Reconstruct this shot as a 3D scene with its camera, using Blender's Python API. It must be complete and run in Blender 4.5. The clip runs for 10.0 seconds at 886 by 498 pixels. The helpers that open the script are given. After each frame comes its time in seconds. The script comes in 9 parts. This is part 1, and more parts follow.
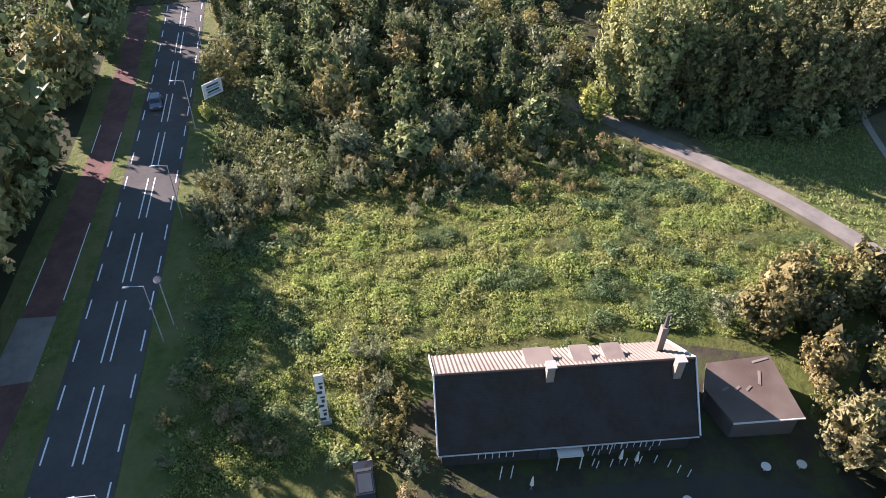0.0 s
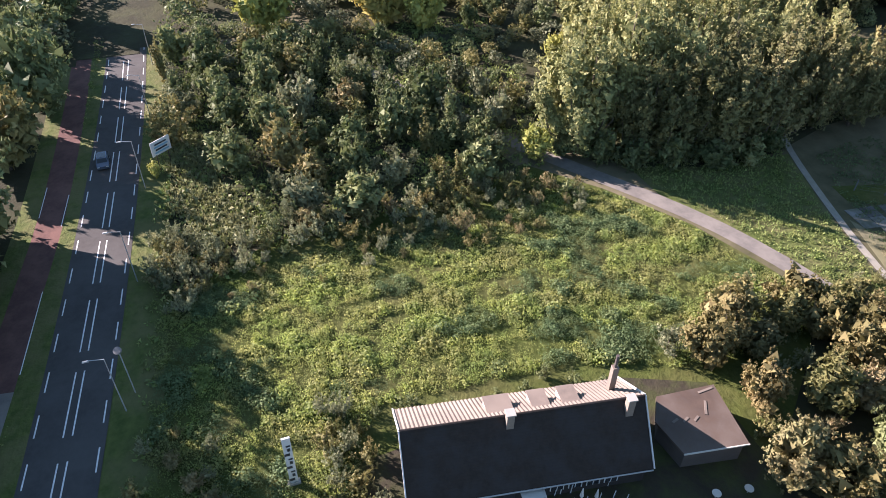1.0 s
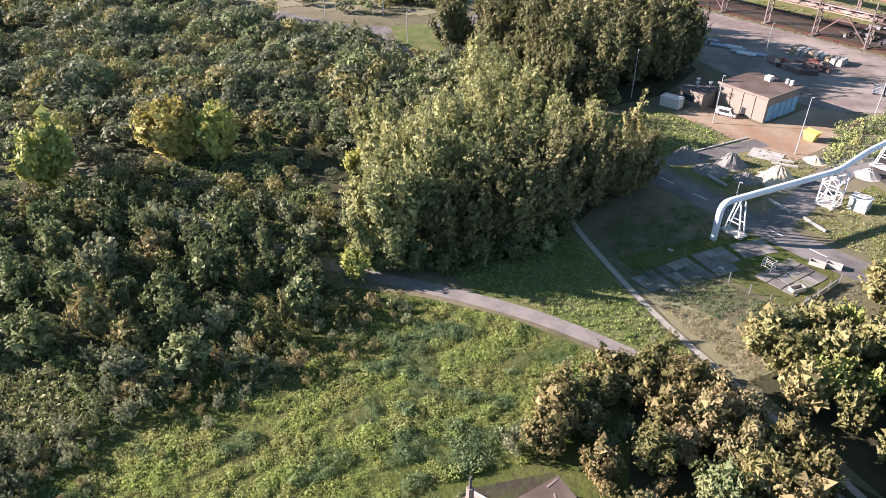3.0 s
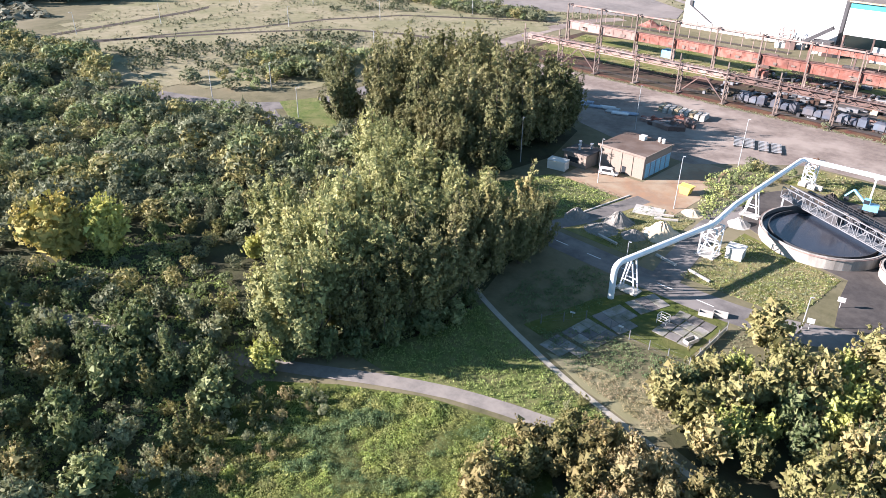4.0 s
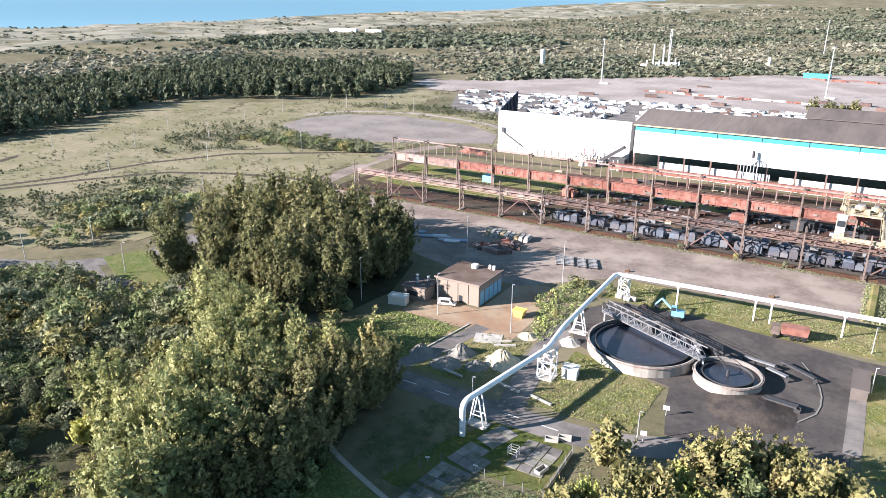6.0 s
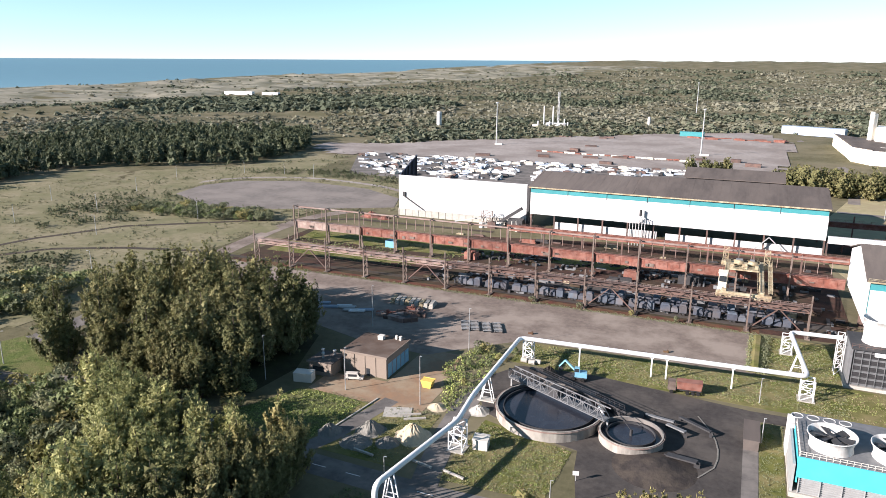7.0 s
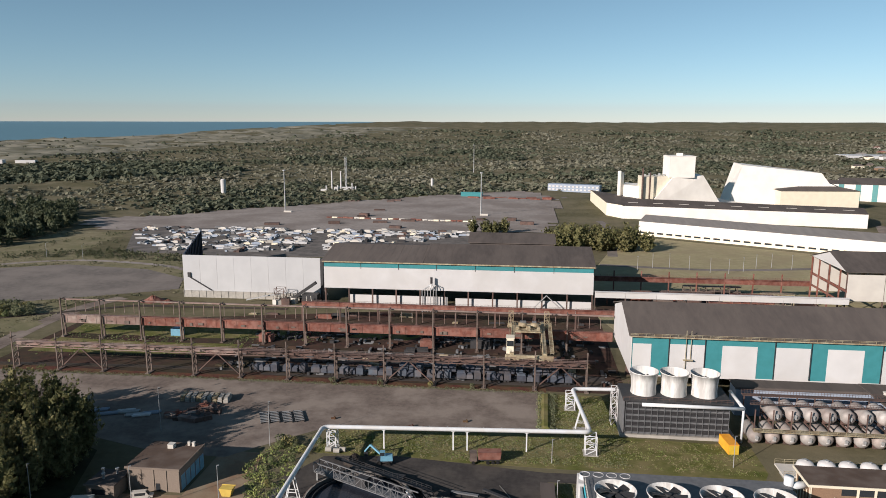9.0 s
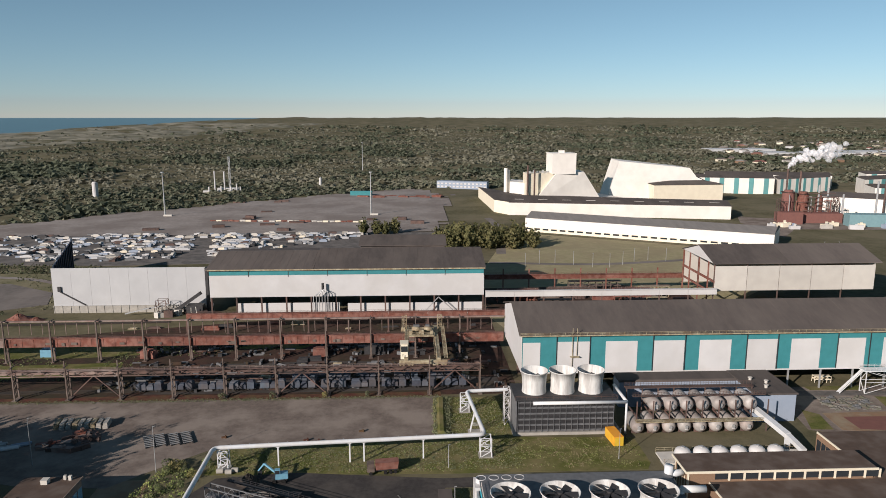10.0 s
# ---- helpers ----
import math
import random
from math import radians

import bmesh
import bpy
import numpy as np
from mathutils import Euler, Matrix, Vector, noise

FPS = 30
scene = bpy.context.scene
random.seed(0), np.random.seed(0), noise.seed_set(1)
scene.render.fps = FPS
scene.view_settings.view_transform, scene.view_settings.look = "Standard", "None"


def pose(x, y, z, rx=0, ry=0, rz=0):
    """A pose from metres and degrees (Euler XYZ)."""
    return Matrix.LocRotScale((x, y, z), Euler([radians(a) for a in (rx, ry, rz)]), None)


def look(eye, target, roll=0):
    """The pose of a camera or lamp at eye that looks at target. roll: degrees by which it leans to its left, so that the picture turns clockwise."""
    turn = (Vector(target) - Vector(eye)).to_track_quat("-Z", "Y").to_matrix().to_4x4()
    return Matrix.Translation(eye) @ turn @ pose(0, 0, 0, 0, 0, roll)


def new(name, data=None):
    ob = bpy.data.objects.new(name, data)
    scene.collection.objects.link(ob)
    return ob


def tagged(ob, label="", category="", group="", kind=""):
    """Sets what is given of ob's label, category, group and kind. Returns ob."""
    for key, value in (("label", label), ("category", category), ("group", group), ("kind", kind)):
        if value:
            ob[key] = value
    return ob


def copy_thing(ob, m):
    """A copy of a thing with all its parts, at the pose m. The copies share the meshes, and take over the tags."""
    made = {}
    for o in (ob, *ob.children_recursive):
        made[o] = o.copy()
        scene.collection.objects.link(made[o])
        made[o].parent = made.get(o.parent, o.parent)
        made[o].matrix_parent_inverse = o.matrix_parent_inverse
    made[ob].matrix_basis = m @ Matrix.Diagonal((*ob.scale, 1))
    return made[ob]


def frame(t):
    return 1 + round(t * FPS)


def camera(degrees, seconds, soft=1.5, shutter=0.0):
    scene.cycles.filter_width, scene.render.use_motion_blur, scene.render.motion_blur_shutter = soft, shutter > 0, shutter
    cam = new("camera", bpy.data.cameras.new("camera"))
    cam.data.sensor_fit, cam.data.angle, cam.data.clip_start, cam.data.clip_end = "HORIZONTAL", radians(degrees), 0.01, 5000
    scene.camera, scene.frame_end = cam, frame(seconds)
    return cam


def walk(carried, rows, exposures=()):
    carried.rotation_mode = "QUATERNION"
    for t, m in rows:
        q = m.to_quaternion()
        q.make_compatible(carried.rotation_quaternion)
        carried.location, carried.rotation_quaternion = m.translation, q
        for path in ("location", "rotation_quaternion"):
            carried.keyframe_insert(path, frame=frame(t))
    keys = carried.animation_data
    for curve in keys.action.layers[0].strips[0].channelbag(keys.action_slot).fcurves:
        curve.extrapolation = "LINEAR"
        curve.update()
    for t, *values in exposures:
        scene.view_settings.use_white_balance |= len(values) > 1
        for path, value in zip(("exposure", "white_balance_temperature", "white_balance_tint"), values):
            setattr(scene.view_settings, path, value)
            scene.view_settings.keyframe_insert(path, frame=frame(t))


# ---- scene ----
cam = camera(64.3, 10.0, 0.8)
PATH = [
    (0, (0.264, 1.678, 56.791), (-1.208, 2.028, 55.483), 0.8),
    (0.5, (0.1, 1.707, 58.7), (-1.372, 2.115, 57.409), 0.6),
    (1, (-0.081, 1.541, 61.168), (-1.552, 2.028, 59.903), 0.7),
    (1.5, (-0.147, 1.668, 62.898), (-1.608, 2.253, 61.663), 0.6),
    (2, (-0.348, 1.965, 64.984), (-1.777, 2.676, 63.779), 0.3),
    (2.5, (-0.644, 2.151, 66.889), (-2.049, 2.987, 65.737), 0.2),
    (4, (-3.468, 1.837, 73.789), (-4.707, 3.078, 72.827), 0.6),
    (4.5, (-3.226, 2.038, 75.37), (-4.414, 3.378, 74.48), 0.5),
    (5, (-3.253, 2.3, 77.45), (-4.375, 3.743, 76.639), 0.4),
    (6.5, (-3.145, 3.181, 83.824), (-4.034, 4.869, 83.225), 0.3),
    (7, (-3.428, 3.462, 85.865), (-4.195, 5.235, 85.346), 0.3),
    (7.5, (-3.467, 3.883, 88.013), (-4.117, 5.72, 87.562), 0.2),
    (8, (-3.433, 4.371, 90.104), (-3.943, 6.269, 89.732), 0.2),
    (8.5, (-3.498, 4.526, 91.521), (-3.882, 6.457, 91.17), 0.1),
    (9, (-3.683, 4.82, 93.756), (-3.904, 6.775, 93.397), 0.1),
    (9.5, (-3.845, 5.235, 95.328), (-3.923, 7.2, 94.964), 0.0),
    (10, (-3.597, 5.788, 97.566), (-3.511, 7.752, 97.194), 0.0),
]
EXPOSURES = [(0, 2.24, 6300, 31), (2.5, 2.14, 6350, 30), (4, 2.34, 6050, 23), (5, 2.4, 6000, 22), (6.5, 1.93, 6150, 19), (7.5, 1.2, 6350, 19), (8, 0.94, 6400, 18), (9, 0.47, 6450, 17), (10, 0.28, 6450, 17)]
walk(cam, [(t, look(eye, target, roll)) for t, eye, target, roll in PATH], EXPOSURES)

# ---- light ----
SUN_EL, SUN_DIR = 21.0, (-0.7, -0.714)
world = bpy.data.worlds.new("world")
scene.world = world
world.use_nodes = True
wn = world.node_tree.nodes
sky = wn.new("ShaderNodeTexSky")
sky.sky_type, sky.sun_disc = "NISHITA", False
sky.sun_elevation, sky.sun_rotation = radians(SUN_EL), math.atan2(SUN_DIR[0], SUN_DIR[1])
sky.altitude, sky.air_density, sky.dust_density, sky.ozone_density = 20, 0.7, 0.0, 4.0
wn["Background"].inputs["Strength"].default_value = 0.064
haze = wn.new("ShaderNodeHueSaturation")
haze.inputs["Saturation"].default_value = 0.85
haze.inputs["Hue"].default_value = 0.468
world.node_tree.links.new(sky.outputs[0], haze.inputs["Color"])
world.node_tree.links.new(haze.outputs[0], wn["Background"].inputs["Color"])
lamp = bpy.data.lights.new("sun", "SUN")
lamp.energy, lamp.angle, lamp.color = 5.0, radians(0.5), (1.0, 0.91, 0.8)
sun = new("sun", lamp)
sun.matrix_world = look((0, 0, 0), (-SUN_DIR[0], -SUN_DIR[1], -math.tan(radians(SUN_EL))))

rng = np.random.default_rng(7)
rnd = random.Random(11)


# ---- materials ----
def mat(name, c1, c2=None, scale=1.0, rough=0.8, metal=0.0, bump=0.0, c3=None, scale3=0.05, amount3=0.5,
        vary=0.0, island=0.0, stretch=(1, 1, 1), see=0.0, spec=0.3):
    """Two colours mixed by fine noise, a third laid over it in large patches; vary: by object; island: by piece."""
    m = bpy.data.materials.new(name)
    m.use_nodes = True
    if rough > 0.84:
        spec = min(spec, 0.08)
    nt = m.node_tree
    nd, ln = nt.nodes, nt.links
    bs = nd["Principled BSDF"]
    geo = nd.new("ShaderNodeNewGeometry")
    mp = nd.new("ShaderNodeMapping")
    mp.inputs["Scale"].default_value = stretch
    ln.new(geo.outputs["Position"], mp.inputs["Vector"])

    def noise_at(sc, detail):
        n = nd.new("ShaderNodeTexNoise")
        n.inputs["Scale"].default_value, n.inputs["Detail"].default_value = sc, detail
        ln.new(mp.outputs[0], n.inputs["Vector"])
        return n

    def ramp(src, lo, hi):
        r = nd.new("ShaderNodeMapRange")
        r.inputs["From Min"].default_value, r.inputs["From Max"].default_value = lo, hi
        ln.new(src, r.inputs["Value"])
        return r.outputs[0]

    def mix(fac, a, b):
        x = nd.new("ShaderNodeMix")
        x.data_type = "RGBA"
        for sock, val in ((x.inputs[0], fac), (x.inputs[6], a), (x.inputs[7], b)):
            if isinstance(val, bpy.types.NodeSocket):
                ln.new(val, sock)
            elif isinstance(val, tuple):
                sock.default_value = (*val, 1)
            else:
                sock.default_value = val
        return x.outputs[2]

    n1 = noise_at(scale, 6)
    if rough > 0.84 and not see:
        n1.inputs["Detail"].default_value, n1.inputs["Roughness"].default_value = 9, 0.68
    col = mix(ramp(n1.outputs[0], 0.3, 0.7), c1, c2 or tuple(v * 0.75 for v in c1))
    if c3:
        n3 = noise_at(scale3, 8)
        n3.inputs["Roughness"].default_value = 0.62
        f = nd.new("ShaderNodeMath")
        f.operation = "MULTIPLY"
        f.inputs[1].default_value = amount3
        ln.new(ramp(n3.outputs[0], 0.42, 0.6), f.inputs[0])
        col = mix(f.outputs[0], col, c3)
    for src, k in ((("ShaderNodeObjectInfo", "Random"), vary), (("", "Random Per Island"), island)):
        if k:
            o = nd.new(src[0]) if src[0] else geo
            hv = nd.new("ShaderNodeHueSaturation")
            r = nd.new("ShaderNodeMapRange")
            r.inputs["To Min"].default_value, r.inputs["To Max"].default_value = 1 - k, 1 + k
            ln.new(o.outputs[src[1]], r.inputs["Value"])
            ln.new(r.outputs[0], hv.inputs["Value"])
            if not src[0] or vary > 0.25:
                h = nd.new("ShaderNodeMapRange")
                h.inputs["To Min"].default_value, h.inputs["To Max"].default_value = 0.5 + 0.05 * k, 0.5 - 0.05 * k
                ln.new(o.outputs[src[1]], h.inputs["Value"])
                ln.new(h.outputs[0], hv.inputs["Hue"])
            ln.new(col, hv.inputs["Color"])
            col = hv.outputs[0]
    ln.new(col, bs.inputs["Base Color"])
    bs.inputs["Roughness"].default_value, bs.inputs["Metallic"].default_value = rough, metal
    bs.inputs["Specular IOR Level"].default_value = spec
    if bump:
        b = nd.new("ShaderNodeBump")
        b.inputs["Strength"].default_value, b.inputs["Distance"].default_value = min(bump, 1.0), min(0.35, max(0.05, bump * 0.5 / scale))
        ln.new(n1.outputs[0], b.inputs["Height"])
        ln.new(b.outputs[0], bs.inputs["Normal"])
    if see:
        tr = nd.new("ShaderNodeBsdfTranslucent")
        hb = nd.new("ShaderNodeHueSaturation")
        hb.inputs["Value"].default_value, hb.inputs["Saturation"].default_value = 1.45, 1.1
        ln.new(col, hb.inputs["Color"])
        ln.new(hb.outputs[0], tr.inputs["Color"])
        mx = nd.new("ShaderNodeMixShader")
        mx.inputs[0].default_value = see
        ln.new(bs.outputs[0], mx.inputs[1])
        ln.new(tr.outputs[0], mx.inputs[2])
        ln.new(mx.outputs[0], nd["Material Output"].inputs["Surface"])
    return m


GROUND = mat("ground_grass", (0.064, 0.063, 0.034), (0.128, 0.116, 0.068), 0.25, 0.95, bump=0.6, c3=(0.170, 0.149, 0.098), scale3=0.017, amount3=0.75)
FIELD = mat("field_soil", (0.038, 0.056, 0.013), (0.083, 0.101, 0.026), 0.8, 0.95, bump=0.8, c3=(0.098, 0.090, 0.038), scale3=0.07, amount3=0.6)
# litter colour set extra dark to deepen the shade beneath trees
SHADE_LITTER = mat("shade_dark_litter", (0.045, 0.042, 0.026), (0.03, 0.032, 0.018), 0.6, 0.95, bump=0.6, c3=(0.06, 0.065, 0.03), scale3=0.1, amount3=0.6)
LUSH = mat("lush_grass", (0.053, 0.079, 0.023), (0.110, 0.132, 0.040), 0.9, 0.95, bump=0.8, c3=(0.141, 0.132, 0.062), scale3=0.2, amount3=0.7)
LAWN = mat("lawn", (0.064, 0.081, 0.020), (0.132, 0.132, 0.043), 0.4, 0.95, bump=0.7, c3=(0.196, 0.162, 0.085), scale3=0.11, amount3=0.75)
DUNE = mat("dune_grass", (0.1, 0.104, 0.074), (0.165, 0.158, 0.116), 0.03, 0.95, bump=0.4, c3=(0.33, 0.305, 0.245), scale3=0.013, amount3=0.6)
# earth colour kept dark for the shade round the farmhouse
EARTH = mat("garden_earth", (0.038, 0.033, 0.026), (0.055, 0.05, 0.032), 0.7, 0.95, bump=0.5, c3=(0.06, 0.075, 0.025), scale3=0.25, amount3=0.7)
ROOFGREY = mat("grey_sheet_roof", (0.22, 0.205, 0.19), (0.175, 0.165, 0.155), 0.3, 0.8, stretch=(1, 0.2, 1))
TEALPALE = mat("pale_teal_cladding", (0.1, 0.27, 0.27), (0.09, 0.24, 0.24), 0.4, 0.5, vary=0.1)
MEADOW = mat("straw_meadow", (0.24, 0.22, 0.12), (0.34, 0.3, 0.19), 0.2, 0.95, bump=0.6, c3=(0.26, 0.22, 0.14), scale3=0.06, amount3=0.8)
DRY = mat("dry_grass", (0.237, 0.209, 0.138), (0.150, 0.138, 0.084), 0.25, 0.95, bump=0.5, c3=(0.129, 0.129, 0.069), scale3=0.04, amount3=0.75)
SCREEN = mat("grey_white_cladding", (0.435, 0.444, 0.448), (0.392, 0.400, 0.405), 0.15, 0.5, vary=0.04)
ASPHALT = mat("asphalt", (0.08, 0.076, 0.073), (0.06, 0.057, 0.055), 1.0, 0.85, c3=(0.095, 0.092, 0.089), scale3=0.12, amount3=0.6)
OLDTAR = mat("old_asphalt", (0.128, 0.12, 0.113), (0.083, 0.078, 0.074), 0.7, 0.9, c3=(0.185, 0.17, 0.157), scale3=0.11, amount3=0.75)
YARD = mat("yard_gravel", (0.188, 0.155, 0.132), (0.118, 0.096, 0.084), 0.5, 0.95, bump=0.3, c3=(0.26, 0.222, 0.19), scale3=0.07, amount3=0.8)
REDTAR = mat("red_asphalt", (0.125, 0.068, 0.06), (0.09, 0.052, 0.048), 2.0, 0.9, c3=(0.2, 0.11, 0.09), scale3=0.3, amount3=0.5)
TRAIL = mat("pale_worn_path", (0.31, 0.29, 0.255), (0.235, 0.22, 0.19), 1.2, 0.92, bump=0.3, c3=(0.2, 0.2, 0.13), scale3=0.3, amount3=0.4)
PATHTAR = mat("path_asphalt", (0.185, 0.17, 0.152), (0.135, 0.126, 0.115), 1.2, 0.9, c3=(0.225, 0.205, 0.18), scale3=0.25, amount3=0.7)
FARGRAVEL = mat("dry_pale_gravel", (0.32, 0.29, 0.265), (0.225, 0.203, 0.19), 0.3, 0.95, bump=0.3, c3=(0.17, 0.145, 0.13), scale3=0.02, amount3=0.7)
GRAVEL = mat("pale_gravel", (0.180, 0.164, 0.148), (0.124, 0.112, 0.104), 0.3, 0.95, bump=0.3, c3=(0.224, 0.200, 0.180), scale3=0.04, amount3=0.7)
TRACKBED = mat("ballast", (0.085, 0.07, 0.054), (0.05, 0.042, 0.035), 0.8, 0.95, bump=0.4)
DARKRED = mat("dark_red_earth", (0.135, 0.05, 0.036), (0.055, 0.03, 0.025), 0.5, 0.95, bump=0.4, c3=(0.12, 0.1, 0.05), scale3=0.2, amount3=0.5)
SAND = mat("sand", (0.42, 0.36, 0.26), (0.34, 0.29, 0.21), 1.5, 0.95, bump=0.5)
SPOIL = mat("spoil", (0.2, 0.19, 0.17), (0.12, 0.12, 0.11), 1.5, 0.95, bump=0.5)
REDEARTH = mat("red_earth", (0.090, 0.048, 0.037), (0.028, 0.022, 0.020), 0.3, 0.95, bump=0.5, c3=(0.048, 0.044, 0.028), scale3=0.05, amount3=0.8)
COAL = mat("coal_dust", (0.036, 0.033, 0.032), (0.065, 0.06, 0.057), 0.6, 0.9, c3=(0.1, 0.09, 0.08), scale3=0.1)
COURT = mat("pink_earth", (0.2, 0.14, 0.115), (0.14, 0.1, 0.085), 0.5, 0.95, bump=0.3, c3=(0.15, 0.15, 0.07), scale3=0.12, amount3=0.7)
HEAP = mat("dark_sludge", (0.05, 0.043, 0.04), (0.03, 0.027, 0.026), 0.7, 0.95, bump=0.6, c3=(0.09, 0.075, 0.06), scale3=0.3)
STRAWYEL = mat("faded_yellow_paint", (0.6, 0.44, 0.1), (0.5, 0.36, 0.085), 0.8, 0.6)
OLDSLAB = mat("worn_slab_concrete", (0.225, 0.215, 0.2), (0.15, 0.145, 0.135), 1.0, 0.9, bump=0.3, c3=(0.1, 0.105, 0.06), scale3=0.35, amount3=0.7, vary=0.15)
CONCRETE = mat("concrete", (0.4, 0.38, 0.34), (0.31, 0.3, 0.27), 0.8, 0.85, c3=(0.25, 0.24, 0.22), scale3=0.3)
TANKWALL = mat("stained_tank_concrete", (0.34, 0.32, 0.285), (0.25, 0.235, 0.21), 0.8, 0.9, c3=(0.15, 0.14, 0.125), scale3=0.35, amount3=0.7, stretch=(1, 1, 0.3))
LINE = mat("road_paint", (0.75, 0.75, 0.74), (0.6, 0.6, 0.6), 3.0, 0.7)
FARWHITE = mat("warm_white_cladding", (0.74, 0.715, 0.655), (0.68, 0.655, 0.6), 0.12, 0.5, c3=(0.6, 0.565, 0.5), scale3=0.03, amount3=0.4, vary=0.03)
WHITE = mat("white_cladding", (0.55, 0.55, 0.545), (0.495, 0.495, 0.49), 0.15, 0.5, c3=(0.44, 0.425, 0.395), scale3=0.06, amount3=0.35, vary=0.05)
CREAM = mat("cream_cladding", (0.72, 0.66, 0.52), (0.66, 0.6, 0.47), 0.2, 0.55, vary=0.06)
GREYCLAD = mat("grey_cladding", (0.52, 0.5, 0.45), (0.46, 0.44, 0.4), 0.2, 0.6, vary=0.08)
TEAL = mat("teal_cladding", (0.045, 0.225, 0.245), (0.038, 0.195, 0.21), 0.4, 0.5, vary=0.06)
CYAN = mat("cyan_cladding", (0.06, 0.48, 0.58), (0.05, 0.42, 0.52), 0.4, 0.5)
NAVY = mat("navy_cladding", (0.025, 0.045, 0.11), (0.02, 0.035, 0.08), 0.5, 0.5)
SLATEBLUE = mat("slate_blue_cladding", (0.28, 0.33, 0.4), (0.25, 0.3, 0.37), 0.3, 0.5)
ROOF = mat("weathered_roof", (0.115, 0.098, 0.088), (0.085, 0.075, 0.07), 0.5, 0.85, c3=(0.15, 0.13, 0.115), scale3=0.05, vary=0.12, stretch=(1, 0.12, 1))
ROOFDARK = mat("dark_roof", (0.098, 0.085, 0.078), (0.068, 0.06, 0.056), 0.5, 0.85, c3=(0.135, 0.115, 0.103), scale3=0.08, stretch=(1, 0.2, 1))
ROOFLITE = mat("fibre_cement_roof", (0.19, 0.155, 0.13), (0.13, 0.108, 0.093), 1.2, 0.85, c3=(0.24, 0.2, 0.165), scale3=0.3)
TARROOF = mat("bitumen_roof", (0.105, 0.076, 0.06), (0.075, 0.056, 0.047), 0.8, 0.9, c3=(0.17, 0.14, 0.12), scale3=0.2)
# tile colour holds the shade of the slope turned from the sun
SHADE_TILES = mat("shaded_roof_tiles", (0.042, 0.034, 0.029), (0.031, 0.026, 0.023), 2.0, 0.9, c3=(0.045, 0.043, 0.043), scale3=0.4)
RUST = mat("rusty_steel", (0.19, 0.066, 0.045), (0.11, 0.044, 0.033), 0.5, 0.8, 0.0, c3=(0.27, 0.15, 0.12), scale3=0.35, vary=0.18)
PALERUST = mat("pale_weathered_steel", (0.284, 0.232, 0.202), (0.189, 0.138, 0.120), 0.5, 0.8, c3=(0.172, 0.086, 0.069), scale3=0.2, vary=0.1)
POSTRUST = mat("weathered_post_steel", (0.131, 0.097, 0.080), (0.082, 0.060, 0.051), 0.8, 0.8, c3=(0.197, 0.164, 0.139), scale3=0.3, vary=0.15)
STAINED = mat("stained_white_cowl", (0.66, 0.66, 0.63), (0.5, 0.5, 0.48), 0.9, 0.6, c3=(0.33, 0.31, 0.29), scale3=0.45, amount3=0.6, stretch=(1, 1, 0.16))
MIDGREY = mat("dull_grey_steel", (0.17, 0.175, 0.18), (0.12, 0.125, 0.13), 0.8, 0.6, 0.2)
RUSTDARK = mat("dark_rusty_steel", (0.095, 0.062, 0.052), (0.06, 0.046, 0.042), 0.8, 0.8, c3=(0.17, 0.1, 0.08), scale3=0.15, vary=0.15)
STEEL = mat("galvanised_steel", (0.42, 0.43, 0.43), (0.34, 0.35, 0.35), 1.0, 0.5, 0.4)
DARKSTEEL = mat("dark_steel", (0.05, 0.05, 0.052), (0.035, 0.035, 0.037), 1.0, 0.6, 0.2)
WAGON = mat("wagon_grey", (0.075, 0.09, 0.115), (0.05, 0.06, 0.08), 0.7, 0.6, c3=(0.12, 0.1, 0.09), scale3=0.2, vary=0.3)
PIPEW = mat("white_pipe_paint", (0.6, 0.63, 0.65), (0.53, 0.56, 0.58), 0.4, 0.45, c3=(0.55, 0.52, 0.46), scale3=0.2, amount3=0.4)
YELLOW = mat("yellow_paint", (0.62, 0.42, 0.04), (0.52, 0.34, 0.035), 0.8, 0.5)
ORANGE = mat("orange_paint", (0.75, 0.33, 0.03), (0.66, 0.28, 0.03), 0.8, 0.5)
PALEYEL = mat("pale_yellow_paint", (0.399, 0.357, 0.246), (0.297, 0.264, 0.178), 0.8, 0.6, c3=(0.204, 0.145, 0.085), scale3=0.4, amount3=0.8)
BLUEP = mat("blue_paint", (0.15, 0.34, 0.45), (0.12, 0.28, 0.38), 0.8, 0.5)
REDP = mat("red_paint", (0.45, 0.09, 0.06), (0.36, 0.08, 0.055), 0.8, 0.5)
COURT = mat("worn_orange_slab", (0.25, 0.155, 0.095), (0.19, 0.14, 0.1), 0.4, 0.9, bump=0.2, c3=(0.27, 0.225, 0.16), scale3=0.12, amount3=0.8)
BRICKRED = mat("faded_red_brick", (0.2, 0.095, 0.08), (0.16, 0.08, 0.07), 0.5, 0.85, vary=0.1)
FADEBLUE = mat("faded_blue_cladding", (0.18, 0.3, 0.32), (0.15, 0.26, 0.28), 0.4, 0.6)
BRICK = mat("brown_brick", (0.26, 0.17, 0.11), (0.2, 0.13, 0.09), 3.0, 0.85, vary=0.08)
PINKBRICK = mat("pale_brick", (0.226, 0.188, 0.156), (0.183, 0.152, 0.125), 3.0, 0.85, vary=0.06)
# wall colour darkened to stand for the shade below the eave
SHADE_BOARDS = mat("shade_dark_boards", (0.034, 0.03, 0.027), (0.024, 0.021, 0.02), 1.5, 0.8, stretch=(1, 1, 0.2))
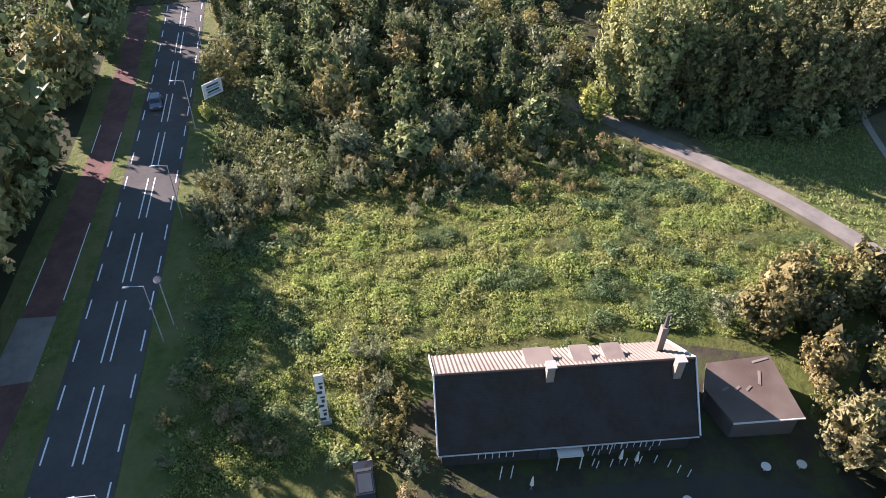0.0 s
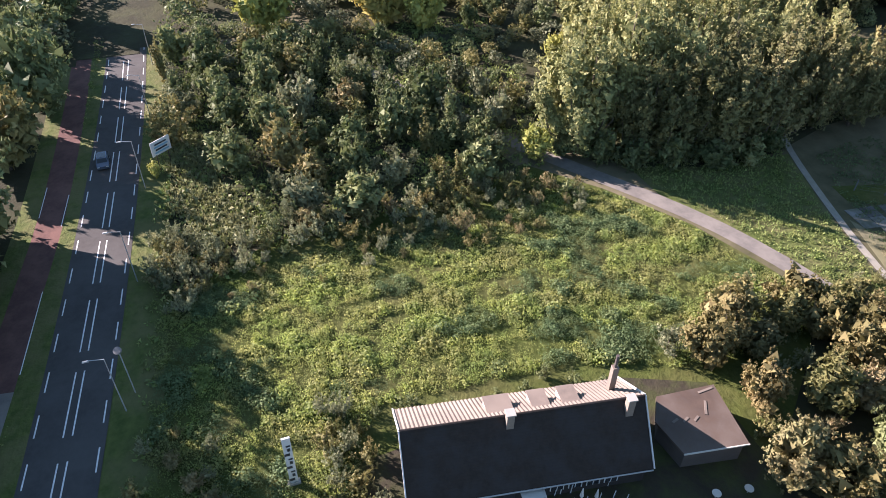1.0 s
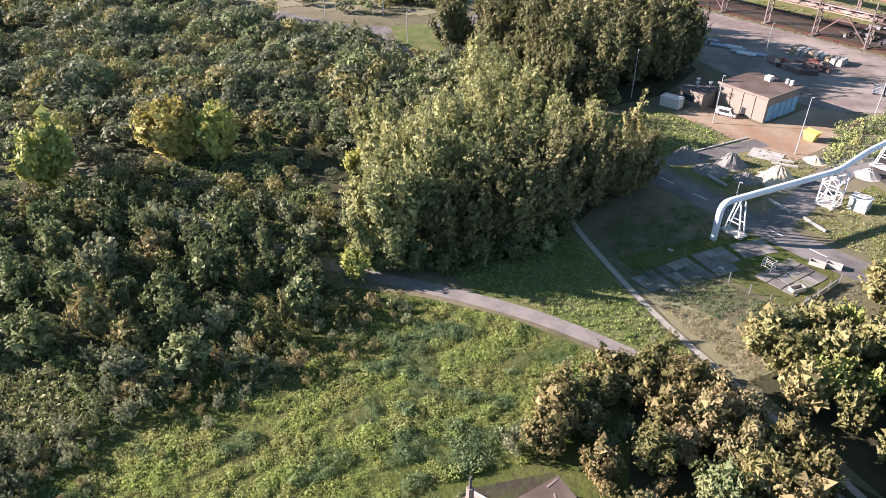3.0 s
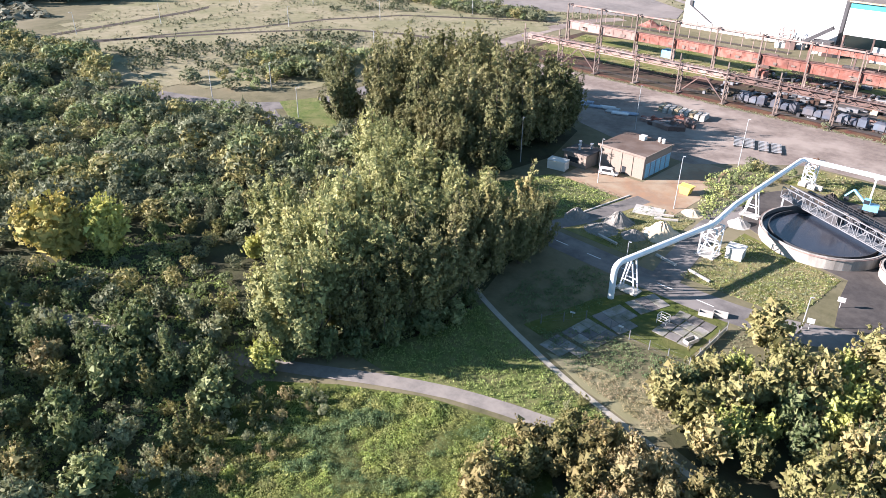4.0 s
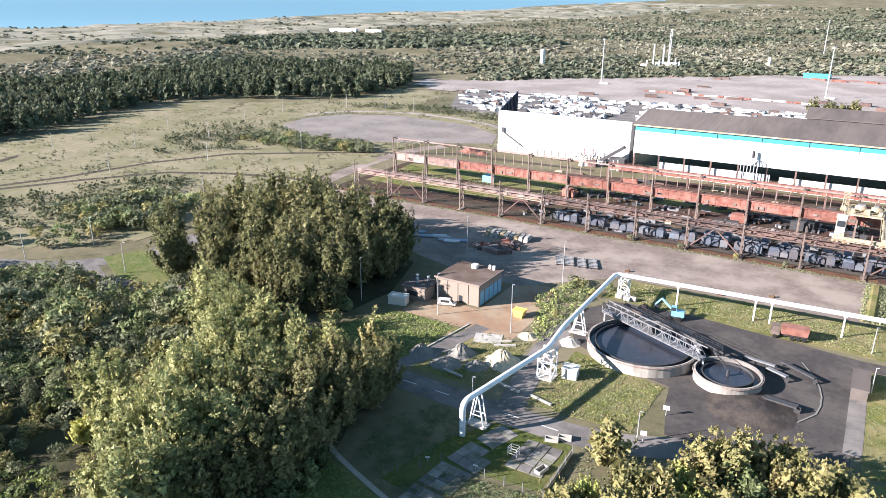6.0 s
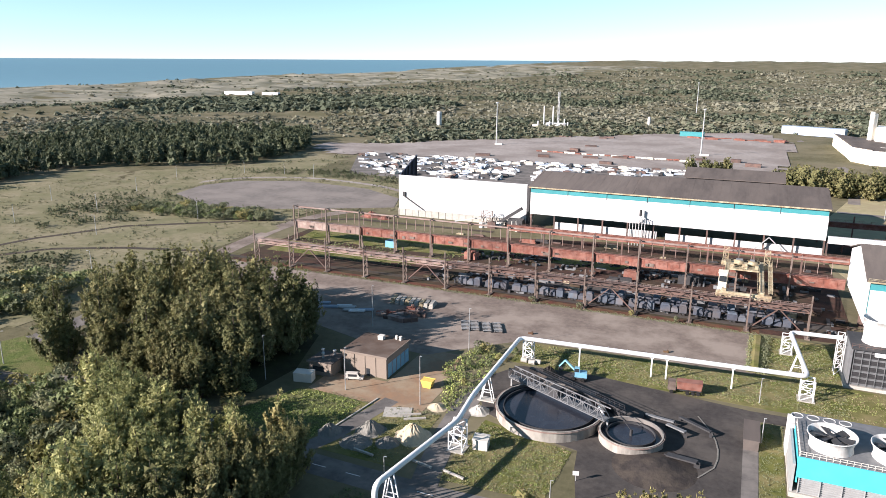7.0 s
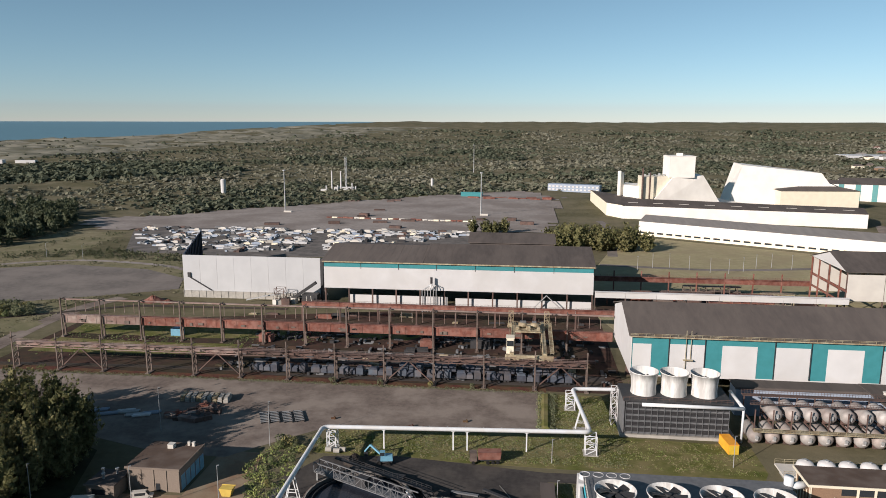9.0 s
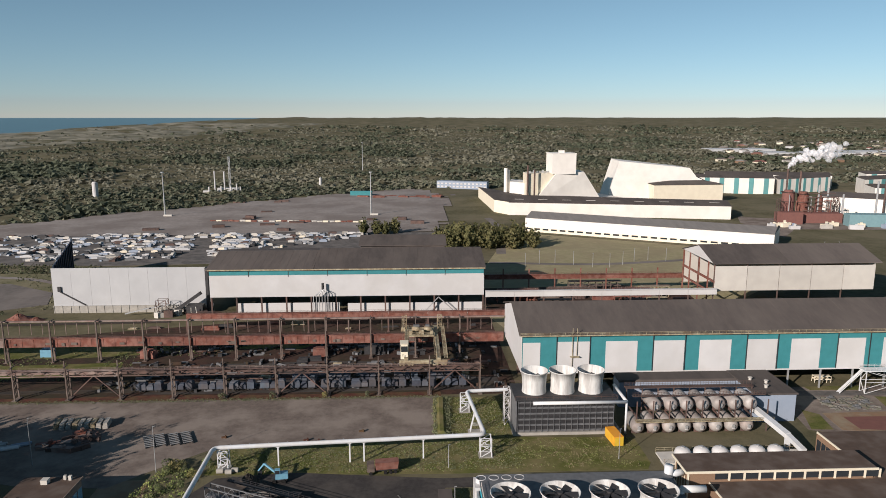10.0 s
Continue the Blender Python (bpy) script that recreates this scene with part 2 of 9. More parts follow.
# paving colour lowered to hold the shadow the house throws on it
SHADE_PAVING = mat("shade_dark_paving", (0.05, 0.047, 0.045), (0.034, 0.032, 0.031), 1.2, 0.85, c3=(0.05, 0.055, 0.03), scale3=0.3, amount3=0.6)
GLASS = mat("dark_glass", (0.03, 0.035, 0.04), (0.025, 0.03, 0.035), 1.0, 0.12, spec=0.6)
CARBLACK = mat("black_car_paint", (0.012, 0.012, 0.014), (0.01, 0.01, 0.012), 1.0, 0.2, spec=0.7)
CARGREY = mat("blue_grey_car_paint", (0.1, 0.12, 0.16), (0.09, 0.11, 0.14), 1.0, 0.25, 0.3, spec=0.6)
TYRE = mat("rubber", (0.02, 0.02, 0.02), (0.015, 0.015, 0.015), 2.0, 0.9)
SLURRY = mat("black_slurry", (0.028, 0.032, 0.042), (0.02, 0.022, 0.03), 0.4, 0.25, spec=0.4)
TANKMET = mat("weathered_tank", (0.37, 0.355, 0.335), (0.27, 0.255, 0.24), 0.7, 0.6, 0.1, c3=(0.24, 0.175, 0.15), scale3=0.12, amount3=0.5, vary=0.22)
SEA = mat("sea_water", (0.085, 0.175, 0.2), (0.075, 0.155, 0.185), 0.02, 0.3, spec=0.5, bump=0.05)
BARK = mat("bark", (0.11, 0.09, 0.07), (0.07, 0.058, 0.046), 3.0, 0.95)
SMOKE = mat("steam", (0.9, 0.9, 0.9), (0.85, 0.85, 0.86), 0.1, 1.0, see=0.5, spec=0.0)


veil = SMOKE.node_tree.nodes.new("ShaderNodeBsdfTransparent")
thin = SMOKE.node_tree.nodes.new("ShaderNodeMixShader")
thin.inputs[0].default_value = 0.55
out = SMOKE.node_tree.nodes["Material Output"]
SMOKE.node_tree.links.new(out.inputs["Surface"].links[0].from_socket, thin.inputs[1])
SMOKE.node_tree.links.new(veil.outputs[0], thin.inputs[2])
SMOKE.node_tree.links.new(thin.outputs[0], out.inputs["Surface"])


def leaf(name, a, b, c3=None):
    return mat(name, a, b, 0.5, 0.6, vary=0.28, island=0.24, see=0.17, c3=c3, scale3=0.25, amount3=0.5, spec=0.08)


L_POPLAR = leaf("poplar_leaves", (0.201, 0.219, 0.090), (0.250, 0.256, 0.115), (0.271, 0.263, 0.111))
# leaf of the yard's darker poplars, also used for trees in shade
L_GROVE = leaf("dark_shade_poplar_leaves", (0.122, 0.127, 0.056), (0.151, 0.150, 0.068), (0.162, 0.151, 0.066))
L_GREEN = leaf("green_leaves", (0.113, 0.146, 0.063), (0.157, 0.184, 0.084), (0.167, 0.181, 0.086))
L_OLIVE = leaf("olive_leaves", (0.177, 0.176, 0.071), (0.212, 0.200, 0.085), (0.218, 0.182, 0.078))
L_WILLOW = leaf("grey_green_leaves", (0.192, 0.205, 0.116), (0.228, 0.236, 0.140), (0.171, 0.192, 0.104))
L_RUST = leaf("autumn_leaves", (0.223, 0.181, 0.091), (0.248, 0.212, 0.109), (0.191, 0.191, 0.087))
L_YELLOW = leaf("yellowing_leaves", (0.310, 0.328, 0.092), (0.356, 0.351, 0.115), (0.253, 0.287, 0.098))
L_GOLD = leaf("golden_leaves", (0.363, 0.292, 0.094), (0.407, 0.330, 0.110), (0.297, 0.297, 0.099))
L_TANNED = leaf("tan_olive_leaves", (0.168, 0.143, 0.061), (0.191, 0.162, 0.071), (0.151, 0.140, 0.057))
L_STRAW = leaf("straw_grass", (0.3, 0.29, 0.15), (0.235, 0.24, 0.115), (0.18, 0.2, 0.085))
L_TUSSOCK = leaf("tussock_grass", (0.165, 0.16, 0.1), (0.205, 0.195, 0.12), (0.14, 0.145, 0.085))
L_TAN = leaf("tan_grass", (0.29, 0.245, 0.155), (0.24, 0.205, 0.125), (0.21, 0.205, 0.1))
# far needles, made lighter and greyer to stand for distance haze
L_HAZEPINE = mat("pine_needles", (0.084, 0.099, 0.067), (0.112, 0.123, 0.084), 0.02, 0.7, island=0.16, see=0.15, spec=0.05)
L_PINEDARK = leaf("dark_pine_needles", (0.045, 0.058, 0.036), (0.062, 0.075, 0.046))
L_WOOD = leaf("wood_leaves", (0.128, 0.139, 0.081), (0.090, 0.104, 0.059))
# far scrub leaves, likewise lightened in place of haze
L_HAZETHORN = mat("hazed_thorn_leaves", (0.175, 0.171, 0.121), (0.135, 0.140, 0.097), 0.02, 0.7, island=0.16, see=0.15, spec=0.05)
L_HAZEDUNE = mat("hazed_dune_leaves", (0.199, 0.190, 0.143), (0.158, 0.160, 0.117), 0.02, 0.7, island=0.16, see=0.15, spec=0.05)
L_WEEDY = mat("weed_carpet_leaves", (0.29, 0.34, 0.11), (0.18, 0.24, 0.085), 0.35, 0.6, island=0.3, see=0.5, c3=(0.26, 0.235, 0.115), scale3=0.2, amount3=0.5, spec=0.2)
L_BRAMBLE = leaf("bramble_leaves", (0.110, 0.165, 0.075), (0.154, 0.209, 0.094), (0.187, 0.220, 0.094))
L_WEED = leaf("weed_leaves", (0.22, 0.28, 0.09), (0.165, 0.22, 0.075), (0.3, 0.31, 0.12))


# ---- mesh tools ----
class M:
    """Gathers vertices and faces of one mesh."""

    def __init__(self):
        self.v, self.f = [], []

    def put(self, vs, fs):
        n = len(self.v)
        self.v += [tuple(p) for p in vs]
        self.f += [tuple(i + n for i in q) for q in fs]
        return self

    def hexa(self, p):
        return self.put(p, [(0, 3, 2, 1), (4, 5, 6, 7), (0, 1, 5, 4), (1, 2, 6, 5), (2, 3, 7, 6), (3, 0, 4, 7)])

    def box(self, x0, x1, y0, y1, z0, z1):
        return self.hexa([(x0, y0, z0), (x1, y0, z0), (x1, y1, z0), (x0, y1, z0), (x0, y0, z1), (x1, y0, z1), (x1, y1, z1), (x0, y1, z1)])

    def rbox(self, cx, cy, z0, sx, sy, sz, ang=0.0, bev=0.0):
        c, s = math.cos(radians(ang)), math.sin(radians(ang))
        pts = []
        for z, k in ((z0, 1.0), (z0 + sz, 1.0 - bev)):
            for a, b in ((-1, -1), (1, -1), (1, 1), (-1, 1)):
                u, w = a * sx / 2 * k, b * sy / 2 * k
                pts.append((cx + u * c - w * s, cy + u * s + w * c, z))
        return self.hexa(pts)

    def beam(self, p, q, w, h=None):
        p, q = Vector(p), Vector(q)
        h = h or w
        d = (q - p).normalized()
        side = d.cross(Vector((0, 0, 1)))
        side = side.normalized() if side.length > 1e-4 else Vector((1, 0, 0))
        up = side.cross(d)
        a, b = side * w / 2, up * h / 2
        return self.hexa([p - a - b, p + a - b, p + a + b, p - a + b, q - a - b, q + a - b, q + a + b, q - a + b])

    def cyl(self, p, q, r, n=10, r2=None, caps=True):
        p, q = Vector(p), Vector(q)
        r2 = r if r2 is None else r2
        d = (q - p).normalized()
        a = d.orthogonal().normalized()
        b = d.cross(a)
        vs = []
        for c, rr in ((p, r), (q, r2)):
            vs += [c + (a * math.cos(2 * math.pi * i / n) + b * math.sin(2 * math.pi * i / n)) * rr for i in range(n)]
        fs = [(i, (i + 1) % n, n + (i + 1) % n, n + i) for i in range(n)]
        if caps:
            fs += [tuple(range(n - 1, -1, -1)), tuple(range(n, 2 * n))]
        return self.put(vs, fs)

    def lathe(self, cx, cy, prof, n=32):
        """A closed turn of a profile of (radius, z)."""
        vs, k = [], len(prof)
        for i in range(n):
            a = 2 * math.pi * i / n
            vs += [(cx + r * math.cos(a), cy + r * math.sin(a), z) for r, z in prof]
        fs = [(i * k + j, ((i + 1) % n) * k + j, ((i + 1) % n) * k + j + 1, i * k + j + 1) for i in range(n) for j in range(k - 1)]
        return self.put(vs, fs)

    def prism(self, poly, z0, z1):
        n = len(poly)
        vs = [(x, y, z0) for x, y in poly] + [(x, y, z1) for x, y in poly]
        return self.put(vs, [tuple(range(n - 1, -1, -1)), tuple(range(n, 2 * n))] + [(i, (i + 1) % n, n + (i + 1) % n, n + i) for i in range(n)])

    def sect(self, poly, x0, x1):
        """A section in y and z, drawn out along x."""
        n = len(poly)
        vs = [(x0, y, z) for y, z in poly] + [(x1, y, z) for y, z in poly]
        return self.put(vs, [tuple(range(n)), tuple(range(2 * n - 1, n - 1, -1))] + [(i, n + i, n + (i + 1) % n, (i + 1) % n) for i in range(n)])

    def mesh(self, name, material, smooth=False):
        me = bpy.data.meshes.new(name)
        me.from_pydata(self.v, [], self.f)
        me.materials.append(material)
        if smooth:
            me.polygons.foreach_set("use_smooth", [True] * len(me.polygons))
        me.validate()
        me.update()
        return me


def np_mesh(name, verts, faces, material):
    """A mesh of quads from arrays."""
    me = bpy.data.meshes.new(name)
    n, k = len(faces), faces.shape[1]
    me.vertices.add(len(verts))
    me.vertices.foreach_set("co", np.ascontiguousarray(verts, dtype=np.float32).ravel())
    me.loops.add(n * k)
    me.loops.foreach_set("vertex_index", np.ascontiguousarray(faces, dtype=np.int32).ravel())
    me.polygons.add(n)
    me.polygons.foreach_set("loop_start", np.arange(n, dtype=np.int32) * k)
    me.polygons.foreach_set("loop_total", np.full(n, k, dtype=np.int32))
    me.materials.append(material)
    me.update(calc_edges=True)
    return me


def thing(name, x, y, z, label, category, group="", kind=""):
    ob = new(name)
    ob.location, ob.empty_display_size = (x, y, z), 0.5
    return tagged(ob, label, category, group, kind)


def part(name, m, material, parent, label="", smooth=False):
    """A mesh part, drawn in the world's place, under its thing or part."""
    ob = new(name, m if isinstance(m, bpy.types.Mesh) else m.mesh(name, material, smooth))
    ob.parent = parent
    if parent.type == "EMPTY":
        ob.matrix_parent_inverse = Matrix.Translation(parent.location).inverted()
    return tagged(ob, label)


def single(name, m, material, label, category, group="", kind="", smooth=False):
    return tagged(new(name, m.mesh(name, material, smooth)), label, category, group, kind)


def setting(name, m, material, label, category):
    return single(name, m, material, label, category, kind="structure")


def ribbon(pts, width, z, step=4.0):
    """A flat strip along a smooth line through points."""
    p = [Vector(q).to_2d() for q in pts]
    ext = [p[0] * 2 - p[1]] + p + [p[-1] * 2 - p[-2]]
    line = []
    for i in range(1, len(ext) - 2):
        a, b, c, d = ext[i - 1:i + 3]
        n = max(1, int((c - b).length / step))
        for k in range(n):
            t = k / n
            line.append(0.5 * (2 * b + (c - a) * t + (2 * a - 5 * b + 4 * c - d) * t * t + (3 * b - a - 3 * c + d) * t ** 3))
    line.append(p[-1])
    m, vs = M(), []
    for i, q in enumerate(line):
        d = (line[min(i + 1, len(line) - 1)] - line[max(i - 1, 0)]).normalized()
        s = Vector((-d.y, d.x)) * width / 2
        vs += [(q.x + s.x, q.y + s.y, z), (q.x - s.x, q.y - s.y, z)]
    m.put(vs, [(2 * i, 2 * i + 1, 2 * i + 3, 2 * i + 2) for i in range(len(line) - 1)])
    return m


def slab(poly, z, thick=0.3):
    return M().prism(poly, z - thick, z)


def far_rise(d):
    t = min(1.0, max(0.0, (d - 2600) / 2250))
    return 82 * t * t * (3 - 2 * t)


def coast(y):
    """The shore's x, which bends inland further north."""
    return -1950 + 0.46 * max(0.0, y - 2400)


def ground_z(x, y):
    """Flat on the works, low dunes further off."""
    dx, dy = max(-330 - x, 0, x - 420), max(-200 - y, 0, y - 640)
    k = min(1.0, math.hypot(dx, dy) / 500)
    z = far_rise(math.hypot(x, y))
    if k > 0:
        n = noise.fractal(Vector((x / 170, y / 170, 3.1)), 1.0, 2.0, 4)
        z += k * (6.0 * n + 2.0 + (8.0 * max(0, noise.noise(Vector((x / 300, y / 300, 9)))) if x < -900 and y < 2600 else 0))
    if x < coast(y):
        s = min(1.0, (coast(y) - x) / 140)
        z = z * (1 - s) + s * (far_rise(math.hypot(x, y)) - 6)
    return z


# ---- ground, water, roads ----
def spread(lo, hi, a, b, fine):
    """Grid lines, fine between a and b, ever wider outside."""
    out = list(np.arange(a, b + 0.1, fine))
    step, p = fine, b
    while p < hi:
        step *= 1.13
        p = min(hi, p + step)
        out.append(p)
    step, p = fine, a
    while p > lo:
        step *= 1.13
        p = max(lo, p - step)
        out.insert(0, p)
    return np.array(out)


gx, gy = spread(-4900, 4900, -900, 700, 20.0), spread(-4900, 4900, -300, 1500, 20.0)
nx, ny = len(gx), len(gy)
gv = np.array([(x, y, ground_z(x, y)) for y in gy for x in gx])
gi = np.arange(nx * ny).reshape(ny, nx)
gf = np.stack([gi[:-1, :-1], gi[:-1, 1:], gi[1:, 1:], gi[1:, :-1]], -1).reshape(-1, 4)
tagged(new("ground", np_mesh("ground", gv, gf, GROUND)), "rough grassland and low dunes with sandy patches", "ground", kind="structure")

sv = np.array([(x, y, far_rise(math.hypot(x, y)) + 0.3) for y in np.linspace(-4900, 4900, 90) for x in np.linspace(-4900, coast(y) + 50, 40)])
si = np.arange(len(sv)).reshape(90, 40)
sf = np.stack([si[:-1, :-1], si[:-1, 1:], si[1:, 1:], si[1:, :-1]], -1).reshape(-1, 4)
tagged(new("water", np_mesh("water", sv, sf, SEA)), "blue-grey sea reaching to the horizon", "sea", kind="structure")


dv = np.array([(x, y, ground_z(x, y) + (0.6 + 9.0 * max(0.0, noise.noise(Vector((x / 75, y / 110, 31)))) if 0 < i < 59 else -1.5)) for y in np.linspace(200, 3900, 200) for i, x in enumerate(np.linspace(coast(y) + 20, coast(y) + 800, 60))])
di = np.arange(len(dv)).reshape(200, 60)
tagged(new("dunes", np_mesh("dunes", dv, np.stack([di[:-1, :-1], di[:-1, 1:], di[1:, 1:], di[1:, :-1]], -1).reshape(-1, 4), DUNE)), "pale sandy dunes with marram grass by the sea", "dunes", kind="structure")


def road_y(x):
    return -19.5 - 0.0526 * (x + 80) - 0.00035 * (x + 80) ** 2


ROADX = [30, 0, -40, -80, -120, -160, -200, -250, -300]
setting("road", ribbon([(x, road_y(x), 0) for x in ROADX], 7.7, 0.05), ASPHALT, "dark asphalt country road with white dashed lines", "road")
BIKE = [(25, -36.5, 0), (-20, -33.6, 0), (-56, -29.6, 0), (-73, -28.2, 0), (-100, -26.3, 0), (-148, -26.0, 0), (-220, -28.5, 0)]
setting("cycle_path", ribbon(BIKE, 3.7, 0.04), REDTAR, "red asphalt cycle path beside the road", "cycle path")
setting("pavement", slab([(-62, -31.2), (-61.5, -27.2), (-52.5, -28.0), (-52.5, -32.2)], 0.06, 0.1), PATHTAR, "pale concrete driveway slab across the cycle path", "pavement")

dash_long = M().box(-4.5, 4.5, -0.075, 0.075, 0, 0.012).mesh("lane_line", LINE)
dash_short = M().box(-1.5, 1.5, -0.075, 0.075, 0, 0.012).mesh("lane_line", LINE)
marks = thing("road_marking", -80, -20, 0.05, "white dashed road lines painted on asphalt", "road marking", kind="structure")


def dash(me, x, y, z, ang, parent):
    ob = new("lane_line", me)
    ob.parent = parent
    ob.matrix_parent_inverse = Matrix.Translation(parent.location).inverted()
    ob.matrix_basis = pose(x, y, z, 0, 0, ang)


for i in range(-2, 16):
    x = -33.8 - 12.1 * i
    a = math.degrees(math.atan2(road_y(x + 1) - road_y(x - 1), 2))
    for s in (-0.45, 0.45):
        dash(dash_long, x, road_y(x) + s, 0.055, a, marks)
for i in range(-4, 32):
    x = -37.5 - 6.1 * i
    a = math.degrees(math.atan2(road_y(x + 1) - road_y(x - 1), 2))
    for s in (-3.35, 3.35):
        dash(dash_short, x, road_y(x) + s, 0.055, a, marks)
for x0, x1, y0, y1 in ((-64, -72, -30.8, -30.2), (-64, -78, -26.9, -26.0), (-95, -103, -28.2, -27.9), (-92, -100, -25.0, -24.6)):
    part("edge_line", M().beam((x0, y0, 0.05), (x1, y1, 0.05), 0.1, 0.012), LINE, marks)

setting("road_verge", ribbon([(x, road_y(x) + 6.6, 0) for x in ROADX], 5.4, 0.036), LUSH, "rough green verge beside the road", "verge")
setting("road_verge", ribbon([(x, road_y(x) - 5.6, 0) for x in ROADX], 3.6, 0.039), LUSH, "rough green verge beside the road", "verge")
setting("path_edge", ribbon([(x, y - 3.2, 0) for x, y, _ in BIKE], 2.8, 0.034), LUSH, "rough grass edge of the cycle path", "verge")
setting("footpath", ribbon([(-150, 18, 0), (-128, 28, 0), (-112, 35.5, 0), (-100, 41.8, 0), (-84, 52, 0), (-74, 58.7, 0), (-64, 64.4, 0), (-55, 68, 0), (-48, 70.2, 0), (-36, 71.5, 0), (-18, 70, 0), (5, 64, 0)], 3.0, 0.06),
        PATHTAR, "grey asphalt path curving through rough grass", "path")
setting("trail", ribbon([(-110, 103, 0), (-92, 95, 0), (-79, 88.6, 0), (-62, 82.8, 0), (-50, 79.6, 0), (-39, 77.6, 0), (-30, 76, 0), (-14, 72.5, 0), (6, 66, 0)], 1.1, 0.05),
        TRAIL, "narrow pale footpath through the grass", "path")

setting("field", slab([(-72, -13), (-79, 2), (-82, 12), (-85, 28), (-88, 44), (-78, 53), (-66, 61), (-56, 65), (-48, 67.5), (-40, 60), (-28, 46), (-20, 30), (-20, 0), (-30, -17)], 0.03, 0.05),
        FIELD, "overgrown field of weeds and brambles", "field")

# dark floors put where the trees' shade lies
setting("grove_floor", slab([(-94, 52), (-82, 61), (-78, 74), (-79, 86), (-84, 100), (-86, 113), (-125, 116), (-160, 112), (-210, 108), (-200, 22), (-150, 21), (-112, 38), (-100, 45)], 0.02, 0.04), SHADE_LITTER, "leaf litter under the grove, darkened to deepen its shade", "woodland floor")
setting("scrub_floor", slab([(-74, -11.5), (-79, 0), (-81, 12), (-83, 28), (-86, 43), (-100, 40), (-128, 26), (-150, 16), (-150, -10), (-112, -9.5)], 0.045, 0.06), SHADE_LITTER, "leaf litter under the scrub, darkened to deepen its shade", "woodland floor")
setting("wood_floor", slab([(-10, -39.5), (-56, -33.0), (-100, -29.5), (-180, -29.5), (-180, -70), (-10, -70)], 0.02, 0.04), SHADE_LITTER, "leaf litter under the roadside wood, darkened to deepen its shade", "woodland floor")
setting("yard_grove_floor", slab([(-118, 140), (-116, 158), (-124, 182), (-150, 196), (-190, 192), (-200, 166), (-194, 140), (-176, 128), (-150, 133)], 0.02, 0.04), SHADE_LITTER, "leaf litter under the poplars, darkened to deepen their shade", "woodland floor")
setting("belt_floor", slab([(-46, 45), (6, 48), (26, 80), (26, 120), (-12, 118), (-38, 98), (-38, 80), (-14, 75), (-44, 70)], 0.015, 0.03), SHADE_LITTER, "leaf litter under the tree belt, darkened to deepen its shade", "woodland floor")
setting("path_verge", slab([(-82, 60), (-74, 60.6), (-64, 66.2), (-55, 69.8), (-46, 72.2), (-38, 73.5), (-40, 76.5), (-50, 78.6), (-62, 81.8), (-78, 87.4), (-78, 74)], 0.03, 0.04), LUSH, "lush green grass between two paths", "lawn")
setting("brush_bank", slab([(-60, 83.8), (-50, 80.6), (-36, 78.2), (-33, 92), (-40, 93), (-46, 88)], 0.025, 0.04), DRY, "dry tan grass beside the footpath", "meadow")

# the works' roads and yards
setting("yard", slab([(-222, 236), (-215, 241), (5, 241), (5, 208), (-30, 206.5), (-62, 205), (-72, 196), (-86, 182), (-110, 184), (-130, 190), (-165, 206), (-222, 219)], 0.05), YARD, "wide grey gravel storage yard", "yard")
setting("access_road", ribbon([(-150, 128, 0), (-120, 122, 0), (-95, 119, 0), (-70, 118, 0), (-43, 118.5, 0), (-26, 124, 0), (-8, 136, 0), (0, 146, 0)], 7.2, 0.05), OLDTAR, "worn asphalt works road with a dashed line", "road")
setting("side_road", ribbon([(-58, 119, 0), (-60.5, 132, 0), (-63, 150, 0), (-63, 166, 0), (-56, 178, 0)], 6.0, 0.055), OLDTAR, "worn asphalt side road under the pipe", "road")
setting("tank_yard", slab([(-66, 172), (-58, 186), (-38, 188.5), (4, 183.5), (22, 184), (130, 184.5), (130, 179.5), (4.5, 178.5), (4, 135), (-10, 130), (-28, 128), (-31, 140), (-32, 147), (-46, 150), (-58, 156)], 0.06),
        COAL, "dark dusty asphalt round the settling tanks", "yard")
setting("old_yard", slab([(-64, 104), (-58, 114.5), (-42, 114.8), (-42, 99), (-52, 98), (-58, 97), (-64, 87), (-68, 87.5)], 0.04), FIELD, "rough weedy grass round the old apron", "meadow")
setting("court", slab([(-106, 149), (-72, 148), (-72, 166), (-76, 186), (-88, 186), (-88, 161), (-106, 160)], 0.045), COURT, "reddish earth court before the garage", "yard")
setting("garage_lawn", slab([(-118, 128.5), (-112, 138), (-108.5, 147.5), (-98, 148.5), (-88.5, 147), (-89, 134), (-91, 127), (-104, 125.8)], 0.042), LUSH, "bright green grass beside the garage", "lawn")
setting("lane", ribbon([(-90, 122, 0), (-86.5, 130, 0), (-84, 142, 0), (-82, 152, 0)], 4.5, 0.055), OLDTAR, "narrow asphalt lane to the garage", "road")
setting("track_bed", slab([(-210, 242.5), (34, 242.5), (34, 342), (-60, 342), (-210, 306)], 0.04), REDEARTH, "rust-stained earth under the crane runways", "yard")
